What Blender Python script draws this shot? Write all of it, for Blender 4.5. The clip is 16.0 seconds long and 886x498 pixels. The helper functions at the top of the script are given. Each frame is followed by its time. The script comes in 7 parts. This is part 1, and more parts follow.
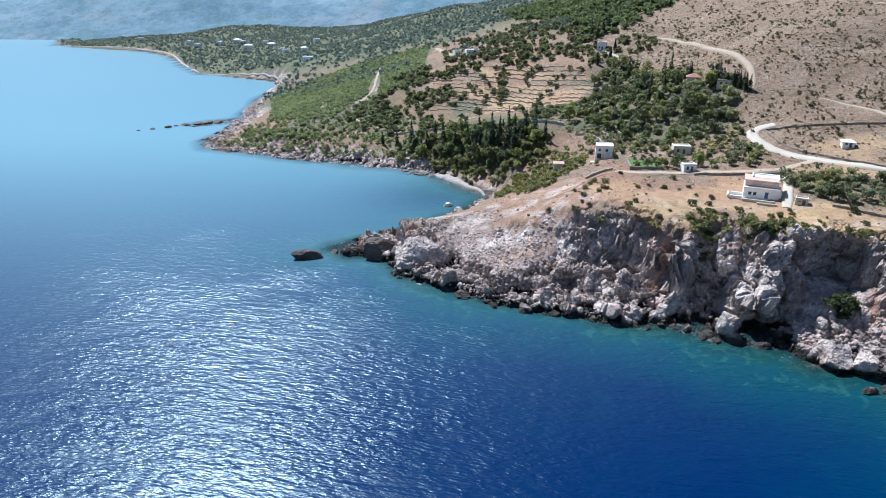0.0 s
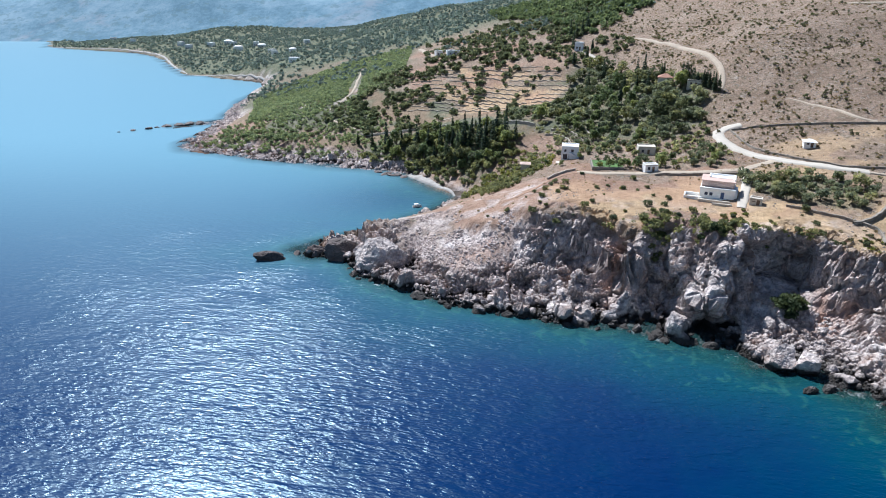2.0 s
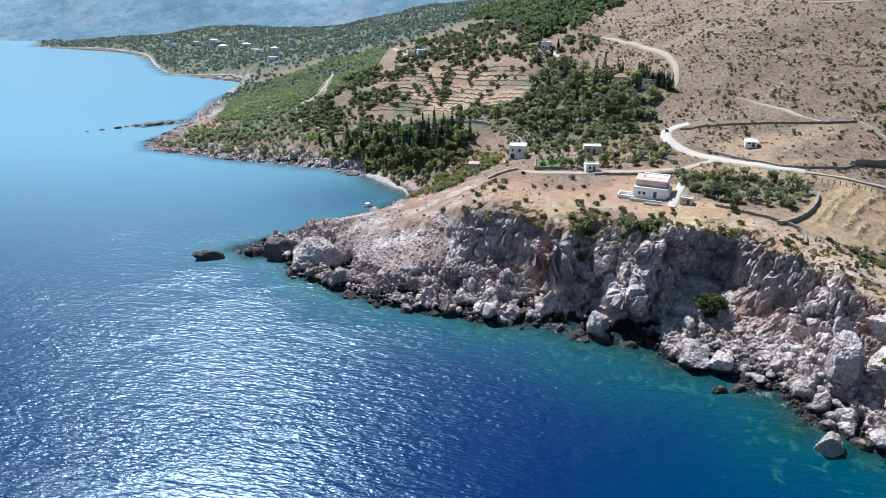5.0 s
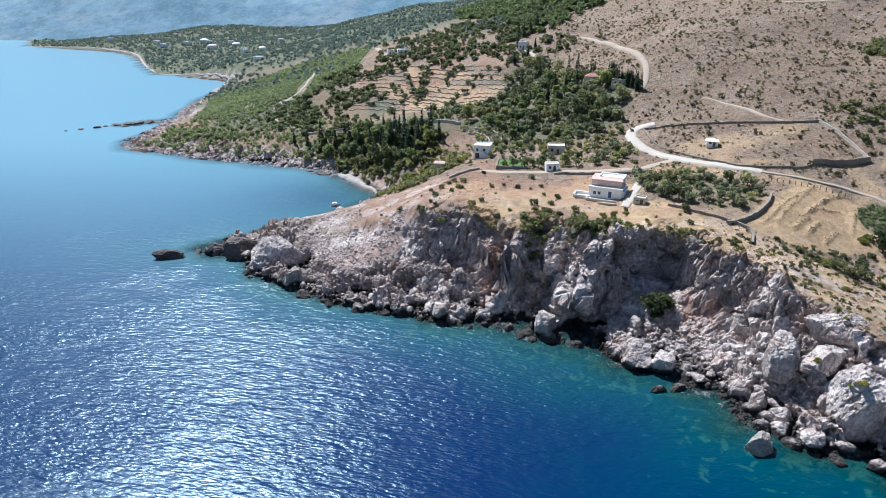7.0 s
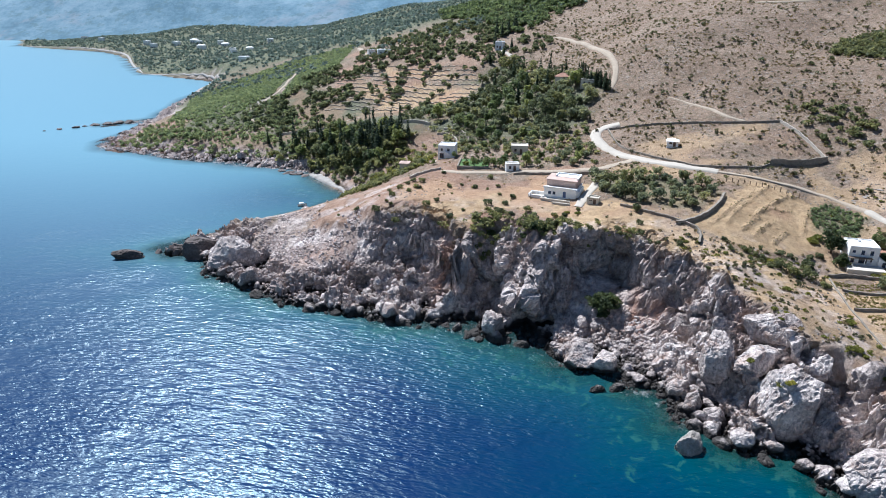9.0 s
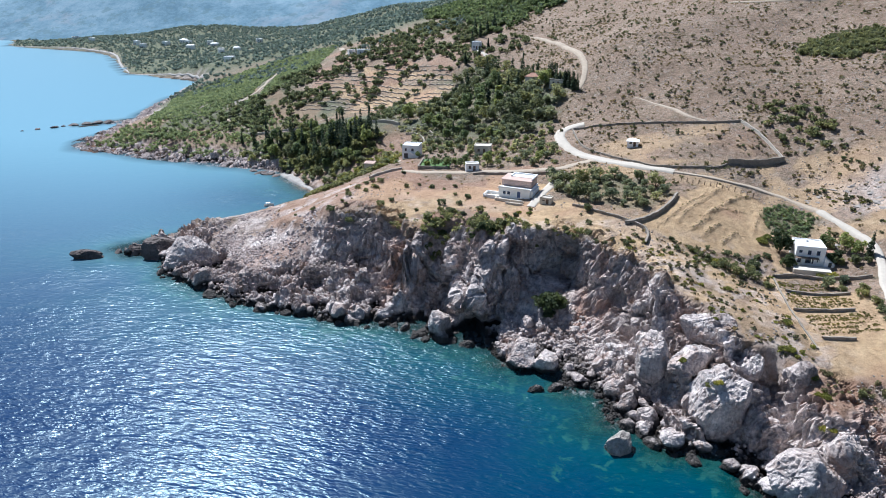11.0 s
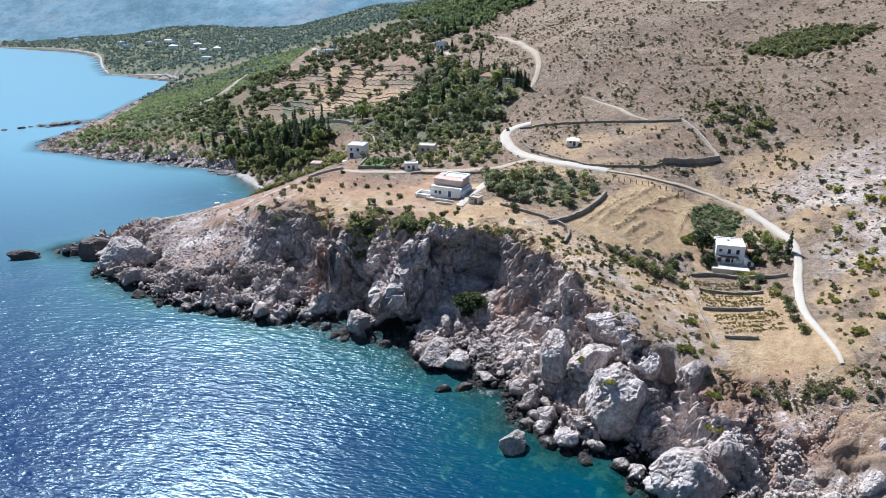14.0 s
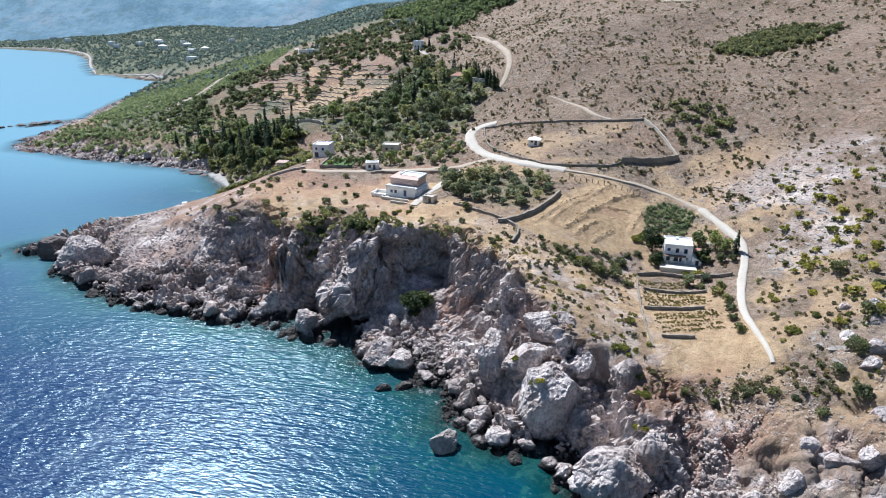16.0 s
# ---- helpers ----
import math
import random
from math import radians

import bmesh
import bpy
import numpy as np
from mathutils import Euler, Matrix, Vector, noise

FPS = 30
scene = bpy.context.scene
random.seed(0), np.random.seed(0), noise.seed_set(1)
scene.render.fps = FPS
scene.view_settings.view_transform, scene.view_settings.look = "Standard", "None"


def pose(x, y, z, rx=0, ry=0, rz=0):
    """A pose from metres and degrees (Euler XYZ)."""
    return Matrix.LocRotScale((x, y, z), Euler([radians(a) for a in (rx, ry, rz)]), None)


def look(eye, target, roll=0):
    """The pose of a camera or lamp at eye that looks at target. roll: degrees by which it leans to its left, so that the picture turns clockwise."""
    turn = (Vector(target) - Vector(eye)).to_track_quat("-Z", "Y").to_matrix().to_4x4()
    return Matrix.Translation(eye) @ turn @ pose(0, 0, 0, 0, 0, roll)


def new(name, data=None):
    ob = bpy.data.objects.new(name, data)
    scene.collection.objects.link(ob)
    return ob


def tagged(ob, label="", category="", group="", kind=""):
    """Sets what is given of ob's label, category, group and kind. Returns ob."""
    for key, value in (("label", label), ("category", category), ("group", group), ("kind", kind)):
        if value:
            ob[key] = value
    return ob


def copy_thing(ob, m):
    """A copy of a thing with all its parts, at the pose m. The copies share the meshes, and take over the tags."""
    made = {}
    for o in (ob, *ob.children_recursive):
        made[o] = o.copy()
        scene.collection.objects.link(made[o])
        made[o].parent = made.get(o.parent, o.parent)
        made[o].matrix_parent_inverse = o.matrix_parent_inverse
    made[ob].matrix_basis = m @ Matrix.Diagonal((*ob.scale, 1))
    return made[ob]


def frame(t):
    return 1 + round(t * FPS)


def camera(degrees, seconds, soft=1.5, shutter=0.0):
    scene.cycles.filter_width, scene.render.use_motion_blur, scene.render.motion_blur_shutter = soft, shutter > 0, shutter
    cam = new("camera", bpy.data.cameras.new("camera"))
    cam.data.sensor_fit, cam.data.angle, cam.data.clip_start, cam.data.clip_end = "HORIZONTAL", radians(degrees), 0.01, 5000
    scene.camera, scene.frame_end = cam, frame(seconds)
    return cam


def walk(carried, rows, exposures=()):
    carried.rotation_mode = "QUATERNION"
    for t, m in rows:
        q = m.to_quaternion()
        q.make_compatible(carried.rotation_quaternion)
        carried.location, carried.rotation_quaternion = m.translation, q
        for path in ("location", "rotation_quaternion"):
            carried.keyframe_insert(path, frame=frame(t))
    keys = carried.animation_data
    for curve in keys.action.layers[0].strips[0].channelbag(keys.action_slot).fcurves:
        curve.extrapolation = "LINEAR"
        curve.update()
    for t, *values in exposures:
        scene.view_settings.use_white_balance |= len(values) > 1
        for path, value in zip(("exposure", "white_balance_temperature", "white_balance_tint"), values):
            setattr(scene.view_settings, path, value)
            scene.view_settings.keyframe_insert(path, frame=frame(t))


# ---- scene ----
cam = camera(70.0, 16.0, 1.0)
PATH = [
    (0, (2.581, -2.433, 85.521), (2.578, -0.588, 84.749), -0.0),
    (0.5, (5.86, -2.653, 85.738), (5.856, -0.808, 84.966), -0.1),
    (1, (9.206, -2.819, 85.891), (9.201, -0.973, 85.12), -0.1),
    (1.5, (12.602, -2.94, 85.994), (12.597, -1.095, 85.223), -0.1),
    (2, (16.036, -3.029, 86.059), (16.03, -1.184, 85.287), -0.2),
    (2.5, (19.497, -3.094, 86.094), (19.49, -1.249, 85.322), -0.2),
    (3, (22.975, -3.142, 86.109), (22.968, -1.297, 85.337), -0.2),
    (3.5, (26.464, -3.178, 86.11), (26.456, -1.333, 85.338), -0.2),
    (4, (29.958, -3.207, 86.103), (29.95, -1.363, 85.33), -0.2),
    (6.5, (47.407, -3.342, 86.062), (47.397, -1.499, 85.288), -0.2),
    (7, (50.888, -3.373, 86.063), (50.878, -1.529, 85.288), -0.2),
    (7.5, (54.368, -3.403, 86.067), (54.358, -1.559, 85.292), -0.2),
    (8, (57.849, -3.432, 86.072), (57.839, -1.589, 85.297), -0.2),
    (8.5, (61.333, -3.459, 86.078), (61.323, -1.615, 85.302), -0.2),
    (9, (64.822, -3.481, 86.081), (64.812, -1.637, 85.306), -0.2),
    (11.5, (82.39, -3.476, 86.004), (82.38, -1.632, 85.229), -0.2),
    (12, (85.929, -3.446, 85.957), (85.919, -1.602, 85.182), -0.2),
    (12.5, (89.472, -3.407, 85.897), (89.462, -1.563, 85.123), -0.2),
    (13, (93.017, -3.361, 85.824), (93.007, -1.517, 85.05), -0.2),
    (13.5, (96.556, -3.309, 85.739), (96.546, -1.465, 84.965), -0.3),
    (14, (100.083, -3.256, 85.642), (100.073, -1.412, 84.868), -0.3),
    (14.5, (103.589, -3.206, 85.536), (103.579, -1.362, 84.763), -0.3),
    (15, (107.063, -3.166, 85.425), (107.053, -1.321, 84.651), -0.3),
    (15.5, (110.492, -3.141, 85.312), (110.481, -1.297, 84.538), -0.3),
    (16, (113.859, -3.142, 85.203), (113.848, -1.298, 84.43), -0.3),
]
walk(cam, [(t, look(eye, target, roll)) for t, eye, target, roll in PATH], [(0, 0.65, 5480, 9.5), (16, 0.65, 5480, 9.5)])

# ---- light ----
SUN_AZIMUTH, SUN_HEIGHT = -33.0, 52.0  # degrees: from +y towards +x, and above the horizon
sky_world = bpy.data.worlds.new("sky")
scene.world = sky_world
sky_world.use_nodes = True
sky_nodes = sky_world.node_tree.nodes
sky = sky_nodes.new("ShaderNodeTexSky")
sky.sky_type, sky.sun_disc = "NISHITA", False
sky.sun_elevation, sky.sun_rotation = radians(SUN_HEIGHT), radians(SUN_AZIMUTH)
sky.air_density, sky.dust_density, sky.ozone_density = 1.0, 0.05, 1.0
sky_world.node_tree.links.new(sky.outputs[0], sky_nodes["Background"].inputs[0])
sky_nodes["Background"].inputs[1].default_value = 0.046
sun = new("sun", bpy.data.lights.new("sun", "SUN"))
sun.data.energy, sun.data.angle, sun.data.color = 5.0, radians(0.53), (1.0, 0.95, 0.87)
_sx, _sy = math.sin(radians(SUN_AZIMUTH)), math.cos(radians(SUN_AZIMUTH))
sun.matrix_world = look((0, 0, 400), (-_sx * 100, -_sy * 100, 400 - 100 * math.tan(radians(SUN_HEIGHT))))

# ---- materials ----
def shader(name):
    m = bpy.data.materials.new(name)
    m.use_nodes = True
    nt = m.node_tree
    return m, nt, nt.nodes["Principled BSDF"]


def node(nt, kind, **values):
    n = nt.nodes.new(kind)
    for key, value in values.items():
        n.inputs[key.replace("_", " ")].default_value = value
    return n


def noise_tex(nt, at, scale, detail=4.0, rough=0.6, distort=0.0):
    n = node(nt, "ShaderNodeTexNoise", Scale=scale, Detail=detail, Roughness=rough, Distortion=distort)
    nt.links.new(at, n.inputs["Vector"])
    return n.outputs[0]


def ramp(nt, fac, *stops):
    n = nt.nodes.new("ShaderNodeValToRGB")
    n.color_ramp.elements[0].position, n.color_ramp.elements[1].position = stops[0][0], stops[-1][0]
    for k, (place, colour) in enumerate(stops):
        e = n.color_ramp.elements[0] if k == 0 else n.color_ramp.elements[-1] if k == len(stops) - 1 else n.color_ramp.elements.new(place)
        e.color = (*colour, 1) if len(colour) == 3 else colour
    nt.links.new(fac, n.inputs[0])
    return n.outputs[0]


def mix(nt, fac, a, b, blend="MIX"):
    n = nt.nodes.new("ShaderNodeMix")
    n.data_type, n.blend_type = "RGBA", blend
    for socket, value in ((n.inputs[0], fac), (n.inputs[6], a), (n.inputs[7], b)):
        if isinstance(value, (int, float)):
            socket.default_value = value
        elif isinstance(value, tuple):
            socket.default_value = (*value, 1)
        else:
            nt.links.new(value, socket)
    return n.outputs[2]


def calc(nt, how, a, b=None, clamp=False):
    n = nt.nodes.new("ShaderNodeMath")
    n.operation, n.use_clamp = how, clamp
    for socket, value in zip(n.inputs, (a, b)):
        if isinstance(value, (int, float)):
            socket.default_value = value
        elif value is not None:
            nt.links.new(value, socket)
    return n.outputs[0]


def bump(nt, bsdf, height, strength=0.5, distance=0.1):
    n = node(nt, "ShaderNodeBump", Strength=strength, Distance=distance)
    nt.links.new(height, n.inputs["Height"])
    nt.links.new(n.outputs[0], bsdf.inputs["Normal"])


def position(nt):
    return nt.nodes.new("ShaderNodeNewGeometry").outputs["Position"]


def attribute(nt, name):
    n = nt.nodes.new("ShaderNodeAttribute")
    n.attribute_name = name
    return n


def rock_colour(nt, at):
    broad = ramp(nt, noise_tex(nt, at, 0.11, 5, 0.62), (0.32, (0.33, 0.275, 0.25)), (0.49, (0.62, 0.53, 0.49)), (0.66, (0.87, 0.78, 0.735)))
    fine = ramp(nt, noise_tex(nt, at, 0.9, 6, 0.7), (0.28, (0.42, 0.41, 0.42)), (0.52, (1, 1, 1)), (0.75, (1.25, 1.2, 1.12)))
    c = mix(nt, 1.0, broad, fine, "MULTIPLY")
    drip = node(nt, "ShaderNodeMapping")
    drip.inputs["Scale"].default_value = (0.55, 0.55, 0.07)
    nt.links.new(at, drip.inputs["Vector"])
    streak = ramp(nt, noise_tex(nt, drip.outputs[0], 1.0, 5, 0.65, 0.6), (0.44, (1, 1, 1)), (0.62, (0.45, 0.44, 0.46)))
    c = mix(nt, 0.5, c, streak, "MULTIPLY")
    rust = ramp(nt, noise_tex(nt, at, 0.16, 4, 0.6, 1.5), (0.54, (0, 0, 0)), (0.68, (0.6, 0.6, 0.6)))
    c = mix(nt, rust, c, (0.40, 0.26, 0.195))
    # tide-darkened foot of the rocks
    height = nt.nodes.new("ShaderNodeSeparateXYZ")
    nt.links.new(at, height.inputs[0])
    wob = calc(nt, "ADD", height.outputs[2], calc(nt, "MULTIPLY", noise_tex(nt, at, 0.35, 4), -3.4))
    wet = ramp(nt, calc(nt, "ADD", calc(nt, "MULTIPLY", wob, 0.25), 0.5, True), (0.35, (1, 1, 1)), (0.62, (0, 0, 0)))
    return mix(nt, wet, c, (0.045, 0.039, 0.035))


def rock_bumps(nt, at):
    """Fissures at two scales over a coarse grain."""
    bent = nt.nodes.new("ShaderNodeVectorMath")
    bent.operation = "ADD"
    wander = node(nt, "ShaderNodeTexNoise", Scale=0.4, Detail=4.0)
    nt.links.new(at, wander.inputs["Vector"])
    grown = nt.nodes.new("ShaderNodeVectorMath")
    grown.operation = "SCALE"
    grown.inputs["Scale"].default_value = 3.5
    nt.links.new(wander.outputs["Color"], grown.inputs[0])
    nt.links.new(at, bent.inputs[0])
    nt.links.new(grown.outputs[0], bent.inputs[1])
    stretch = node(nt, "ShaderNodeMapping")
    stretch.inputs["Scale"].default_value = (1.0, 1.0, 0.45)
    nt.links.new(bent.outputs[0], stretch.inputs["Vector"])
    total = calc(nt, "MULTIPLY", noise_tex(nt, at, 0.7, 8, 0.7), 0.8)
    for scale, deep, step in ((0.3, 0.3, 0.75), (0.85, 0.12, 0.42), (2.2, 0.0, 0.16)):
        block = node(nt, "ShaderNodeTexVoronoi", Scale=scale)
        block.distance = "CHEBYCHEV"
        nt.links.new(stretch.outputs[0], block.inputs["Vector"])
        tone = nt.nodes.new("ShaderNodeSeparateColor")
        nt.links.new(block.outputs["Color"], tone.inputs[0])
        total = calc(nt, "ADD", total, calc(nt, "MULTIPLY", calc(nt, "SUBTRACT", tone.outputs[0], block.outputs["Distance"]), step))
        if deep:
            crack = node(nt, "ShaderNodeTexVoronoi", Scale=scale)
            crack.feature = "DISTANCE_TO_EDGE"
            nt.links.new(stretch.outputs[0], crack.inputs["Vector"])
            lines_ = ramp(nt, crack.outputs["Distance"], (0.0, (0, 0, 0)), (0.07, (1, 1, 1)))
            total = calc(nt, "ADD", total, calc(nt, "MULTIPLY", lines_, deep))
    return total


def make_rock():
    m, nt, b = shader("limestone")
    at = position(nt)
    nt.links.new(rock_colour(nt, at), b.inputs["Base Color"])
    b.inputs["Roughness"].default_value = 0.9
    bump(nt, b, rock_bumps(nt, at), 1.0, 0.75)
    return m


def make_ground():
    m, nt, b = shader("hillside")
    at = position(nt)
    cover = attribute(nt, "cover")
    part = nt.nodes.new("ShaderNodeSeparateColor")
    nt.links.new(cover.outputs["Color"], part.inputs[0])
    soil = ramp(nt, noise_tex(nt, at, 0.05, 6, 0.65), (0.3, (0.20, 0.142, 0.102)), (0.5, (0.272, 0.197, 0.145)), (0.7, (0.335, 0.258, 0.198)))
    speck = ramp(nt, noise_tex(nt, at, 0.75, 6, 0.72), (0.32, (0.52, 0.5, 0.46)), (0.5, (1, 1, 1)), (0.72, (1.28, 1.25, 1.2)))
    soil = mix(nt, 1.0, soil, speck, "MULTIPLY")
    grit = ramp(nt, noise_tex(nt, at, 2.7, 5, 0.75), (0.34, (0.62, 0.6, 0.57)), (0.5, (1, 1, 1)), (0.68, (1.3, 1.28, 1.25)))
    soil = mix(nt, 1.0, soil, grit, "MULTIPLY")
    scrub = ramp(nt, noise_tex(nt, at, 0.62, 6, 0.68), (0.5, (0, 0, 0)), (0.6, (1, 1, 1)))
    spread_of = ramp(nt, noise_tex(nt, at, 0.07, 3, 0.6), (0.38, (0.25, 0.25, 0.25)), (0.6, (0.75, 0.75, 0.75)))
    soil = mix(nt, calc(nt, "MULTIPLY", scrub, spread_of), soil, (0.125, 0.11, 0.07))
    pale = ramp(nt, noise_tex(nt, at, 0.5, 7, 0.75, 0.5), (0.55, (0, 0, 0)), (0.66, (1, 1, 1)))
    soil = mix(nt, calc(nt, "MULTIPLY", pale, 0.65), soil, (0.42, 0.38, 0.335))
    straw = ramp(nt, noise_tex(nt, at, 0.3, 5, 0.65), (0.3, (0.39, 0.265, 0.15)), (0.7, (0.58, 0.42, 0.255)))
    straw = mix(nt, 0.6, straw, speck, "MULTIPLY")
    soil = mix(nt, part.outputs[1], soil, straw)
    red = ramp(nt, noise_tex(nt, at, 0.4, 5, 0.65), (0.3, (0.33, 0.165, 0.105)), (0.7, (0.47, 0.28, 0.195)))
    green = ramp(nt, noise_tex(nt, at, 0.25, 5, 0.7), (0.3, (0.08, 0.098, 0.06)), (0.5, (0.13, 0.14, 0.088)), (0.72, (0.20, 0.19, 0.125)))
    soil = mix(nt, cover.outputs["Alpha"], soil, green)
    c = mix(nt, part.outputs[0], soil, rock_colour(nt, at))
    c = mix(nt, calc(nt, "MULTIPLY", part.outputs[2], 0.85), c, red)
    nt.links.new(c, b.inputs["Base Color"])
    b.inputs["Roughness"].default_value = 0.95
    b.inputs["Specular IOR Level"].default_value = 0.2
    h = mix(nt, part.outputs[0], noise_tex(nt, at, 1.3, 9, 0.78), rock_bumps(nt, at))
    bump(nt, b, h, 0.95, 0.75)
    return m


def make_water():
    m, nt, b = shader("sea_water")
    at = position(nt)
    deep = attribute(nt, "depth").outputs["Fac"]
    patch = calc(nt, "ADD", deep, calc(nt, "MULTIPLY", calc(nt, "SUBTRACT", noise_tex(nt, at, 0.09, 4, 0.6), 0.5), 0.35))
    c = ramp(nt, patch, (0.0, (0.025, 0.07, 0.062)), (0.10, (0.004, 0.054, 0.056)), (0.3, (0.0, 0.046, 0.068)), (0.55, (0.0, 0.034, 0.076)), (0.95, (0.0, 0.0155, 0.074)))
    # pale boulders and sand showing on the bottom
    bottom = ramp(nt, calc(nt, "SUBTRACT", noise_tex(nt, at, 0.28, 6, 0.68, 0.6), calc(nt, "MULTIPLY", deep, 0.32)), (0.44, (0, 0, 0)), (0.50, (0.65, 0.65, 0.65)))
    c = mix(nt, bottom, c, (0.022, 0.10, 0.088))
    # haze and sky reflection painted into the water colour, paler with distance
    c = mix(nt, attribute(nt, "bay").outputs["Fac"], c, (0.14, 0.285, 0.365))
    # broken white water where the swell meets the rocks
    wash = ramp(nt, calc(nt, "ADD", noise_tex(nt, at, 0.45, 6, 0.72, 0.8), calc(nt, "MULTIPLY", deep, -1.1)), (0.5, (0, 0, 0)), (0.62, (0.8, 0.8, 0.8)))
    calm = ramp(nt, noise_tex(nt, at, 0.045, 2, 0.5), (0.4, (0.15, 0.15, 0.15)), (0.58, (1, 1, 1)))
    c = mix(nt, calc(nt, "MULTIPLY", wash, calm), c, (0.75, 0.8, 0.8))
    nt.links.new(c, b.inputs["Base Color"])
    alpha = ramp(nt, deep, (0.0, (0.25, 0.25, 0.25)), (0.12, (0.66, 0.66, 0.66)), (0.3, (1, 1, 1)))
    nt.links.new(alpha, b.inputs["Alpha"])
    b.inputs["IOR"].default_value = 1.333
    b.inputs["Specular Tint"].default_value = (0.6, 0.9, 1.0, 1)
    b.inputs["Roughness"].default_value = 0.28
    turn = node(nt, "ShaderNodeMapping")
    turn.vector_type = "TEXTURE"
    turn.inputs["Rotation"].default_value = (0, 0, radians(-11))
    turn.inputs["Scale"].default_value = (2.7, 0.9, 1.0)
    nt.links.new(at, turn.inputs["Vector"])
    swell = noise_tex(nt, turn.outputs[0], 0.5, 1, 0.5, 0.5)
    chop = noise_tex(nt, turn.outputs[0], 1.5, 2, 0.5, 0.4)
    gust = ramp(nt, noise_tex(nt, at, 0.018, 3, 0.55), (0.35, (0.6, 0.6, 0.6)), (0.62, (1, 1, 1)))
    ruffle = calc(nt, "ADD", calc(nt, "MULTIPLY", attribute(nt, "wind").outputs["Fac"], 0.62), 0.48)
    h = calc(nt, "MULTIPLY", calc(nt, "ADD", swell, calc(nt, "MULTIPLY", chop, 0.75)), calc(nt, "MULTIPLY", gust, ruffle))
    calm_bay = calc(nt, "SUBTRACT", 1.0, calc(nt, "MULTIPLY", ramp(nt, attribute(nt, "bay").outputs["Fac"], (0.12, (0, 0, 0)), (0.7, (1, 1, 1))), 0.75))
    h = calc(nt, "MULTIPLY", h, calm_bay)
    bump(nt, b, h, 1.0, 0.46)
    return m


def make_leaves(name, dark, light, rough=0.6):
    m, nt, b = shader(name)
    island = nt.nodes.new("ShaderNodeNewGeometry").outputs["Random Per Island"]
    own = nt.nodes.new("ShaderNodeObjectInfo").outputs["Random"]
    c = ramp(nt, island, (0.0, dark), (1.0, light))
    tone = ramp(nt, own, (0.0, (0.66, 0.72, 0.74)), (0.5, (1.0, 1.0, 0.95)), (1.0, (1.5, 1.38, 1.12)))
    c = mix(nt, 1.0, c, tone, "MULTIPLY")
    patch = ramp(nt, noise_tex(nt, position(nt), 0.35, 3), (0.35, (0.68, 0.74, 0.76)), (0.65, (1.38, 1.28, 1.05)))
    nt.links.new(mix(nt, 1.0, c, patch, "MULTIPLY"), b.inputs["Base Color"])
    b.inputs["Roughness"].default_value = rough
    b.inputs["Specular IOR Level"].default_value = 0.25
    # light shining through the leaves
    glow = nt.nodes.new("ShaderNodeBsdfTranslucent")
    nt.links.new(b.inputs["Base Color"].links[0].from_socket, glow.inputs["Color"])
    both = nt.nodes.new("ShaderNodeMixShader")
    both.inputs[0].default_value = 0.55
    nt.links.new(b.outputs[0], both.inputs[1])
    nt.links.new(glow.outputs[0], both.inputs[2])
    nt.links.new(both.outputs[0], nt.nodes["Material Output"].inputs["Surface"])
    return m


def make_plain(name, colour, rough=0.7, grain=2.0, spread_=0.12, metal=0.0, bumps=0.15):
    m, nt, b = shader(name)
    at = position(nt)
    lo, hi = tuple(v * (1 - spread_) for v in colour), tuple(min(1, v * (1 + spread_)) for v in colour)
    broad = ramp(nt, noise_tex(nt, at, grain * 0.25, 4), (0.3, lo), (0.7, hi))
    fine = ramp(nt, noise_tex(nt, at, grain * 2, 6, 0.7), (0.3, (1 - spread_,) * 3), (0.7, (1 + spread_,) * 3))
    nt.links.new(mix(nt, 1.0, broad, fine, "MULTIPLY"), b.inputs["Base Color"])
    b.inputs["Roughness"].default_value, b.inputs["Metallic"].default_value = rough, metal
    bump(nt, b, noise_tex(nt, at, grain * 3, 5), bumps, 0.05)
    return m


def make_distance():
    m, nt, b = shader("haze_painted_mountains")
    at = position(nt)
    # distance haze painted as blue-grey base colours
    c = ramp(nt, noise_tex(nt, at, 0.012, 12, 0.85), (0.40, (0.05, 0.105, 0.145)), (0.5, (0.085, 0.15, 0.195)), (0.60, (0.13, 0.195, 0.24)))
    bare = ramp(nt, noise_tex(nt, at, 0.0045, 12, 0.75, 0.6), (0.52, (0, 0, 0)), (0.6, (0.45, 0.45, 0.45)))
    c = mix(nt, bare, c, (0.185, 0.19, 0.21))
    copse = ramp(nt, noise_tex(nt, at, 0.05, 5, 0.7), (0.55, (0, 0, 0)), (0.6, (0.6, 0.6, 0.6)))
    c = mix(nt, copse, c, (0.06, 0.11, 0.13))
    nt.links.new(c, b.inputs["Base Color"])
    # the slopes glow faintly, in place of light scattered by haze
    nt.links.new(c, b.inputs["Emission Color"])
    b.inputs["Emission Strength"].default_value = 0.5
    b.inputs["Roughness"].default_value = 1.0
    return m


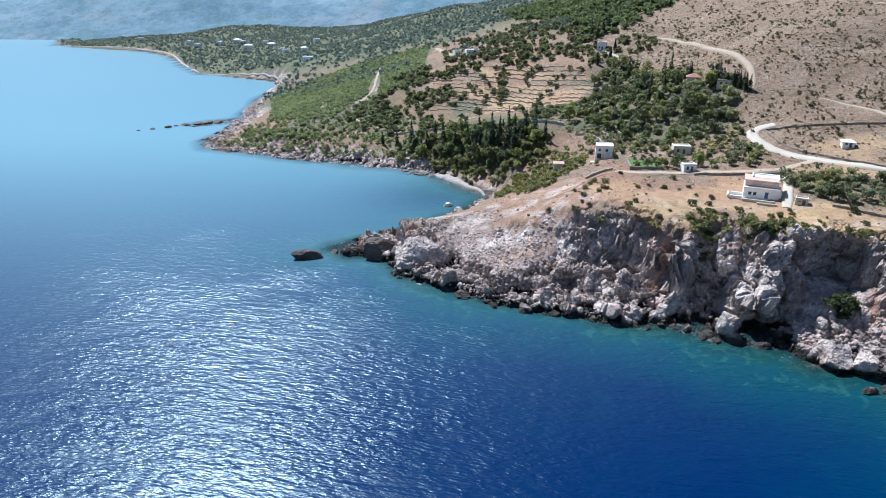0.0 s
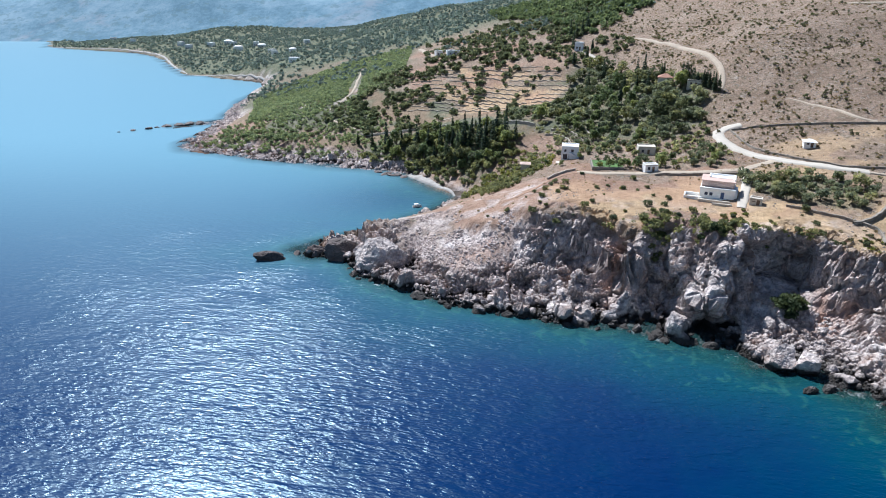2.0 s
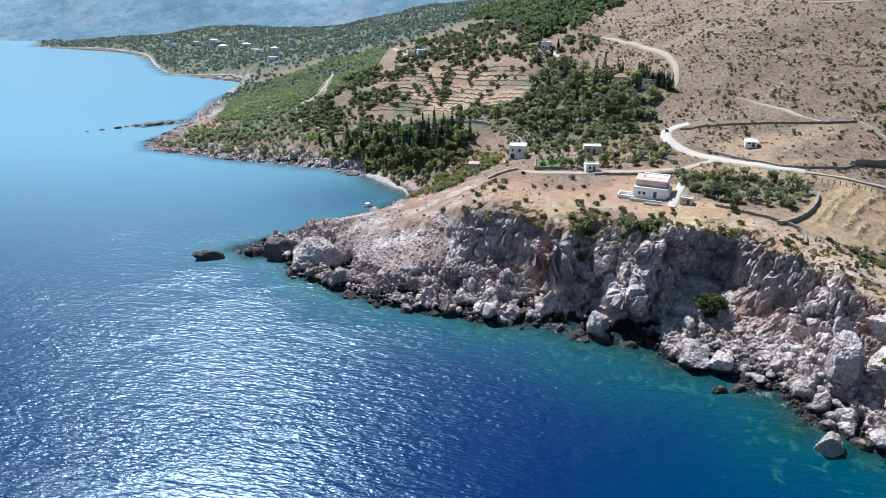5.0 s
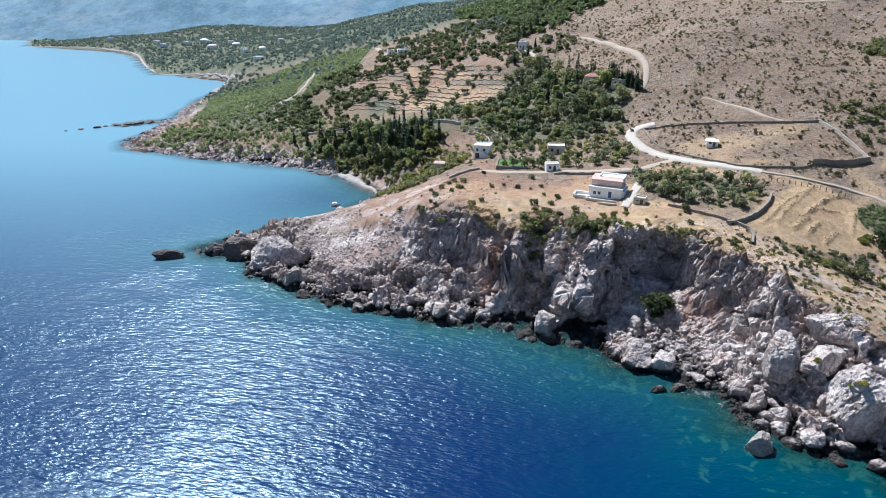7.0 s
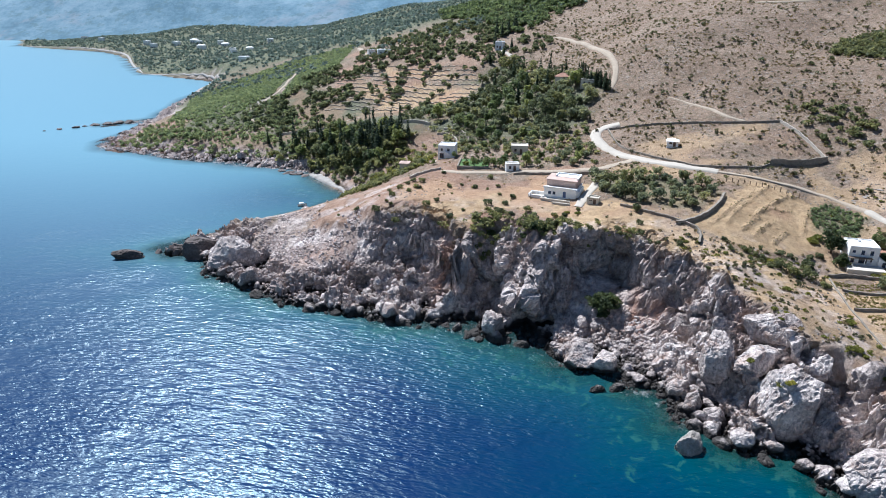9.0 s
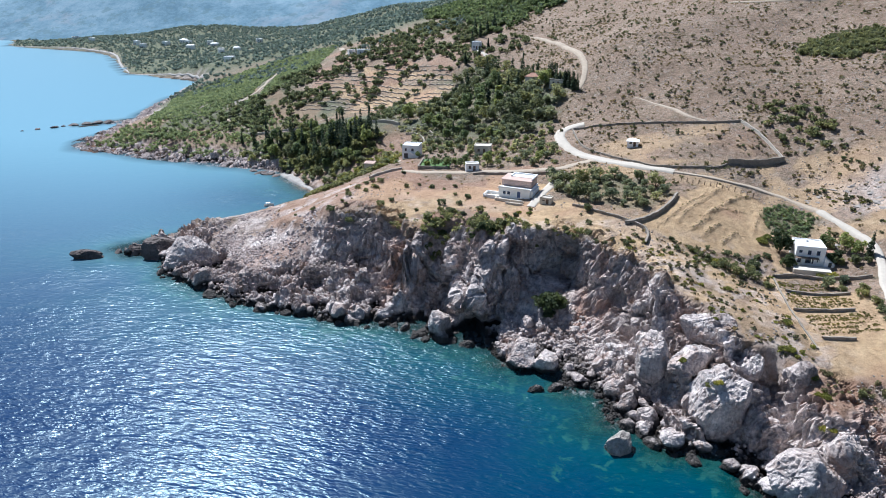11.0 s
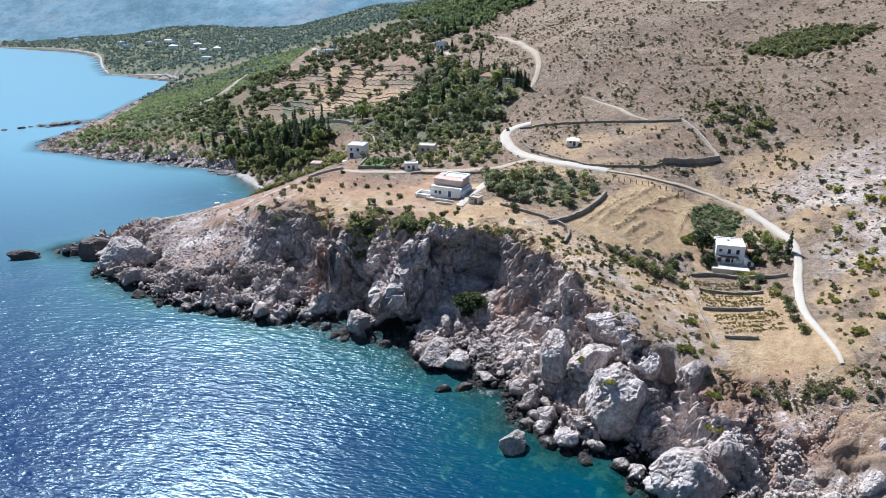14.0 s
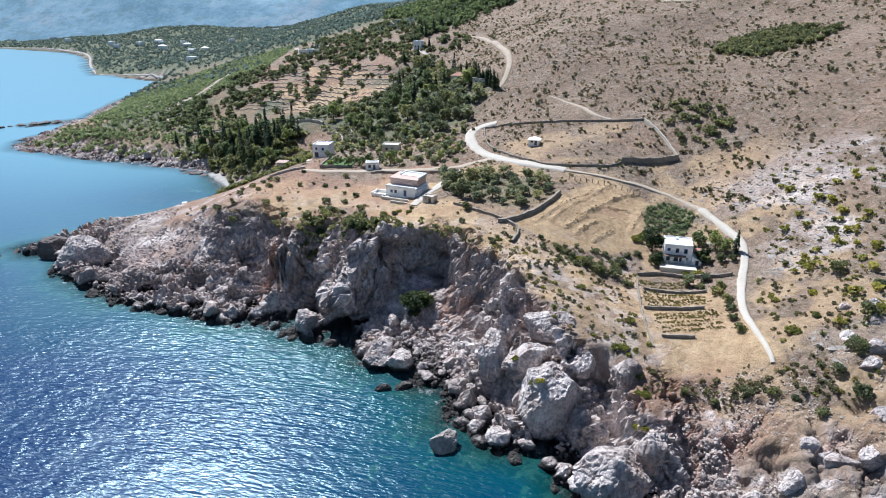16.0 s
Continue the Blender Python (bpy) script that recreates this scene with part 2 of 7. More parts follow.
ROCK, GROUND, WATER = make_rock(), make_ground(), make_water()
PINE = make_leaves("pine_needles", (0.135, 0.175, 0.078), (0.27, 0.315, 0.15))
OLIVE = make_leaves("olive_leaves", (0.165, 0.185, 0.115), (0.34, 0.36, 0.23))
CYPRESS = make_leaves("cypress_needles", (0.045, 0.066, 0.05), (0.105, 0.135, 0.092))
SCRUB = make_leaves("scrub_leaves", (0.105, 0.125, 0.07), (0.235, 0.25, 0.135))
DRY = make_leaves("dry_scrub", (0.15, 0.125, 0.082), (0.27, 0.23, 0.15), 0.9)
# distance haze painted into the leaf colour: paler and bluer than the near scrub
HAZEWOOD = make_leaves("haze_tinted_far_leaves", (0.13, 0.178, 0.172), (0.20, 0.25, 0.24))
# bright green of its own, lightened further by haze painted in for the cape
YOUNGPINE = make_leaves("young_pine_needles", (0.165, 0.215, 0.12), (0.305, 0.36, 0.21))
THORN = make_leaves("olive_brown_thorn", (0.125, 0.12, 0.068), (0.25, 0.23, 0.135), 0.85)
LENTISK = make_leaves("deep_green_leaves", (0.045, 0.065, 0.032), (0.10, 0.13, 0.065))
VINE = make_leaves("yellowing_vine_leaves", (0.25, 0.22, 0.075), (0.42, 0.345, 0.13))
BROOM = make_leaves("yellow_green_scrub", (0.16, 0.18, 0.045), (0.3, 0.29, 0.09))
BARK = make_plain("bark", (0.12, 0.09, 0.065), 0.9, 6.0, 0.3)
WHITE = make_plain("white_limewash", (0.86, 0.85, 0.83), 0.8, 1.0, 0.05)
CREAM = make_plain("cream_render", (0.62, 0.56, 0.47), 0.85, 1.2, 0.08)
GLASS = make_plain("window_glass", (0.03, 0.045, 0.07), 0.12, 1.0, 0.1)
SHUTTER = make_plain("blue_shutters", (0.06, 0.10, 0.22), 0.6, 2.0, 0.1)
DRYSTONE = make_plain("dry_stone", (0.26, 0.225, 0.185), 0.95, 2.5, 0.3, 0, 0.8)
PALESTONE = make_plain("pale_field_stone", (0.42, 0.36, 0.29), 0.95, 2.5, 0.3, 0, 0.8)
PINKSTONE = make_plain("pinkish_limestone", (0.42, 0.345, 0.315), 0.95, 0.7, 0.35, 0, 0.8)
TRACK = make_plain("pale_dirt_track", (0.38, 0.31, 0.235), 0.95, 0.6, 0.12, 0, 0.3)
CONCRETE = make_plain("pale_concrete", (0.46, 0.41, 0.345), 0.9, 0.7, 0.07, 0, 0.2)
TERRACOTTA = make_plain("terracotta", (0.36, 0.19, 0.13), 0.85, 2.0, 0.2)
FLATROOF = make_plain("rosy_flat_roof", (0.52, 0.38, 0.32), 0.9, 1.0, 0.12)
TIMBER = make_plain("weathered_timber", (0.16, 0.11, 0.075), 0.8, 4.0, 0.25)
LAWN = make_plain("green_lawn", (0.075, 0.145, 0.035), 0.9, 2.0, 0.35)
SHINGLE = make_plain("pale_shingle", (0.34, 0.315, 0.29), 0.95, 1.5, 0.2, 0, 0.6)
DARKROCK = make_plain("dark_wet_rock", (0.105, 0.08, 0.072), 0.8, 0.9, 0.5, 0, 0.9)
GREYROCK = make_plain("grey_weathered_limestone", (0.265, 0.235, 0.21), 0.92, 0.9, 0.3, 0, 0.8)
EARTHSTONE = make_plain("earthy_broken_stone", (0.42, 0.345, 0.285), 0.95, 0.9, 0.35, 0, 0.8)
EARTH = make_plain("reddish_earth", (0.31, 0.19, 0.125), 0.95, 1.2, 0.25, 0, 0.6)
# ---- landform ----
SHORE_NEAR = [(1200, -300), (320, 10), (210, 38), (165, 58), (146, 74), (135.4, 85), (134.8, 89.5), (134, 97), (126, 96.4), (121.8, 97.6), (120.2, 102), (118, 105.4), (113.6, 106.8),
              (113.2, 111.6), (112.7, 116.2), (107.2, 118.2), (106.6, 126), (103.7, 127.6), (97.6, 127.3), (92.8, 128.3), (90.2, 135), (84.5, 136.8), (79.4, 139.4),
              (72.6, 141.3), (64.5, 147), (56.5, 149.2), (47, 150.5), (37, 153.5), (31.7, 155), (22.4, 158.8), (17, 160), (11, 165), (0.7, 172), (-10.5, 178.2), (-12, 180),
              (-17, 192.6), (-25, 195), (-31, 196.5), (-38, 201), (-36, 205), (-28, 212), (-15, 221), (0, 231), (10, 242), (18, 254), (20, 263), (10, 276), (-1, 293), (-8, 302), (-20, 307)]
SHORE_FAR = [(-43, 314), (-66, 322), (-88, 331), (-110, 342), (-131, 350), (-139, 370), (-135, 386), (-133, 424), (-162, 413), (-164, 418), (-138, 436),
             (-146, 489), (-146, 558), (-141, 592), (-150, 617), (-190, 641), (-252, 671), (-298, 744), (-352, 848), (-415, 906), (-470, 938),
             (-580, 990), (-640, 1094), (-790, 1178), (-2600, 1500), (-7000, 2600), (-7000, 12000), (9000, 12000), (9000, -300)]
EDGE_NEAR = [(1200, -220), (330, 48), (215, 68), (186, 82), (178, 92), (165, 100), (156, 105), (146, 108), (138, 113), (134, 121), (131, 130), (127, 138),
             (123, 144), (118, 149), (114, 152), (110, 155.5), (104, 157), (98, 157), (94, 156), (90, 156.5), (86, 161), (82, 165), (78, 167), (74, 165), (70, 163.5), (66, 164),
             (62, 172), (57, 175), (50, 176), (46, 179), (42, 184), (36, 189), (28, 194), (20, 199), (8, 202), (-8, 202), (-24, 201), (-29, 202), (-20, 205), (-6, 212), (8, 221), (22, 240), (34, 262), (30, 284)]
EDGE_FAR = [(16, 300), (2, 322), (-30, 330), (-60, 338), (-88, 350), (-106, 361), (-116, 374), (-112, 392), (-112, 430), (-122, 490), (-124, 560),
            (-122, 604), (-190, 664), (-244, 700), (-286, 760), (-338, 868), (-412, 932), (-470, 962), (-575, 1018), (-630, 1120), (-790, 1204),
            (-2600, 1540), (-6960, 2660), (-6960, 11960), (8960, 11960), (8960, -220)]
# spot heights of the land above the cliffs and slopes
SPOTS_NEAR = [(230, 66, 20), (183, 86, 16), (162, 100, 12), (148, 107, 15), (136, 119, 19.5), (131, 132, 21), (128, 148, 22.4), (116, 152, 24), (101, 159, 24),
              (77, 171, 23.5), (64, 173, 22), (45, 173, 21.5), (41, 187, 21.5), (34, 191, 17.8), (23, 196.5, 14), (17, 207, 12.8), (-1, 202, 10.6), (6, 216, 8), (-14, 206, 6.8), (-21, 203, 5.4), (-30, 201, 2.2), (101, 182, 24.5), (145, 165, 25.5), (173, 149, 16), (180, 120, 17), (188, 140, 19.6), (186, 104, 20.5), (213, 161, 33),
              (30, 262, 6), (50, 225, 21), (20, 226, 9)]
SPOTS_HILL = [(215, 187, 35.6), (183, 182, 24.6), (164, 187, 28), (207, 219, 41.7), (239, 206, 49), (236, 256, 58.7), (241, 334, 75), (171, 230, 39.5),
              (140, 201, 30.2), (126, 233, 29.5), (162, 252, 41.8), (152, 309, 56.5), (182, 308, 64), (138, 386, 56), (114, 300, 38), (91, 288, 29),
              (44, 286, 23), (18, 329, 19), (-17, 335, 10), (67, 247, 22), (55, 348, 24), (60, 366, 29), (88, 372, 43), (104, 362, 41), (234, 293, 61), (13, 446, 38), (-41, 468, 25), (-104, 546, 18)]
SPOTS_FAR = [(-97, 610, 25), (-199, 707, 8), (-7, 744, 46), (-115, 385, 6), (-80, 400, 15), (-120, 440, 5), (-60, 345, 7), (132, 401, 56), (420, 60, 60),
             (500, 250, 120), (480, 480, 135), (300, 800, 120), (-350, 1000, 16), (-208, 980, 20), (-40, 960, 42), (100, 1500, 20), (-700, 1500, 5),
             (-2200, 2600, 170), (-600, 3000, 260), (900, 900, 260), (1500, 3000, 420), (2500, 500, 420), (-6000, 6000, 420), (4000, 7000, 700)]


def hash01(ix, iy, iz, seed):
    h = (ix.astype(np.int64) * 374761393 + iy.astype(np.int64) * 668265263 + iz.astype(np.int64) * 2147483647 + seed * 144269504) & 0xFFFFFFFF
    h = ((h ^ (h >> 13)) * 1274126177) & 0xFFFFFFFF
    h = ((h ^ (h >> 16)) * 2246822519) & 0xFFFFFFFF
    return ((h ^ (h >> 15)) & 0xFFFFFF) / 16777216.0


def vnoise(x, y, z=0.0, seed=0):
    """Smooth value noise, -1 to 1."""
    x, y, z = np.broadcast_arrays(np.asarray(x, float), np.asarray(y, float), np.asarray(z, float))
    ix, iy, iz = np.floor(x).astype(np.int64), np.floor(y).astype(np.int64), np.floor(z).astype(np.int64)
    fx, fy, fz = x - ix, y - iy, z - iz
    fx, fy, fz = fx * fx * (3 - 2 * fx), fy * fy * (3 - 2 * fy), fz * fz * (3 - 2 * fz)
    total = 0
    for a in (0, 1):
        for b in (0, 1):
            for c in (0, 1):
                w = (fx if a else 1 - fx) * (fy if b else 1 - fy) * (fz if c else 1 - fz)
                total = total + w * hash01(ix + a, iy + b, iz + c, seed)
    return 2 * total - 1


def fbm(x, y, z=0.0, octaves=4, seed=0):
    total, size = 0, 1.0
    for k in range(octaves):
        total = total + size * vnoise(x * 2 ** k, y * 2 ** k, np.asarray(z) * 2 ** k, seed + 17 * k)
        size *= 0.5
    return total


def cells(x, y, z, seed=0):
    """Cellular noise: distance to the nearest seed, the gap to the second, a value per cell."""
    ix, iy, iz = np.floor(x).astype(np.int64), np.floor(y).astype(np.int64), np.floor(z).astype(np.int64)
    f1, f2, val = np.full(x.shape, 9.0), np.full(x.shape, 9.0), np.zeros(x.shape)
    for a in (-1, 0, 1):
        for b in (-1, 0, 1):
            for c in (-1, 0, 1):
                jx, jy, jz = ix + a, iy + b, iz + c
                d = np.sqrt((jx + hash01(jx, jy, jz, seed) - x) ** 2 + (jy + hash01(jx, jy, jz, seed + 1) - y) ** 2 + (jz + hash01(jx, jy, jz, seed + 2) - z) ** 2)
                near = d < f1
                f2 = np.where(near, f1, np.minimum(f2, d))
                val = np.where(near, hash01(jx, jy, jz, seed + 3), val)
                f1 = np.where(near, d, f1)
    return f1, f2 - f1, val


def blocks(x, y, z, seed=0):
    """Broken rock: every cell is a block of its own height and tilt, with a crack round it."""
    ix, iy, iz = np.floor(x).astype(np.int64), np.floor(y).astype(np.int64), np.floor(z).astype(np.int64)
    f1, f2, tilt, val = np.full(x.shape, 9.0), np.full(x.shape, 9.0), np.zeros(x.shape), np.zeros(x.shape)
    for a in (-1, 0, 1):
        for b in (-1, 0, 1):
            for c in (-1, 0, 1):
                jx, jy, jz = ix + a, iy + b, iz + c
                ox, oy, oz = (x - jx - hash01(jx, jy, jz, seed), y - jy - hash01(jx, jy, jz, seed + 1), z - jz - hash01(jx, jy, jz, seed + 2))
                d = np.sqrt(ox * ox + oy * oy + oz * oz)
                near = d < f1
                f2 = np.where(near, f1, np.minimum(f2, d))
                lean = ox * (hash01(jx, jy, jz, seed + 4) - 0.5) + oy * (hash01(jx, jy, jz, seed + 5) - 0.5) + oz * (hash01(jx, jy, jz, seed + 6) - 0.5)
                tilt, val, f1 = np.where(near, lean, tilt), np.where(near, hash01(jx, jy, jz, seed + 3), val), np.where(near, d, f1)
    return val - 0.5 + 2.2 * tilt - 0.7 * smooth(0.1, 0.0, f2 - f1)


def inside_distance(poly, x, y):
    """Distance to the outline, positive inside it."""
    best, inside = np.full(x.shape, 1e9), np.zeros(x.shape, bool)
    for (ax, ay), (bx, by) in zip(poly, poly[1:] + poly[:1]):
        ex, ey = bx - ax, by - ay
        k = np.clip(((x - ax) * ex + (y - ay) * ey) / (ex * ex + ey * ey), 0, 1)
        best = np.minimum(best, (x - ax - k * ex) ** 2 + (y - ay - k * ey) ** 2)
        if ey:
            inside ^= ((ay > y) != (by > y)) & (x < ex * (y - ay) / ey + ax)
    return np.where(inside, 1, -1) * np.sqrt(best)


def line_distance(line, x, y):
    best = np.full(np.shape(x), 1e9)
    for (ax, ay), (bx, by) in zip(line[:-1], line[1:]):
        ex, ey = bx - ax, by - ay
        k = np.clip(((x - ax) * ex + (y - ay) * ey) / (ex * ex + ey * ey), 0, 1)
        best = np.minimum(best, (x - ax - k * ex) ** 2 + (y - ay - k * ey) ** 2)
    return np.sqrt(best)


def smooth(a, b, v):
    k = np.clip((v - a) / (b - a), 0, 1)
    return k * k * (3 - 2 * k)


def spread(r):
    return np.where(r > 1e-9, r * r * np.log(np.maximum(r, 1e-9)), 0)


SPOTS = np.array(SPOTS_NEAR + SPOTS_HILL + SPOTS_FAR, float)
SPOT_COUNT, SPOT_AT = len(SPOTS), SPOTS[:, :2] / 100
_a = np.zeros((SPOT_COUNT + 3, SPOT_COUNT + 3))
_a[:SPOT_COUNT, :SPOT_COUNT] = spread(np.hypot(SPOT_AT[:, None, 0] - SPOT_AT[None, :, 0], SPOT_AT[:, None, 1] - SPOT_AT[None, :, 1])) + 0.002 * np.eye(SPOT_COUNT)
_a[:SPOT_COUNT, SPOT_COUNT], _a[:SPOT_COUNT, SPOT_COUNT + 1:] = 1, SPOT_AT
_a[SPOT_COUNT, :SPOT_COUNT], _a[SPOT_COUNT + 1:, :SPOT_COUNT] = 1, SPOT_AT.T
BEND = np.linalg.solve(_a, np.r_[SPOTS[:, 2], 0, 0, 0])


def upland(x, y):
    """The land's height as the spot heights give it, before cliffs and noise."""
    out = BEND[SPOT_COUNT] + BEND[SPOT_COUNT + 1] * x / 100 + BEND[SPOT_COUNT + 2] * y / 100
    for k in range(SPOT_COUNT):
        out = out + BEND[k] * spread(np.hypot(x / 100 - SPOT_AT[k, 0], y / 100 - SPOT_AT[k, 1]))
    return out


SHORE, EDGE = SHORE_NEAR + SHORE_FAR, EDGE_NEAR + EDGE_FAR
# contours of the sea cliff and the headland: y at every fourth metre of x, from -30 on, for each height
CONTOUR_X = np.arange(-30, 177, 4.0)
CONTOUR_2 = [201, 200, 199.5, 200.5, 195, 184.5, 183, 180.5, 180, 181, 174, 165.5, 163, 165.5, 166, 163.5, 166, 163, 159.5, 156, 155.5, 155.5, 154.5, 154, 151, 147.5, 145, 146.5, 144, 143.5, 144.5, 135, 134, 138, 130, 131, 121, 112, 107, 102, 99, 95, 91, 86.5, 79.5, 77.5, 77.5, 77.5, 75, 69.5, 64, 60]
CONTOUR_5 = [206.5, 204, 202.5, 207, 209, 185.5, 185, 188, 190, 191, 184, 172, 168.5, 169.5, 170.5, 170.5, 171.5, 169, 167, 165, 165, 165, 160, 156, 157, 157, 151.5, 151.5, 146.5, 145.5, 146.5, 144.5, 145.5, 143, 139, 139.5, 135.5, 127, 118.5, 109.5, 101.5, 99, 100.5, 92.5, 90, 85, 84.5, 87, 86.5, 83.5, 76.5, 71]
CONTOUR_8 = [211, 208, 206.5, 208.5, 205, 190.5, 189.5, 194, 198, 200, 193.5, 182.5, 180.5, 177.5, 174, 173.5, 174, 173, 173, 171, 169, 169.5, 164.5, 158.5, 157.5, 158, 156.5, 152, 147.5, 146.5, 148, 149, 148, 145, 143.5, 142, 141.5, 136, 124.5, 115, 105.5, 99, 100, 101, 98, 84.5, 87.5, 91.5, 90, 88.5, 85, 78.5]
CONTOUR_12 = [218, 215, 213, 211, 207, 201.5, 199.5, 201, 205.5, 209, 209.5, 208, 202.5, 192, 186, 180.5, 178.5, 177.5, 175.5, 173, 171, 172, 168.5, 160.5, 158, 158, 160, 155.5, 150.5, 149, 150, 150.5, 150.5, 149.5, 150, 147, 144.5, 139, 130.5, 125.5, 118.5, 108, 104.5, 104.5, 99.5, 92, 94.5, 100, 101.5, 96, 88, 82.5]
CONTOUR_16 = [225.5, 222.5, 220, 217.5, 214.5, 212, 211, 212, 215, 218.5, 220, 219.5, 214.5, 205, 191, 184.5, 184, 181, 177.5, 174, 173, 172.5, 168.5, 159, 158, 159, 162, 162.5, 156, 153, 151, 151.5, 152, 152, 152.5, 151.5, 148, 145, 137.5, 131, 128, 116, 110.5, 109.5, 108, 105.5, 105.5, 107.5, 107, 103, 97.5, 96.5]
CONTOUR_20 = [233.5, 231, 228.5, 226, 224, 222.5, 222, 223, 225, 227, 228, 226.5, 222, 214.5, 206, 199.5, 194, 187, 182, 176.5, 174, 174, 174.5, 170.5, 161, 161, 162.5, 164.5, 163, 158, 152.5, 153, 154.5, 154.5, 154, 153, 149, 146, 142, 136, 130.5, 126.5, 120, 118.5, 117.5, 116.5, 116.5, 116.5, 116, 115, 114.5, 117]
CONTOURS = [(2, CONTOUR_2), (5, CONTOUR_5), (8, CONTOUR_8), (12, CONTOUR_12), (16, CONTOUR_16), (20, CONTOUR_20)]
CRAGS = [(126, 120), (138, 112.5), (147, 106), (151.5, 98), (154, 86), (148, 74), (132, 84), (118, 102)]
COVE_SHORE = [(-38, 205), (-28, 213), (-15, 222), (0, 232), (10, 240), (18, 254), (20, 263)]
# low banks across the straw field
BANKS = [[(143.2, 161.9), (152.8, 173.4), (165.5, 186.4)], [(146.0, 159.0), (153.7, 165.7)], [(154.2, 168.3), (160.2, 172.6), (167.3, 173.2)], [(148.9, 157.2), (156.2, 164.4)],
         [(153.4, 155.4), (160.2, 161.9)], [(163.4, 176.9), (168.4, 180.6), (172.2, 181.4)], [(165.3, 162.6), (169.5, 170.5), (174.4, 176.0)],
         [(138.6, 160.6), (147.5, 169.8), (158.5, 181.0)], [(151.0, 164.5), (158.4, 172.4), (165.0, 178.6)]]
# terraces: centre, half-length, half-width, turn, and the step of their levels
TERRACES = [(10, 300, 20, 12, 0.2, 1.6), (85, 262, 22, 10, -0.3, 1.2)]


TERRACED = [(-8, 366), (14, 350), (46, 332), (76, 322), (86, 356), (68, 392), (26, 420), (-8, 424)]


def sweep(x, y):
    """How far up the old terraced slope a place lies, along its evenly bowed steps."""
    return y + 0.30 * (x + 20) + 0.0035 * (x + 20) ** 2


def cliff_profile(x, y):
    """Height of the cliff and the headland's seaward slope, stepping up from contour to contour."""
    shore = sorted(SHORE_NEAR[3:38])
    levels = [(0.1, np.interp(x, [p[0] for p in shore], [p[1] for p in shore]))] + [(h, np.interp(x, CONTOUR_X, line)) for h, line in CONTOURS]
    foot = levels[0][1]
    steep = smooth(46, 38, x)
    levels.insert(1, (1.6, levels[1][1] * (1 - steep) + np.minimum(foot + 1.4, levels[1][1]) * steep - 0.2))
    low, at = levels[0]
    z = np.full(np.shape(x), low) + 0.5 * np.minimum(y - at, 0)
    for high, line in levels[1:]:
        line = np.maximum(line, at + 0.5)
        z, low, at = z + (high - low) * np.clip((y - at) / (line - at), 0, 1), high, line
    return z + 1.1 * np.maximum(y - at, 0)


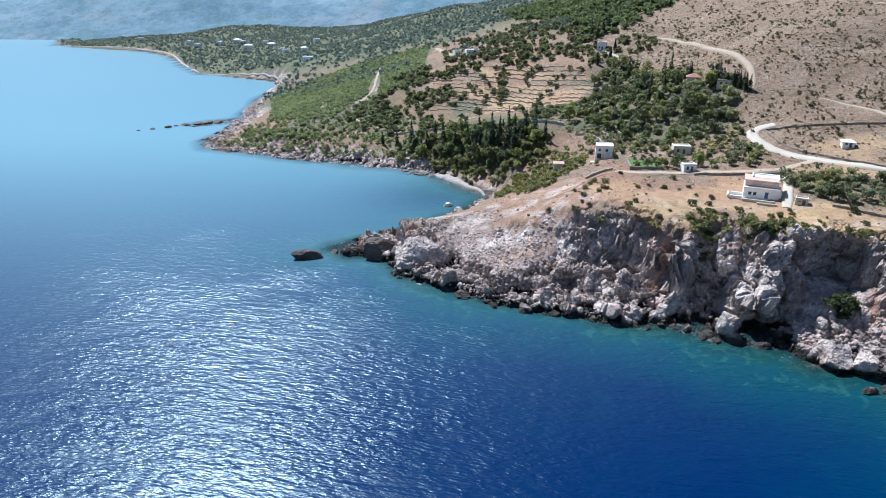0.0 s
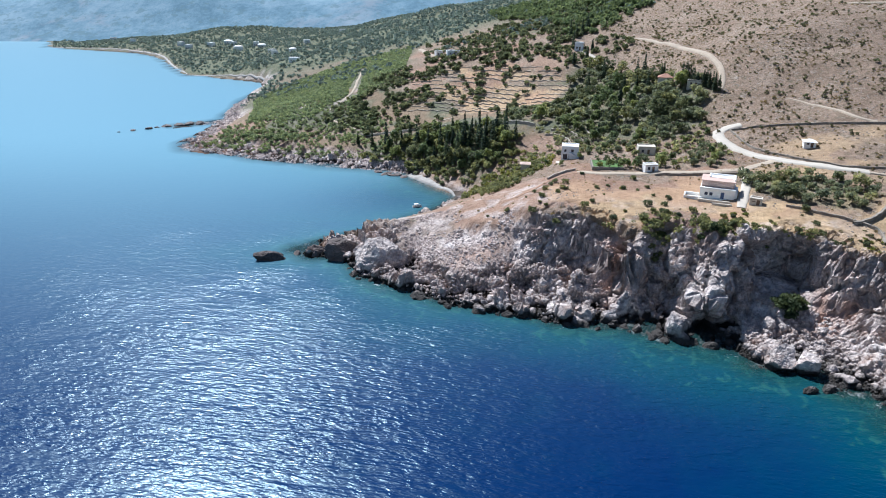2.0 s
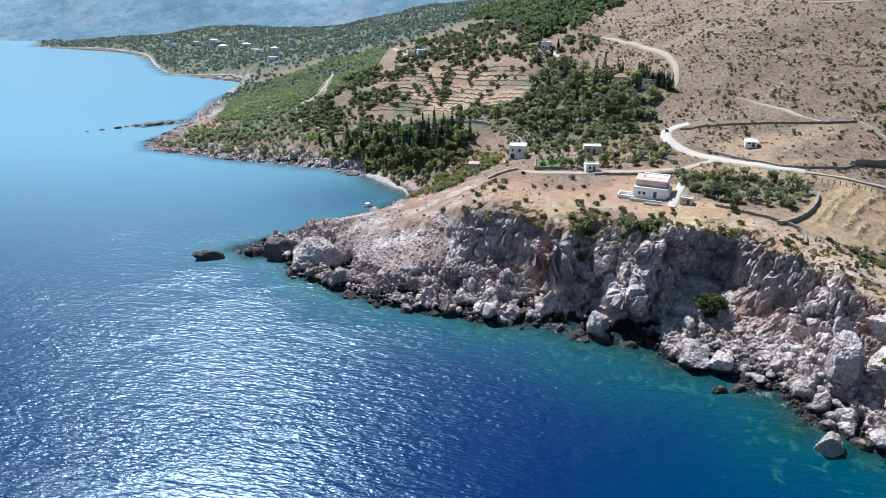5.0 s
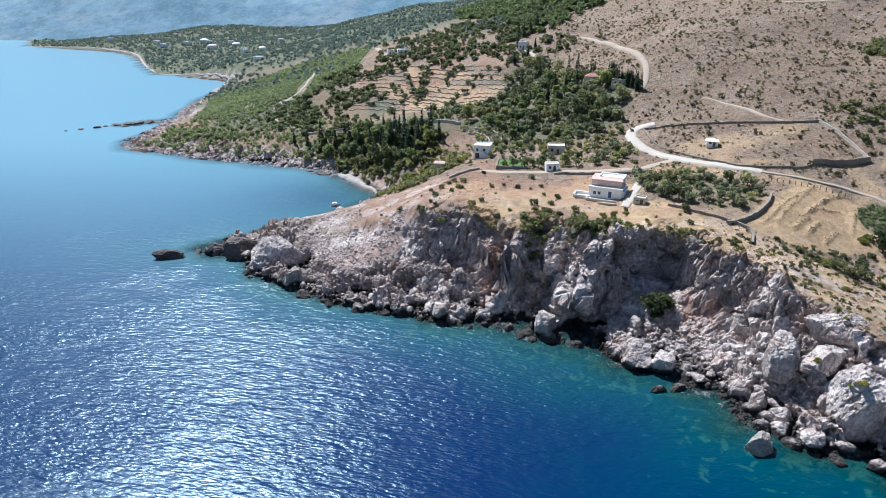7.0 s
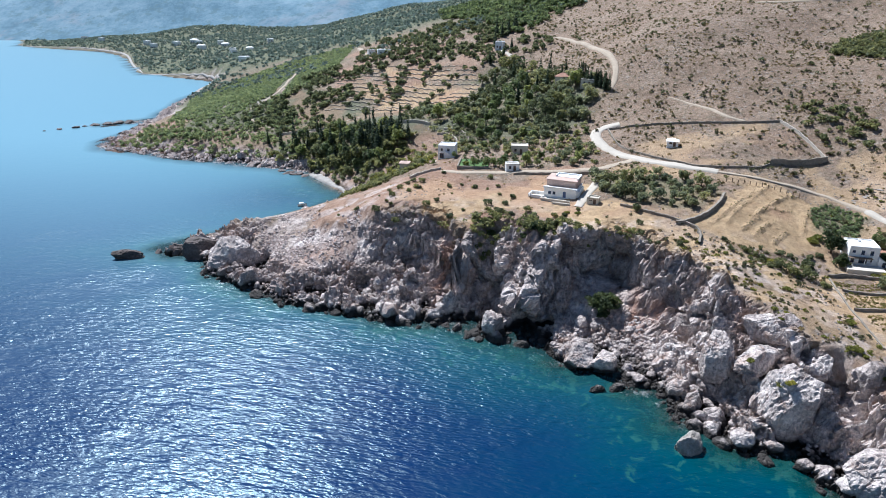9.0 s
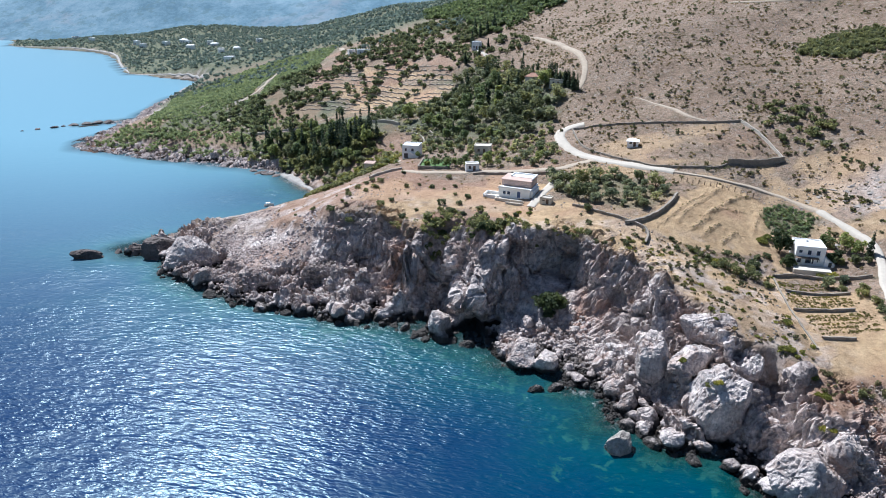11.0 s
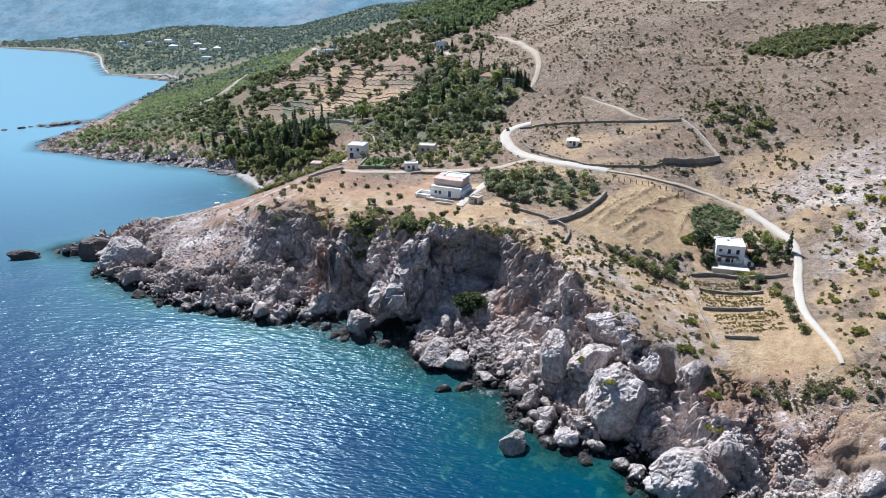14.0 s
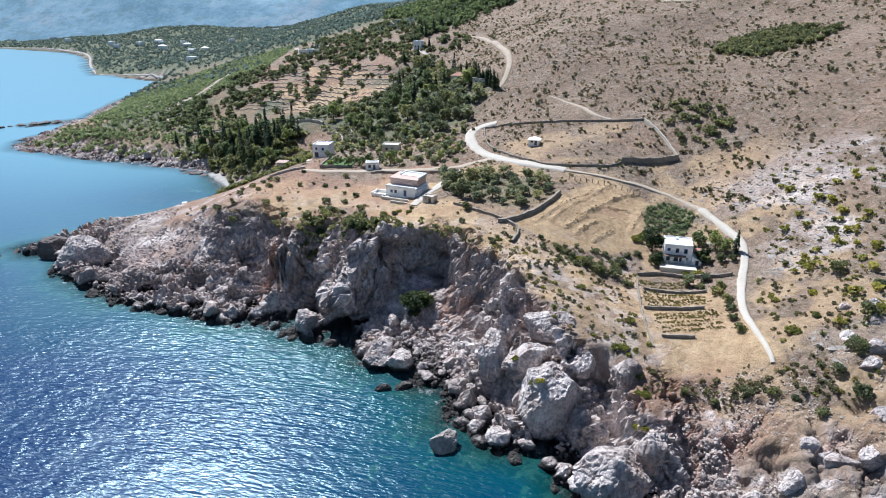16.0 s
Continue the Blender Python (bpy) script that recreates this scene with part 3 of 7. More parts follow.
def land(x, y, detail=True):
    """Height of the ground, and masks: how rocky and how steep it is, and the distance inland."""
    x, y = np.asarray(x, float), np.asarray(y, float)
    near = smooth(420, 230, y) * smooth(-150, -60, x) * smooth(330, 230, x)
    wx = x + near * (1.1 * fbm(x / 8, y / 8, 0, 3, 5)) + (1 - near) * 6 * fbm(x / 40, y / 40, 0, 3, 6)
    wy = y + near * (1.1 * fbm(x / 8, y / 8, 3.3, 3, 7)) + (1 - near) * 6 * fbm(x / 40, y / 40, 3, 3, 8)
    dc = inside_distance(SHORE, wx, wy)
    de = inside_distance(EDGE, wx, wy)
    u = np.where(de >= 0, 1, np.clip(dc, 0, None) / np.maximum(np.clip(dc, 0, None) - np.minimum(de, 0), 1e-6))
    g = np.maximum(upland(x, y), 1.2)
    cliff = near * smooth(38, 50, x) * smooth(215, 190, y)
    cape = near * smooth(50, 38, x) * smooth(226, 214, y)
    hill = 0.35 * smooth(0, 0.25, u) + 0.65 * u
    beach = near * np.exp(-((x - 4) ** 2 + (y - 280) ** 2) / 700)
    z = g * (hill * (1 - beach) + beach * u ** 1.6)
    # the cliff and the headland
    zone = smooth(-40, -34, x) * smooth(177, 168, x) * smooth(238, 226, y)
    top = g * smooth(-1.5, 17, line_distance(COVE_SHORE, wx, wy))
    wall = cliff_profile(wx, wy)
    low = np.minimum(wall, top) - 0.5 * np.log1p(np.exp(-np.abs(wall - top) / 0.5))
    z = zone * np.maximum(low, 0.1) + (1 - zone) * z
    u = np.where(zone > 0.5, np.clip(z / np.maximum(top, 0.5), 0, 1), u)
    rocky = np.clip(cliff * smooth(1.0, 0.9, u) * smooth(-0.5, 0.5, dc) + cape * np.maximum(np.maximum(smooth(0.55, 0.3, u), smooth(8, -4, x)), smooth(1.0, 0.75, u) * (0.3 + 0.5 * smooth(-0.2, 0.4, fbm(x / 7, y / 7, 0, 3, 58)))), 0, 1)
    rocky = np.maximum(rocky, smooth(0.5, 0.25, u) * smooth(0, 2, dc) * (1 - beach) * (1 - cliff) * 0.9 * smooth(700, 500, y))
    rocky = np.maximum(rocky, 0.75 * near * smooth(40, 48, x) * smooth(140, 128, x) * smooth(210, 200, y) * smooth(9, 2, de + 6 * fbm(x / 8, y / 8, 0, 3, 59)) * smooth(0, 2, dc))
    cape_west = smooth(-20, -40, x) * smooth(470, 430, y) * smooth(300, 310, y)
    rocky = np.maximum(rocky, cape_west * smooth(0.95, 0.6, u + 0.25 * fbm(x / 12, y / 12, 0, 3, 57)) * smooth(0, 1, dc))
    rocky = rocky * (1 - 0.25 * near * smooth(150, 160, x))
    rocky = np.maximum(rocky, 0.75 * near * smooth(150, 158, x) * smooth(216, 200, x) * smooth(3, -2, de + 5 * fbm(x / 9, y / 9, 0, 3, 56)) * smooth(0, 2, dc))
    rocky = np.where(dc > -0.5, rocky, 0.8 * smooth(-25, -3, dc))
    crags = smooth(-1, 2, inside_distance(CRAGS, wx, wy))
    rocky = np.maximum(rocky, crags)
    u = np.where(crags > 0.3, np.minimum(u, 0.8), u)
    if detail:
        inland = smooth(0, 12, de)
        z = z + near * smooth(150, 158, x) * smooth(104, 96, y) * smooth(1, 5, dc) * (0.7 * fbm(x / 3.5, y / 3.5, 0, 4, 35) - 0.8 * smooth(0.15, 0.0, np.abs(vnoise(x / 9, y / 16, 0, 36))))
        z = z + (0.5 * fbm(x / 14, y / 14, 0, 4, 31) * inland + 6 * fbm(x / 160, y / 160, 0, 4, 33) * smooth(380, 900, y) * smooth(0, 150, dc)) * smooth(0, 8, dc)
        for bank in BANKS:
            z = z + 0.35 * np.exp(-(line_distance(bank, x, y) / 0.6) ** 2)
        z = np.maximum(z - 6.5 * np.exp(-((x - 145.2 - 0.12 * (y - 100)) / 2.0) ** 2) * smooth(88, 94, y) * smooth(111, 106, y), np.minimum(z, 0.4))
        f = sweep(x, y) / 6
        f = f - np.floor(f)
        z = z + 0.8 * smooth(-5, 5, inside_distance(TERRACED, x, y)) * (0.5 - f + smooth(0.86, 1.0, f))
        for cx, cy, hl, hw, turn, step in TERRACES:
            c, s = math.cos(turn), math.sin(turn)
            a, b = (x - cx) * c + (y - cy) * s, -(x - cx) * s + (y - cy) * c
            m = smooth(1.15, 0.9, np.hypot(a / hl, b / hw) + 0.12 * fbm(x / 9, y / 9, 0, 2, 41))
            q = (z + 0.6 * fbm(x / 18, y / 18, 0, 2, 43)) / step
            z = z + m * step * (np.floor(q) + smooth(0.72, 1.0, q - np.floor(q)) - q)
    sea = -np.minimum(0.35 + 0.16 * np.abs(dc) + 0.012 * dc * dc, 14) + 0.7 * fbm(x / 5, y / 5, 0, 3, 51) * smooth(0, -4, dc)
    z = np.where(dc < 0, np.minimum(sea, -0.1 + 0.8 * smooth(-3, 0, dc) * fbm(x / 2.5, y / 2.5, 0, 2, 53)), z + 0.1)
    return z, rocky, dc, de, u


# ---- ground sheet and sea ----
def lines(low, high, step, grow, start, stop):
    """Grid lines: evenly spaced from low to high, then ever wider out to start and stop."""
    mid, left, right = list(np.arange(low, high, step)), [], []
    for out, at, end, sign in ((left, low, start, -1), (right, high, stop, 1)):
        gap = step
        while sign * (end - at) > 0:
            at, gap = at + sign * gap, gap * grow
            out.append(at)
    return np.array(left[::-1] + mid + right)


def sheet(name, xs, ys, z, keep, material):
    nx, ny = len(xs), len(ys)
    gx, gy = np.meshgrid(xs, ys)
    co = np.stack([gx, gy, z], -1).reshape(-1, 3) if z.ndim == 2 else z.reshape(-1, 3)
    k = np.arange(nx * ny).reshape(ny, nx)
    quads = np.stack([k[:-1, :-1], k[:-1, 1:], k[1:, 1:], k[1:, :-1]], -1)[keep]
    used, faces = np.unique(quads, return_inverse=True)
    faces = faces.reshape(-1, 4)
    me = bpy.data.meshes.new(name)
    me.vertices.add(len(used))
    me.vertices.foreach_set("co", co[used].ravel())
    me.loops.add(faces.size)
    me.loops.foreach_set("vertex_index", faces.ravel())
    me.polygons.add(len(faces))
    me.polygons.foreach_set("loop_start", np.arange(0, faces.size, 4))
    me.polygons.foreach_set("use_smooth", np.ones(len(faces), bool))
    me.update()
    me.validate()
    me.materials.append(material)
    return new(name, me), used


XS = lines(-32, 200, 0.48, 1.035, -6000, 6000)
YS = lines(80, 177, 0.28, 1.018, -150, 9000)
GX, GY = np.meshgrid(XS, YS)
GZ, ROCKY, DC, DE, GU = land(GX, GY)

# blocky rock relief, pushed out along the slope
_ty, _tx = np.gradient(GZ, YS, XS)
_len = np.sqrt(1 + _tx ** 2 + _ty ** 2)
NORM = np.stack([-_tx / _len, -_ty / _len, 1 / _len], -1)
crag = ROCKY * np.maximum(smooth(300, 225, GY) * smooth(-60, -40, GX) * smooth(215, 200, GX), 0.6 * smooth(300, 310, GY) * smooth(460, 420, GY) * smooth(-20, -35, GX))
crag *= (1 - 0.62 * smooth(152, 162, GX)) * (1 - 0.8 * smooth(46, 37, GX) * smooth(0.28, 0.42, GU) * smooth(-6, 4, GX)) * (1 - 0.5 * smooth(0, 3, DE))
crag *= 1 - 0.7 * smooth(90, 97, GX) * smooth(121, 114, GX) * smooth(0.62, 0.45, GU)  # even scree below the recess
pick = crag > 0.02
px_, py_, pz_ = GX[pick], GY[pick], GZ[pick]
push = np.zeros(px_.shape)
for size, amount, tall, seed in ((9.0, 2.6, 0.4, 61), (4.2, 1.6, 0.5, 64), (2.0, 0.85, 0.7, 67), (0.95, 0.34, 1.0, 70)):
    wx_, wy_, wz_ = (v / size + 0.22 * vnoise(px_ / size, py_ / size, pz_ / size, seed + 30 + n) for n, v in enumerate((px_, py_, pz_ * tall)))
    push += amount * blocks(wx_, wy_, wz_, seed)
# alcoves, slots and wave-cut hollows in the face: place along the cliff and height, reaches, depth
for hx_, hz_, rx_, rz_, deep_ in ((107, 15.5, 7, 6.8, 6.6), (76.5, 9, 2.2, 9, 2.2), (120.5, 13, 1.6, 7, 2.6), (69, 1.6, 4.5, 2.2, 2.4), (84, 1.6, 5, 2.4, 3.0), (92, 17, 1.8, 6, 1.8)):
    push -= deep_ * np.exp(-((px_ - hx_) / rx_) ** 4 - ((pz_ - hz_) / rz_) ** 4) * smooth(178, 170, py_) * smooth(124, 128, py_)
# two leaning ribs of rock with a red recess before the first: foot, lean, sharp on the far side
for rib_x, lean_, out_ in ((67.0, 0.30, 2.4), (79.5, 0.70, 3.2), (51.0, 0.10, 1.6)):
    off_ = px_ - rib_x - lean_ * pz_
    push += out_ * np.exp(-np.where(off_ < 0, off_ / 4.2, off_ / 2.2) ** 2) * smooth(178, 170, py_) * smooth(124, 128, py_) * smooth(-1, 2, pz_)
push -= 1.5 * np.exp(-((px_ - 61.5 - 0.12 * pz_) / 3.0) ** 2) * smooth(178, 172, py_) * smooth(3, 8, pz_)
PLACE = np.stack([GX, GY, GZ], -1)
push = np.where(push > 0, push * smooth(-2.5, 0.8, DC[pick]), push)
PLACE[pick] += NORM[pick] * (push * crag[pick])[:, None]



def ground_z(x, y):
    """The height of the finished ground sheet, read off its grid."""
    x, y = np.asarray(x, float), np.asarray(y, float)
    i = np.clip(np.searchsorted(XS, x) - 1, 0, len(XS) - 2)
    j = np.clip(np.searchsorted(YS, y) - 1, 0, len(YS) - 2)
    a, b = (x - XS[i]) / (XS[i + 1] - XS[i]), (y - YS[j]) / (YS[j + 1] - YS[j])
    z = PLACE[..., 2]
    return (z[j, i] * (1 - a) + z[j, i + 1] * a) * (1 - b) + (z[j + 1, i] * (1 - a) + z[j + 1, i + 1] * a) * b


# land cover: bare rock, straw, red soil, green scrub
slope = np.hypot(_tx, _ty)
rock = np.clip(ROCKY * smooth(0.25, 0.75, slope + 0.35 * fbm(GX / 6, GY / 6, 0, 3, 71)) + 0.9 * ROCKY * smooth(0.9, 0.7, GU), 0, 1)
outcrop = smooth(-0.15, 0.4, fbm(GX / 13, GY / 13, 0, 4, 73) + 0.25 * smooth(195, 215, GX) * smooth(175, 150, GY)) * smooth(185, 210, GX) * smooth(200, 165, GY)
rock = np.maximum(rock, 0.6 * outcrop)
rock = np.maximum(rock, 0.45 * ROCKY * smooth(50, 40, GX) * smooth(212, 204, GY))
rock = np.maximum(rock, 0.65 * smooth(-0.25, 0.35, fbm(GX / 4, GY / 4, 0, 4, 78)) * smooth(58, 44, GX) * smooth(220, 207, GY) * smooth(0, 2, DC))
brow_stones = smooth(-0.1, 0.45, fbm(GX / 5, GY / 5, 0, 4, 76) + 0.3 * smooth(10, 0, DE)) * smooth(-1, 2, DE) * smooth(24, 6, DE) * smooth(40, 50, GX) * smooth(160, 150, GX) * smooth(205, 190, GY)
rock = np.maximum(rock, 0.32 * brow_stones)
rock = np.maximum(rock, 0.4 * smooth(0.0, 0.4, fbm(GX / 3, GY / 3, 0, 4, 94)) * smooth(118, 126, GX) * smooth(166, 158, GX) * smooth(100, 106, GY) * smooth(160, 150, GY))
rock = np.maximum(rock, smooth(4, 1, DC) * (1 - np.exp(-((GX - 4) ** 2 + (GY - 280) ** 2) / 500)) * smooth(620, 520, GY))
FIELD = [(132, 159), (147, 175), (160, 187), (171, 182.5), (179, 175), (172, 164), (165, 156), (157, 152.5), (144, 151)]
field = smooth(-1.5, 1.5, inside_distance(FIELD, GX, GY) + 1.5 * fbm(GX / 5, GY / 5, 0, 3, 85))
plot = smooth(1.1, 0.9, np.maximum(np.abs(GX - 168) / 11, np.abs(GY - 119) / 15))
cliff_top = smooth(0, 4, DE) * smooth(215, 195, GY) * smooth(-0.35, 0.2, fbm(GX / 9, GY / 9, 0, 4, 75)) * smooth(150, 120, GX) * smooth(35, 50, GX)
level = np.floor(sweep(GX, GY) / 6)
steps = smooth(-4, 4, inside_distance(TERRACED, GX, GY) + 5 * fbm(GX / 14, GY / 14, 0, 3, 86)) * smooth(-0.2, 0.3, vnoise(level * 3.7, GX / 18, 0, 88) + 0.1) * smooth(0, 24, GX)
brow_grass = smooth(-0.35, 0.25, fbm(GX / 6, GY / 6, 0, 4, 90)) * smooth(118, 126, GX) * smooth(172, 160, GX) * smooth(100, 106, GY) * smooth(166, 156, GY) * smooth(-1, 3, DE)
shed_field = smooth(26, 20, np.abs(GX - 158)) * smooth(15, 11, np.abs(GY - 213)) * smooth(-0.5, 0.2, fbm(GX / 8, GY / 8, 0, 4, 92))
dry_grass = smooth(-0.3, 0.3, fbm(GX / 7, GY / 7, 0, 4, 96)) * smooth(98, 106, GX) * smooth(228, 205, GX) * smooth(74, 84, GY) * smooth(205, 196, GY) * smooth(0, 3, DE + 12 * smooth(150, 158, GX))
straw = np.clip((0.45 + 0.2 * smooth(150, 165, GX)) * dry_grass + 0.5 * brow_grass + 0.55 * shed_field + 0.75 * steps * smooth(0.7, 0.4, np.hypot(_tx, _ty)) + field * (0.92 + 0.25 * fbm(GX / 5, GY / 5, 0, 3, 77)) + plot * 0.9 + 0.85 * cliff_top, 0, 1)
redness = smooth(0.1, 0.5, fbm(GX / 16, GY / 16, 0, 3, 79) + 0.75 * np.exp(-((GX - 62) ** 2 / 900 + (GY - 197) ** 2 / 260)) + 0.7 * np.exp(-((GX - 166) ** 2 / 160 + (GY - 90) ** 2 / 60)))
redness *= smooth(2, 5, DC) * smooth(580, 470, GY)
redness *= (0.45 * smooth(260, 205, GY) * (1 - 0.75 * smooth(105, 130, GX) * smooth(100, 112, GY)) + 0.4 * smooth(200, 300, GY) * smooth(120, 60, GX)) * (1 - field)
stain = sum(k * np.exp(-((GX - sx_) ** 2 / (rx_ * rx_) + (GY - sy_) ** 2 / (ry_ * ry_))) for sx_, sy_, rx_, ry_, k in ((62.5, 164, 2.6, 7, 0.95), (61.5, 158, 2.0, 4, 0.7), (113, 139, 2.2, 5, 1.0), (118, 140, 1.6, 5, 0.8), (89, 160, 3, 5, 0.5), (131, 124, 2, 3, 0.5), (162, 171, 4, 2.5, 0.7), (20, 176, 8, 4, 0.45), (72, 157, 3, 4, 0.4), (-85, 345, 45, 12, 0.5), (-125, 380, 12, 45, 0.5), (98, 156, 3, 5, 0.45), (166, 89, 9, 5, 0.6), (184, 82, 9, 4, 0.4), (158, 96, 3, 6, 0.5), (152, 95, 4, 5, 0.8), (31, 178, 7, 5, 0.6), (52, 166, 3, 4, 0.5)))
redness = np.clip(np.maximum(redness * (1 - rock), stain * (0.75 + 0.5 * fbm(GX / 3, GY / 3, 0, 3, 83))), 0, 1)
woods = smooth(-0.05, 0.35, fbm(GX / 60, GY / 60, 0, 4, 81) + 0.75 * smooth(440, 620, GY) - 0.9 * smooth(110, 200, GX + 0.25 * (GY - 300)) * smooth(900, 600, GY))
woods = np.maximum(woods, 1.0 * smooth(480, 600, GY) * smooth(500, 250, GX) * smooth(-0.95, -0.55, fbm(GX / 70, GY / 40, 0, 4, 82)))
VALLEY = [(40, 340), (66, 356), (103, 366), (120, 328), (134, 288), (126, 258), (100, 250), (78, 262), (60, 292)]
woods = np.maximum(woods, 0.9 * (1 - steps) * smooth(-6, 6, inside_distance(VALLEY, GX, GY) + 6 * fbm(GX / 14, GY / 14, 0, 3, 87)))
woods *= smooth(225, 260, GY) * smooth(0.5, 14 - 10 * smooth(450, 600, GY), DC)
GARDEN = [(172, 174), (181, 180), (187, 169), (179, 161), (171, 166)]
woods = np.maximum(woods, 0.8 * smooth(-2, 2, inside_distance(GARDEN, GX, GY) + 1.5 * fbm(GX / 4, GY / 4, 0, 3, 89)))
ORCHARD = [(113, 197), (125, 194.5), (137, 192), (147, 178), (138, 167.5), (129, 169.5), (114, 183)]
woods = np.maximum(woods, 0.7 * smooth(-2, 2, inside_distance(ORCHARD, GX, GY) + 2 * fbm(GX / 5, GY / 5, 0, 3, 84)))
CAPE = [(-128, 480), (-99, 516), (-66, 540), (-9, 540), (-12, 456), (-36, 392), (-70, 372), (-104, 384), (-118, 446)]
woods = np.maximum(woods, 0.9 * smooth(-6, 6, inside_distance(CAPE, GX, GY) + 5 * fbm(GX / 12, GY / 12, 0, 3, 99)))
woods *= 1 - 0.85 * steps
rock *= 1 - 0.8 * smooth(154, 162, GX) * smooth(108, 100, GY) * smooth(-0.25, 0.25, fbm(GX / 7, GY / 5, 0, 3, 74))
rock = np.maximum(rock, 0.95 * ROCKY * smooth(300, 310, GY) * smooth(460, 430, GY) * smooth(-16, -34, GX) * smooth(-0.5, 0.1, fbm(GX / 9, GY / 9, 0, 4, 72)))
COVER = np.stack([rock, straw, redness, np.clip(woods, 0, 1) * (0.9 + 0.1 * smooth(480, 600, GY))], -1)

keep = (DC[:-1, :-1] > -24) | (DC[1:, 1:] > -24)
ground, used = sheet("ground", XS, YS, PLACE, keep, GROUND)
# sharp-edged where the rock is bare
ground.data.polygons.foreach_set("use_smooth", (crag[:-1, :-1] < 0.3)[keep])
paint = ground.data.attributes.new("cover", "FLOAT_COLOR", "POINT")
paint.data.foreach_set("color", COVER.reshape(-1, 4)[used].astype(np.float32).ravel())
tagged(ground, "dry rocky coastal hillside with pale limestone sea cliffs and tan soil", "ground", kind="structure")

SXS, SYS = lines(-60, 210, 1.5, 1.05, -9000, 400), lines(60, 320, 1.5, 1.05, -300, 9000)
sx, sy = np.meshgrid(SXS, SYS)
swx = sx + 1.1 * fbm(sx / 8, sy / 8, 0, 3, 5)
swy = sy + 1.1 * fbm(sx / 8, sy / 8, 3.3, 3, 7)
sd = inside_distance(SHORE, swx, swy)
skeep = (sd[:-1, :-1] < 12) | (sd[1:, 1:] < 12)
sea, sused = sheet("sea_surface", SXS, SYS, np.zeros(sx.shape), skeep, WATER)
shelf = np.where(sy > 230, 26, 17 + 11 * smooth(25, 85, sx)) + 9 * fbm(sx / 25, sy / 25, 0, 3, 91)
deepness = np.clip(-sd / np.maximum(shelf, 6), 0, 3)
deepness = 1 - np.exp(-deepness * 1.1)
# strength of the painted distance haze, also used to calm the ripples
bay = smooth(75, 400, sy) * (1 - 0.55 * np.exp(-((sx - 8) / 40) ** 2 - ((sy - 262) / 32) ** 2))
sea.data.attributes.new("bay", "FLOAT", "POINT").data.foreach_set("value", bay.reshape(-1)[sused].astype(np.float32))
wind = np.exp(-(((sx - 40) * 0.95 + (sy - 122) * 0.3) / 62) ** 2 - (((sy - 122) - 0.1 * (sx - 40)) / 30) ** 2) + 0.6 * np.exp(-((sx + 60) / 60) ** 2 - ((sy - 130) / 60) ** 2) + 0.5 * np.exp(-((sx + 40) / 10) ** 2 - ((sy - 180) / 14) ** 2)
wind = np.clip(smooth(0.1, 0.8, wind + 0.35 * fbm(sx / 22, sy / 12, 0, 4, 93)), 0, 1)
sea.data.attributes.new("wind", "FLOAT", "POINT").data.foreach_set("value", wind.reshape(-1)[sused].astype(np.float32))
tone = sea.data.attributes.new("depth", "FLOAT", "POINT")
tone.data.foreach_set("value", deepness.reshape(-1)[sused].astype(np.float32))
tagged(sea, "deep blue rippled sea with turquoise shallows along the rocks", "water", kind="structure")


# the mountains beyond the bay: a backdrop with haze painted on and a faint glow
_dx, _dv = np.meshgrid(np.linspace(-5200, 1000, 360), np.linspace(0, 1, 80))
_dy = 1090 + 1700 * _dv - 0.10 * (_dx + 700)
_dz = -6 + 36 * smooth(0, 0.12, _dv) + (250 + 130 * fbm(_dx / 700, _dy / 700, 0, 4, 95)) * _dv ** 0.85 - (95 * np.abs(fbm(_dx / 420 + 0.4 * _dv, _dy / 900, 0, 5, 97)) - 20 * np.abs(fbm(_dx / 110, _dy / 200, 0, 4, 98))) * smooth(0.02, 0.3, _dv)
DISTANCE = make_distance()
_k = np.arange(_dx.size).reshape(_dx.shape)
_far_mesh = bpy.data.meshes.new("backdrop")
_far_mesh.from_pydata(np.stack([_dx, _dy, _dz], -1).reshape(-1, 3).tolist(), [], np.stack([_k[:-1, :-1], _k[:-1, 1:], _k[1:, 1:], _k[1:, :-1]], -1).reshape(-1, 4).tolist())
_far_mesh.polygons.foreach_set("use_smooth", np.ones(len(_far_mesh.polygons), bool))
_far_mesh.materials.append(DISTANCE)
tagged(new("backdrop", _far_mesh), "blue mountains beyond the bay with painted haze", "mountains", kind="structure")


# ---- kit: parts, boxes, ribbons ----
def mesh_of(name, verts, faces, material, smooth_=False):
    me = bpy.data.meshes.new(name)
    me.from_pydata([tuple(v) for v in verts], [], [tuple(f) for f in faces])
    if smooth_:
        me.polygons.foreach_set("use_smooth", np.ones(len(me.polygons), bool))
    me.materials.append(material)
    return me


def quick_mesh(name, verts, faces, material, smooth_=False):
    """A mesh from arrays of vertices and equal-sided faces."""
    verts, faces = np.asarray(verts, np.float32), np.asarray(faces, np.int32)
    n = faces.shape[1]
    me = bpy.data.meshes.new(name)
    me.vertices.add(len(verts))
    me.vertices.foreach_set("co", verts.ravel())
    me.loops.add(faces.size)
    me.loops.foreach_set("vertex_index", faces.ravel())
    me.polygons.add(len(faces))
    me.polygons.foreach_set("loop_start", np.arange(0, faces.size, n, dtype=np.int32))
    me.polygons.foreach_set("use_smooth", np.full(len(faces), smooth_))
    me.update()
    me.materials.append(material)
    return me


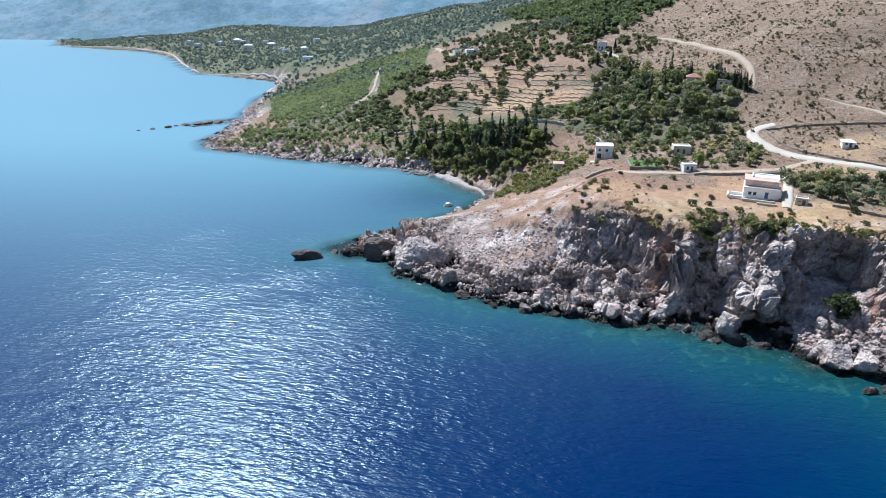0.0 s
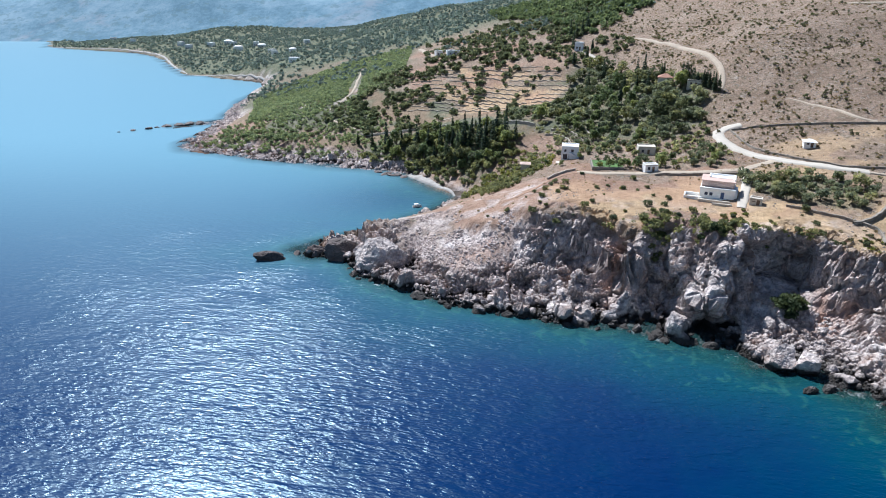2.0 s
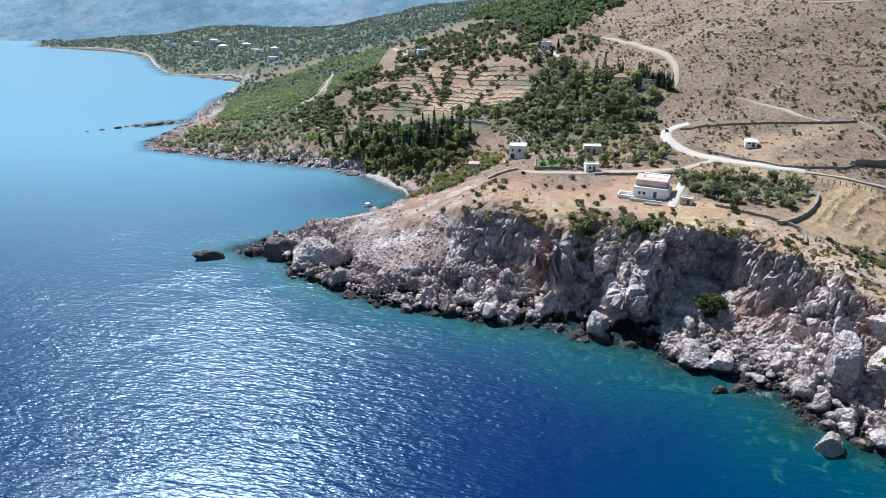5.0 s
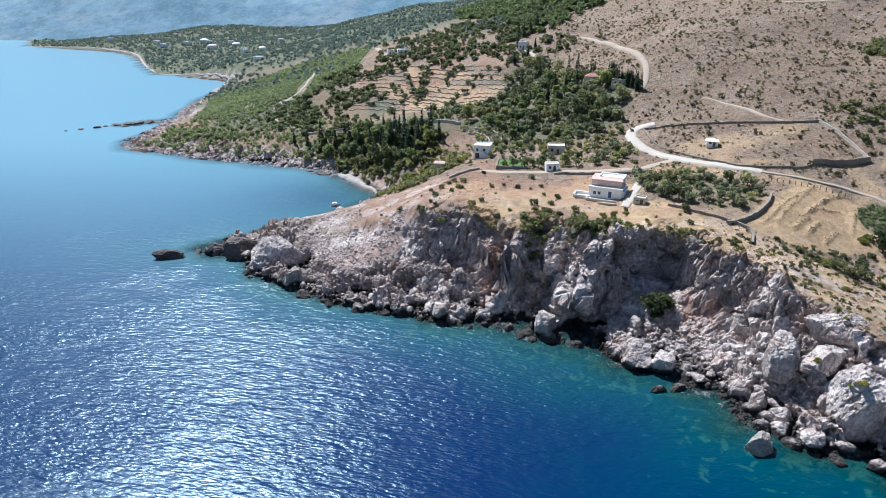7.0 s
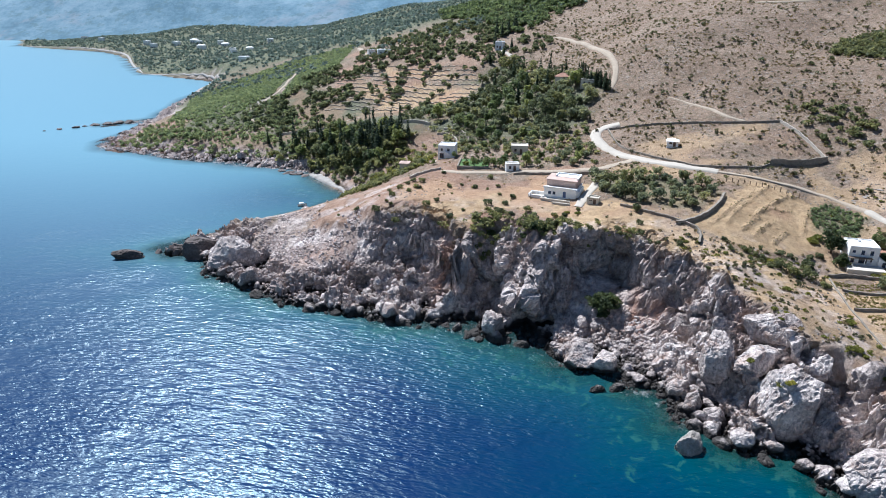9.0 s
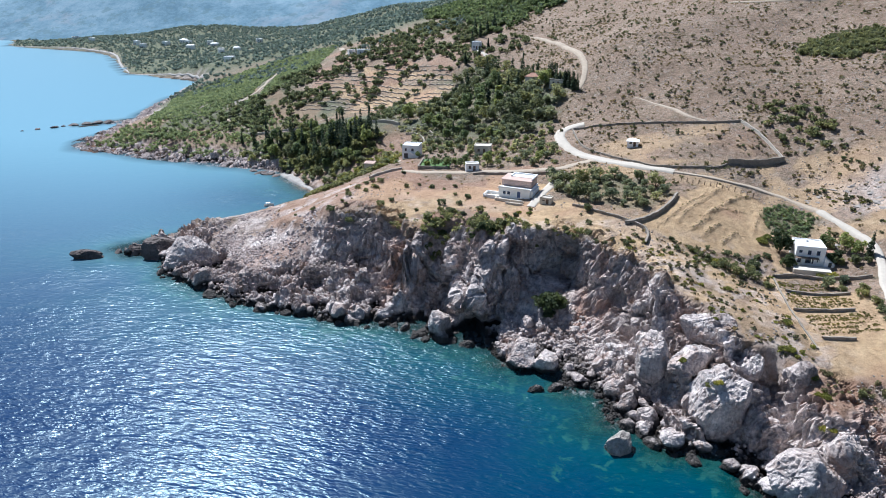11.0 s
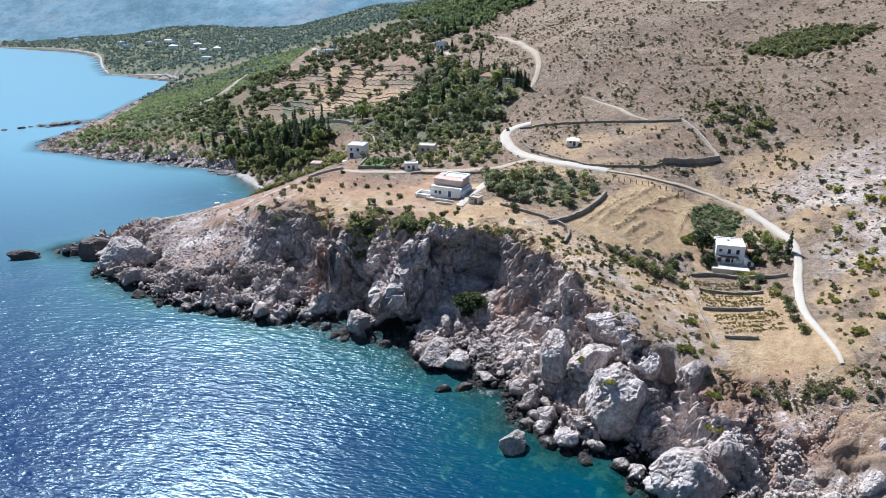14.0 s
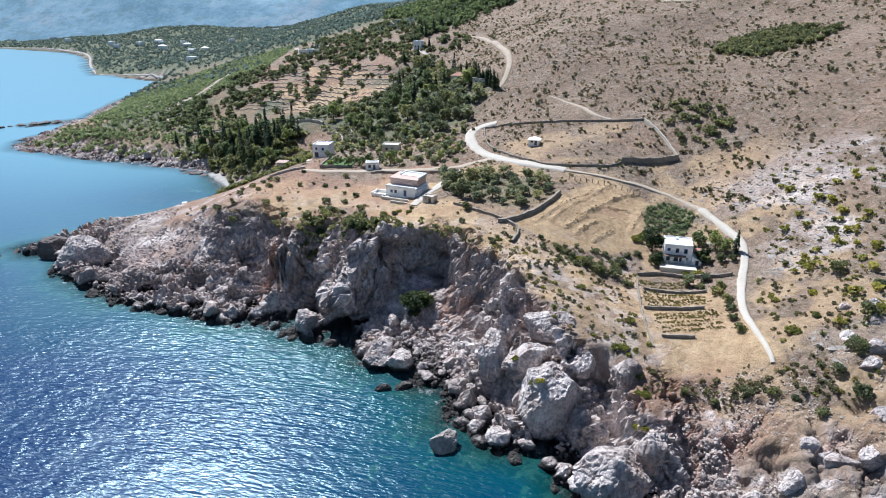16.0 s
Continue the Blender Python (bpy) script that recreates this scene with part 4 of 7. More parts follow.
def thing(name, x, y, turn=0.0, z=None, label="", category="", group="", kind=""):
    ob = new(name)
    ob.matrix_basis = pose(x, y, float(ground_z(x, y)) if z is None else z, 0, 0, turn)
    return tagged(ob, label, category, group, kind)


def part(name, mesh, parent, label=""):
    ob = new(name, mesh)
    ob.parent = parent
    return tagged(ob, label) if label else ob


def box_mesh(name, x0, x1, y0, y1, z0, z1, material, bevel=0.04):
    bm = bmesh.new()
    bmesh.ops.create_cube(bm, size=1)
    for v in bm.verts:
        v.co = ((x0 + x1) / 2 + v.co.x * (x1 - x0), (y0 + y1) / 2 + v.co.y * (y1 - y0), (z0 + z1) / 2 + v.co.z * (z1 - z0))
    if bevel:
        bmesh.ops.bevel(bm, geom=bm.edges[:], offset=min(bevel, 0.2 * min(x1 - x0, y1 - y0, z1 - z0)), segments=1, affect="EDGES")
    me = bpy.data.meshes.new(name)
    bm.to_mesh(me)
    bm.free()
    me.materials.append(material)
    return me


def box(name, parent, x0, x1, y0, y1, z0, z1, material, label="", bevel=0.04):
    return part(name, box_mesh(name, x0, x1, y0, y1, z0, z1, material, bevel), parent, label)


def walls_with_openings(name, parent, w, d, z0, z1, material, openings, label="", thick=0.35):
    """Four walls of a storey; front openings (x0, x1, low, high) go right through the front wall."""
    xs = sorted({-w / 2, w / 2, *(v for o in openings for v in o[:2])})
    zs = sorted({z0, z1, *(v for o in openings for v in o[2:])})
    bm = bmesh.new()

    def slab(ax, bx, ay, by, az, bz):
        made = bmesh.ops.create_cube(bm, size=1)
        for v in made["verts"]:
            v.co = ((ax + bx) / 2 + v.co.x * (bx - ax), (ay + by) / 2 + v.co.y * (by - ay), (az + bz) / 2 + v.co.z * (bz - az))

    for a, b in zip(xs[:-1], xs[1:]):
        for c, e in zip(zs[:-1], zs[1:]):
            if not any(o[0] <= a and b <= o[1] and o[2] <= c and e <= o[3] for o in openings):
                slab(a, b, -d / 2, -d / 2 + thick, c, e)
    slab(-w / 2, w / 2, d / 2 - thick, d / 2, z0, z1)
    slab(-w / 2, -w / 2 + thick, -d / 2 + thick, d / 2 - thick, z0, z1)
    slab(w / 2 - thick, w / 2, -d / 2 + thick, d / 2 - thick, z0, z1)
    bmesh.ops.remove_doubles(bm, verts=bm.verts[:], dist=1e-4)
    me = bpy.data.meshes.new(name)
    bm.to_mesh(me)
    bm.free()
    me.materials.append(material)
    return part(name, me, parent, label)


def window_in(parent, x0, x1, low, high, y, frame_material, glass=None):
    """A window set into an opening of a front wall whose face is at y."""
    fr = part("window", box_mesh("window", x0, x1, y + 0.12, y + 0.18, low, high, frame_material, 0.01), parent, "painted window frame")
    w, h, mid = x1 - x0, high - low, (x0 + x1) / 2
    for a, b in ((x0 + 0.1, mid - 0.04), (mid + 0.04, x1 - 0.1)):
        part("pane", box_mesh("pane", a, b, y + 0.10, y + 0.115, low + 0.1, high - 0.1, glass or GLASS, 0), fr)
    return fr


def along(line, step):
    """Points every step metres along a bent line, smoothed, with the direction at each."""
    p = np.array(line, float)
    for _ in range(2):
        q = np.empty((2 * len(p), 2))
        q[0], q[-1] = p[0], p[-1]
        q[1:-1:2], q[2:-1:2] = 0.75 * p[:-1] + 0.25 * p[1:], 0.25 * p[:-1] + 0.75 * p[1:]
        p = q
    s = np.r_[0, np.cumsum(np.hypot(*np.diff(p, axis=0).T))]
    keep_ = np.r_[True, np.diff(s) > 1e-6]
    s, p = s[keep_], p[keep_]
    at = np.linspace(0, s[-1], max(2, int(s[-1] / step) + 1))
    out = np.stack([np.interp(at, s, p[:, 0]), np.interp(at, s, p[:, 1])], 1)
    way = np.gradient(out, axis=0)
    return out, way / np.hypot(way[:, :1], way[:, 1:])


def road(name, line, width, material, label, lift=0.14, seed=0, taper=1.0):
    """A ribbon of packed ground with ragged, sunken borders."""
    p, way = along(line, 1.2)
    side = np.stack([-way[:, 1], way[:, 0]], 1)
    across = np.array([-0.62, -0.5, -0.25, 0.0, 0.25, 0.5, 0.62])
    ragged = 1 + 0.16 * fbm(np.arange(len(p)) / 3.0, np.full(len(p), seed * 7.3), 0, 3, 5)
    ragged = ragged * (taper + (1 - taper) * np.clip(np.arange(len(p)) / 24.0, 0, 1))
    at = p[:, None] + side[:, None] * (across[None, :, None] * width * ragged[:, None, None])
    z = ground_z(at[..., 0], at[..., 1])
    level = z.max(1, keepdims=True) * 0.6 + z * 0.4
    z = level + lift + np.array([-0.9, 0, 0.03, 0.05, 0.03, 0, -0.9])
    verts = np.concatenate([at, z[..., None]], -1).reshape(-1, 3)
    n, m = len(p), len(across)
    k = np.arange(n * m).reshape(n, m)
    faces = np.stack([k[:-1, :-1], k[1:, :-1], k[1:, 1:], k[:-1, 1:]], -1).reshape(-1, 4)
    ob = new(name, quick_mesh(name, verts, faces[:, ::-1], material, True))
    return tagged(ob, label, "road", kind="structure")


def stone_wall(line, height, width, label, material=None, name="dry_stone_wall", step=0.7):
    """A wall of rough stones: uneven courses that follow the ground."""
    p, way = along(line, step)
    side = np.stack([-way[:, 1], way[:, 0]], 1)
    n = len(p)
    z = ground_z(p[:, 0], p[:, 1])
    rows = 4
    verts, faces = [], []
    for sgn in (-1, 1):
        for r in range(rows + 1):
            wob = vnoise(np.arange(n) * 0.9, np.full(n, r * 3.7 + sgn), 0, 11) * 0.09
            off = sgn * (width / 2 * (1 - 0.08 * r) + wob)
            top = height * (1 + 0.12 * vnoise(np.arange(n) * 0.6, np.zeros(n), 0, 12))
            verts.append(np.c_[p + side * off[:, None], z - 0.5 + (top + 0.5) * r / rows])
    verts = np.concatenate(verts)
    ring = [*range(rows + 1), *range(2 * rows + 1, rows, -1)]
    for a, b in zip(ring[:-1], ring[1:]):
        i = np.arange(n - 1)
        faces.append(np.stack([a * n + i, a * n + i + 1, b * n + i + 1, b * n + i], -1))
    faces = np.concatenate(faces)
    ob = new(name, quick_mesh(name, verts, faces, material or DRYSTONE))
    return tagged(ob, label, "wall", group="dry stone walls")


# ---- kit: rocks ----
def ball(level):
    bm = bmesh.new()
    bmesh.ops.create_icosphere(bm, subdivisions=level, radius=1)
    bm.verts.ensure_lookup_table()
    v = np.array([w.co[:] for w in bm.verts])
    f = np.array([[w.index for w in g.verts] for g in bm.faces])
    bm.free()
    return v, f


BALLS = {k: ball(k) for k in (1, 2, 3, 4, 5)}


def rock_shape(rng, level, facets=18, rough=0.07):
    """A broken boulder: a ball cut by random planes, then roughened."""
    v, f = BALLS[level]
    n = rng.normal(size=(facets, 3))
    n /= np.linalg.norm(n, axis=1)[:, None]
    d = rng.uniform(0.6, 0.9, facets)
    reach = np.min(np.where(v @ n.T > 0.05, d / np.maximum(v @ n.T, 0.05), 9), axis=1)
    r = np.minimum(reach, 1.12)
    o = rng.uniform(0, 50, 3)
    q = v * 1.6 + o
    r = r * (1 + rough * fbm(q[:, 0], q[:, 1], q[:, 2], 4 if level > 3 else 2, 9))
    if level > 3:
        f1, gap, val = cells(*(v * 2.6 + o).T, 3)
        r = r - 0.05 * smooth(0.1, 0.0, gap) + 0.05 * (val - 0.5)
    return v * r[:, None], f


# ---- kit: leaves ----
def leaf_cloud(rng, lobes, count, size):
    """Small tilted leaf tufts over a set of lobes (x, y, z, rx, rz)."""
    lobes = np.array(lobes, float)
    weight = lobes[:, 3] * lobes[:, 4]
    which = rng.choice(len(lobes), count, p=weight / weight.sum())
    d = rng.normal(size=(count, 3))
    d /= np.linalg.norm(d, axis=1)[:, None]
    d[:, 2] = np.where(d[:, 2] < -0.55, -d[:, 2], d[:, 2])
    c = lobes[which, :3] + d * lobes[which][:, [3, 3, 4]] * rng.uniform(0.62, 1.08, count)[:, None]
    n = d + 0.55 * rng.normal(size=(count, 3))
    n /= np.linalg.norm(n, axis=1)[:, None]
    a = np.cross(n, rng.normal(size=(count, 3)))
    a /= np.linalg.norm(a, axis=1)[:, None]
    b = np.cross(n, a)
    s = size * rng.uniform(0.55, 1.25, count)[:, None]
    bulge = n * s * 0.28
    verts = np.stack([c - a * s - 0.5 * b * s, c + 0.55 * a * s - 0.8 * b * s + bulge * 0.3, c + a * s + 0.55 * b * s, c - 0.45 * a * s + 0.9 * b * s + bulge], 1).reshape(-1, 3)
    return verts, np.arange(4 * count).reshape(-1, 4)


def round_lobes(rng, r, h, n, low=0.35):
    out = [(0, 0, h * (low + 0.32), r * 0.72, h * 0.33)]
    for _ in range(n):
        t, q = rng.uniform(0, 2 * math.pi), r * rng.uniform(0.35, 0.72)
        out.append((q * math.cos(t), q * math.sin(t), h * rng.uniform(low, 0.82), r * rng.uniform(0.3, 0.5), h * rng.uniform(0.13, 0.24)))
    return out


def cypress_lobes(rng, r, h):
    out = []
    for k in range(11):
        u = k / 10
        w = r * (0.75 + 0.5 * math.sin(math.pi * min(1, u * 1.25 + 0.15))) * (1 - u) ** 0.55 + 0.08
        out.append((rng.normal() * 0.08, rng.normal() * 0.08, h * (0.07 + 0.88 * u), max(w, 0.12), h * 0.075))
    return out


def trunk_mesh(rng, r, h, limbs, spread_):
    """A tapered, bent trunk with limbs."""
    verts, faces = [], []

    def tube(a, b, ra, rb, bend):
        base, steps, n = len(verts), 4, 6
        a, b = np.array(a, float), np.array(b, float)
        for k in range(steps + 1):
            u = k / steps
            c = a * (1 - u) + b * u + bend * math.sin(math.pi * u)
            rr = ra * (1 - u) + rb * u
            verts.extend(c + rr * np.array([math.cos(t), math.sin(t), 0]) for t in np.arange(n) * 2 * math.pi / n)
        for k in range(steps):
            for j in range(n):
                faces.append((base + k * n + j, base + k * n + (j + 1) % n, base + (k + 1) * n + (j + 1) % n, base + (k + 1) * n + j))

    tube((0, 0, -0.4), (0.1 * r, 0, h), r, r * 0.5, np.array([rng.normal() * 0.12, rng.normal() * 0.12, 0]))
    for k in range(limbs):
        t = 2 * math.pi * (k + rng.uniform(0, 0.5)) / limbs
        tube((0, 0, h * rng.uniform(0.6, 0.95)), (spread_ * math.cos(t), spread_ * math.sin(t), h * rng.uniform(1.5, 1.9)), r * 0.45, r * 0.12, np.array([0, 0, 0.1]))
    return np.array(verts), np.array(faces)


def build_tree(rng, kind, r, h, leaves, count, size, label, bark=True):
    ob = new(kind)
    if kind == "cypress_tree":
        lobes = cypress_lobes(rng, r, h)
    else:
        lobes = round_lobes(rng, r, h, 11, 0.24 if bark else 0.18)
    if bark:
        v, f = trunk_mesh(rng, 0.09 + 0.035 * h, h * (0.2 if kind == "cypress_tree" else 0.3), 0 if kind == "cypress_tree" else 4, r * 0.6)
        part("trunk", quick_mesh("trunk", v, f, BARK, True), ob)
    v, f = leaf_cloud(rng, lobes, count, size)
    part("crown", quick_mesh("crown", v, f, leaves), ob)
    return tagged(ob, label, "shrub" if "shrub" in kind else "tree")


def scattered(name, places, sizes, templates, material, label, category, rng, sink=0.08):
    """Many small plants joined into one: each a turned and scaled copy of a template."""
    verts, faces, base = [], [], 0
    z = ground_z(places[:, 0], places[:, 1])
    turn = rng.uniform(0, 2 * math.pi, len(places))
    pick_ = rng.integers(0, len(templates), len(places))
    for k, (v, f) in enumerate(templates):
        sel = np.flatnonzero(pick_ == k)
        if not len(sel):
            continue
        c, s, m = np.cos(turn[sel])[:, None], np.sin(turn[sel])[:, None], sizes[sel][:, None]
        x = (v[None, :, 0] * c - v[None, :, 1] * s) * m + places[sel, :1]
        y = (v[None, :, 0] * s + v[None, :, 1] * c) * m + places[sel, 1:2]
        h = (v[None, :, 2] - sink) * m * rng.uniform(0.8, 1.2, len(sel))[:, None] + z[sel][:, None]
        verts.append(np.stack([x, y, h], -1).reshape(-1, 3))
        faces.append((f[None] + (np.arange(len(sel)) * len(v))[:, None, None]).reshape(-1, f.shape[1]) + base)
        base += len(sel) * len(v)
    ob = new(name, quick_mesh(name, np.concatenate(verts), np.concatenate(faces), material))
    return tagged(ob, label, category, kind="stuff")


def in_region(poly, count, rng):
    """Evenly random places inside a polygon of the plan."""
    p = np.array(poly, float)
    lo, hi, out = p.min(0), p.max(0), np.zeros((0, 2))
    while len(out) < count:
        q = rng.uniform(lo, hi, (count * 3, 2))
        out = np.concatenate([out, q[inside_distance(poly, q[:, 0], q[:, 1]) > 0]])
    return out[:count]


def spaced(places, gap):
    """Thins places out, so that none stands closer than gap to another."""
    kept, grid = [], {}
    for k, (x, y) in enumerate(np.asarray(places)[:, :2]):
        cell = (int(x // gap), int(y // gap))
        if all((x - places[m][0]) ** 2 + (y - places[m][1]) ** 2 > gap * gap for a in (-1, 0, 1) for b in (-1, 0, 1) for m in grid.get((cell[0] + a, cell[1] + b), ())):
            kept.append(k)
            grid.setdefault(cell, []).append(k)
    return places[kept]


# ---- roads and walls ----
road("road_1", [(177.4, 102.2), (177.9, 104.4), (178.8, 112.5), (180.1, 123.1), (184.9, 134.8), (190, 144.5), (191.7, 153), (190.5, 161.2), (188.3, 172.5)], 1.75, CONCRETE,
     "pale concrete lane winding down beside the white house", seed=1, taper=0.45)
road("road_2", [(188.4, 172), (183.7, 181.3), (175.6, 187), (167.1, 189), (151.7, 193.1), (141, 199)], 1.5, TRACK, "narrow dusty track along the foot of the hill", seed=2)
road("road_3", [(152, 193.5), (141, 199.3), (131.3, 209.2), (125.3, 224), (122.8, 238), (124.2, 247), (129, 249.5), (134, 249)], 3.7, CONCRETE, "wide pale gravel road bending round the stone-walled field", seed=3)
road("road_4", [(137, 281), (140, 285), (144.1, 301.4), (143.5, 324), (142.4, 360), (134, 396), (124, 404)], 2.3, TRACK, "pale dirt road climbing the bare hill", seed=4)
road("road_5", [(156, 260), (160.3, 253.7), (166, 241.9), (168.3, 233), (174, 228)], 1.5, TRACK, "short pale dirt spur above the walled field", seed=5, taper=0.3)
road("road_6", [(63, 214.5), (66, 213.5), (73.3, 210), (89.4, 210.5), (104, 208), (118, 206), (131, 210)], 2.8, TRACK, "dusty track past the houses on the headland", seed=6)
road("road_12", [(67, 213), (60, 213.5), (52, 208.5), (46, 203), (40, 199)], 1.1, EARTH, "narrow reddish footpath down the headland", 0.06, 12)
road("road_7", [(117.7, 203), (112.3, 191), (106, 179), (104, 175)], 2.6, CONCRETE, "pale concrete drive beside the rosy house", seed=7)
road("road_8", [(-47, 500), (-45, 450), (-43, 409), (-58, 374), (-45, 363), (-24, 341), (-5, 333), (20, 336)], 1.5, TRACK, "reddish dirt track through the green pines", seed=8)
road("road_9", [(-3, 514), (4, 486), (10, 466), (24, 451)], 3.2, TRACK, "pale track to the far white buildings", seed=9)
road("road_10", [(226, 352), (246, 340), (268, 330), (300, 322)], 2.6, TRACK, "faint pale track across the upper hill", seed=10)
road("road_11", [(97, 395), (102, 383), (108, 358)], 2.4, CONCRETE, "short white drive among dark trees", seed=11)

stone_wall([(129, 246.5), (139, 243), (150.4, 237.6), (169.4, 227), (185, 225)], 0.7, 0.5, "low dry-stone wall along the upper side of a field")
stone_wall([(185, 225), (188.9, 210), (189.8, 200)], 1.0, 0.5, "pale low stone wall running down the slope", CONCRETE)
stone_wall([(189.8, 199.6), (180, 199.4), (171.3, 199.4)], 1.9, 0.6, "tall grey stone retaining wall at the field's corner")
stone_wall([(171.3, 199.4), (166.8, 196.4), (156, 196.2), (145, 198), (136.5, 209), (130.4, 222), (128.6, 234), (129, 246)], 0.7, 0.5, "curved dry-stone wall beside the pale road")
stone_wall([(128, 160), (131, 160), (137.5, 163.8), (143, 169), (147.5, 176.5)], 1.1, 0.9, "overgrown dry-stone wall between grove and straw field")
stone_wall([(116, 173), (124, 166), (130.5, 160)], 0.8, 0.6, "tumbled dry-stone wall below the olive grove")
stone_wall([(130.5, 160), (133.8, 156), (131, 150)], 0.9, 0.7, "dark tumbled wall running to the cliff edge")
stone_wall([(162.5, 143.2), (169.5, 144.8), (177, 142.2), (184.6, 139)], 0.9, 0.5, "dark terrace wall below the white house")
stone_wall([(162, 136), (169, 134.6), (176.5, 133.6)], 0.7, 0.5, "stone terrace wall between small plots")
stone_wall([(159.6, 127), (166, 126.4), (173, 125.8)], 0.8, 0.5, "stone terrace wall above a vegetable plot")
stone_wall([(160.2, 115.6), (167, 114.8)], 0.7, 0.6, "short stone wall at the head of a straw plot")
stone_wall([(157.4, 112), (158, 122), (160.5, 136), (162, 142)], 0.35, 0.5, "low line of stones beside a footpath")
stone_wall([(88, 207), (104, 205), (118, 202)], 0.8, 0.5, "low garden wall along the headland track")
stone_wall([(52, 210.5), (60, 217), (63, 218)], 0.9, 0.5, "low pale wall beside the track", CONCRETE)
_wrng = np.random.default_rng(8)
for _k in range(61, 76):
    _x = -10.0 + _wrng.uniform(0, 14)
    while _x < 84:
        _end = min(_x + _wrng.uniform(16, 50), 88.0)
        _xs = np.linspace(_x, _end, 8)
        _ys = 6 * _k + 5.15 - sweep(_xs, 0)
        _in = inside_distance(TERRACED, _xs, _ys) > -3
        if _in.sum() > 3:
            stone_wall([(float(a), float(b)) for a, b in zip(_xs[_in], _ys[_in])], _wrng.uniform(0.3, 0.7), 0.7, "dry-stone terrace wall on the old fields", PALESTONE)
        _x = _end + _wrng.uniform(2, 12)
stone_wall([(8, 328), (24, 318), (40, 301), (57.6, 287.3)], 1.3, 0.7, "long pale retaining wall above the cypresses", CONCRETE)
for _line in ([(68, 283), (74.7, 280.2), (78.5, 274.7), (80.4, 263.6)], [(64, 281), (69.6, 277.8), (73.4, 271.3), (75, 262)], [(61, 277), (65.2, 274.6), (68.5, 269.8), (70.2, 260)]):
    stone_wall(_line, 0.9, 0.7, "pale curved wall of a garden terrace", PALESTONE)
stone_wall([(-30, 342), (-14, 337), (0, 333)], 1.1, 0.6, "pale retaining wall beside a dusty yard", CONCRETE)


# beaches
def beach(line, width, label):
    ob = road("beach", line, width, SHINGLE, label, 0.1, 3, 0.25)
    ob["category"] = "beach"


beach([(20.5, 263), (18.6, 269), (12, 278), (5, 288.5), (-1, 296)], 3.4, "narrow pale shingle beach in the cove")
beach([(-252, 676), (-298, 752), (-350, 855), (-413, 914), (-470, 945), (-578, 998)], 2.4, "far pale sandy beach along the bay")
beach([(-146, 598), (-156, 618), (-192, 645), (-246, 672)], 2.0, "thin pale beach under the far bank")


# ---- houses ----
def flat_roof(parent, w, d, z, material, rim, edge=0.28, over=0.0):
    roof = box("roof", parent, -w / 2 - over, w / 2 + over, -d / 2 - over, d / 2 + over, z, z + 0.25, material)
    for a in ((-w / 2 - over, w / 2 + over, -d / 2 - over, -d / 2 - over + edge), (-w / 2 - over, w / 2 + over, d / 2 + over - edge, d / 2 + over),
              (-w / 2 - over, -w / 2 - over + edge, -d / 2 - over + edge, d / 2 + over - edge), (w / 2 + over - edge, w / 2 + over, -d / 2 - over + edge, d / 2 + over - edge)):
        part("parapet", box_mesh("parapet", *a, z + 0.25, z + 0.55, rim), roof)
    return roof


def hip_roof(parent, w, d, z, rise, material, over=0.35, label=""):
    a, b, r = w / 2 + over, d / 2 + over, max(0.0, (w - d) / 2)
    v = [(-a, -b, z), (a, -b, z), (a, b, z), (-a, b, z), (-r - 0.02, 0, z + rise), (r + 0.02, 0, z + rise), (-a, -b, z - 0.15), (a, -b, z - 0.15), (a, b, z - 0.15), (-a, b, z - 0.15)]
    f = [(0, 1, 5, 4), (2, 3, 4, 5), (1, 2, 5), (3, 0, 4), (6, 7, 1, 0), (7, 8, 2, 1), (8, 9, 3, 2), (9, 6, 0, 3), (9, 8, 7, 6)]
    return part("roof", mesh_of("roof", v, f, material), parent, label)


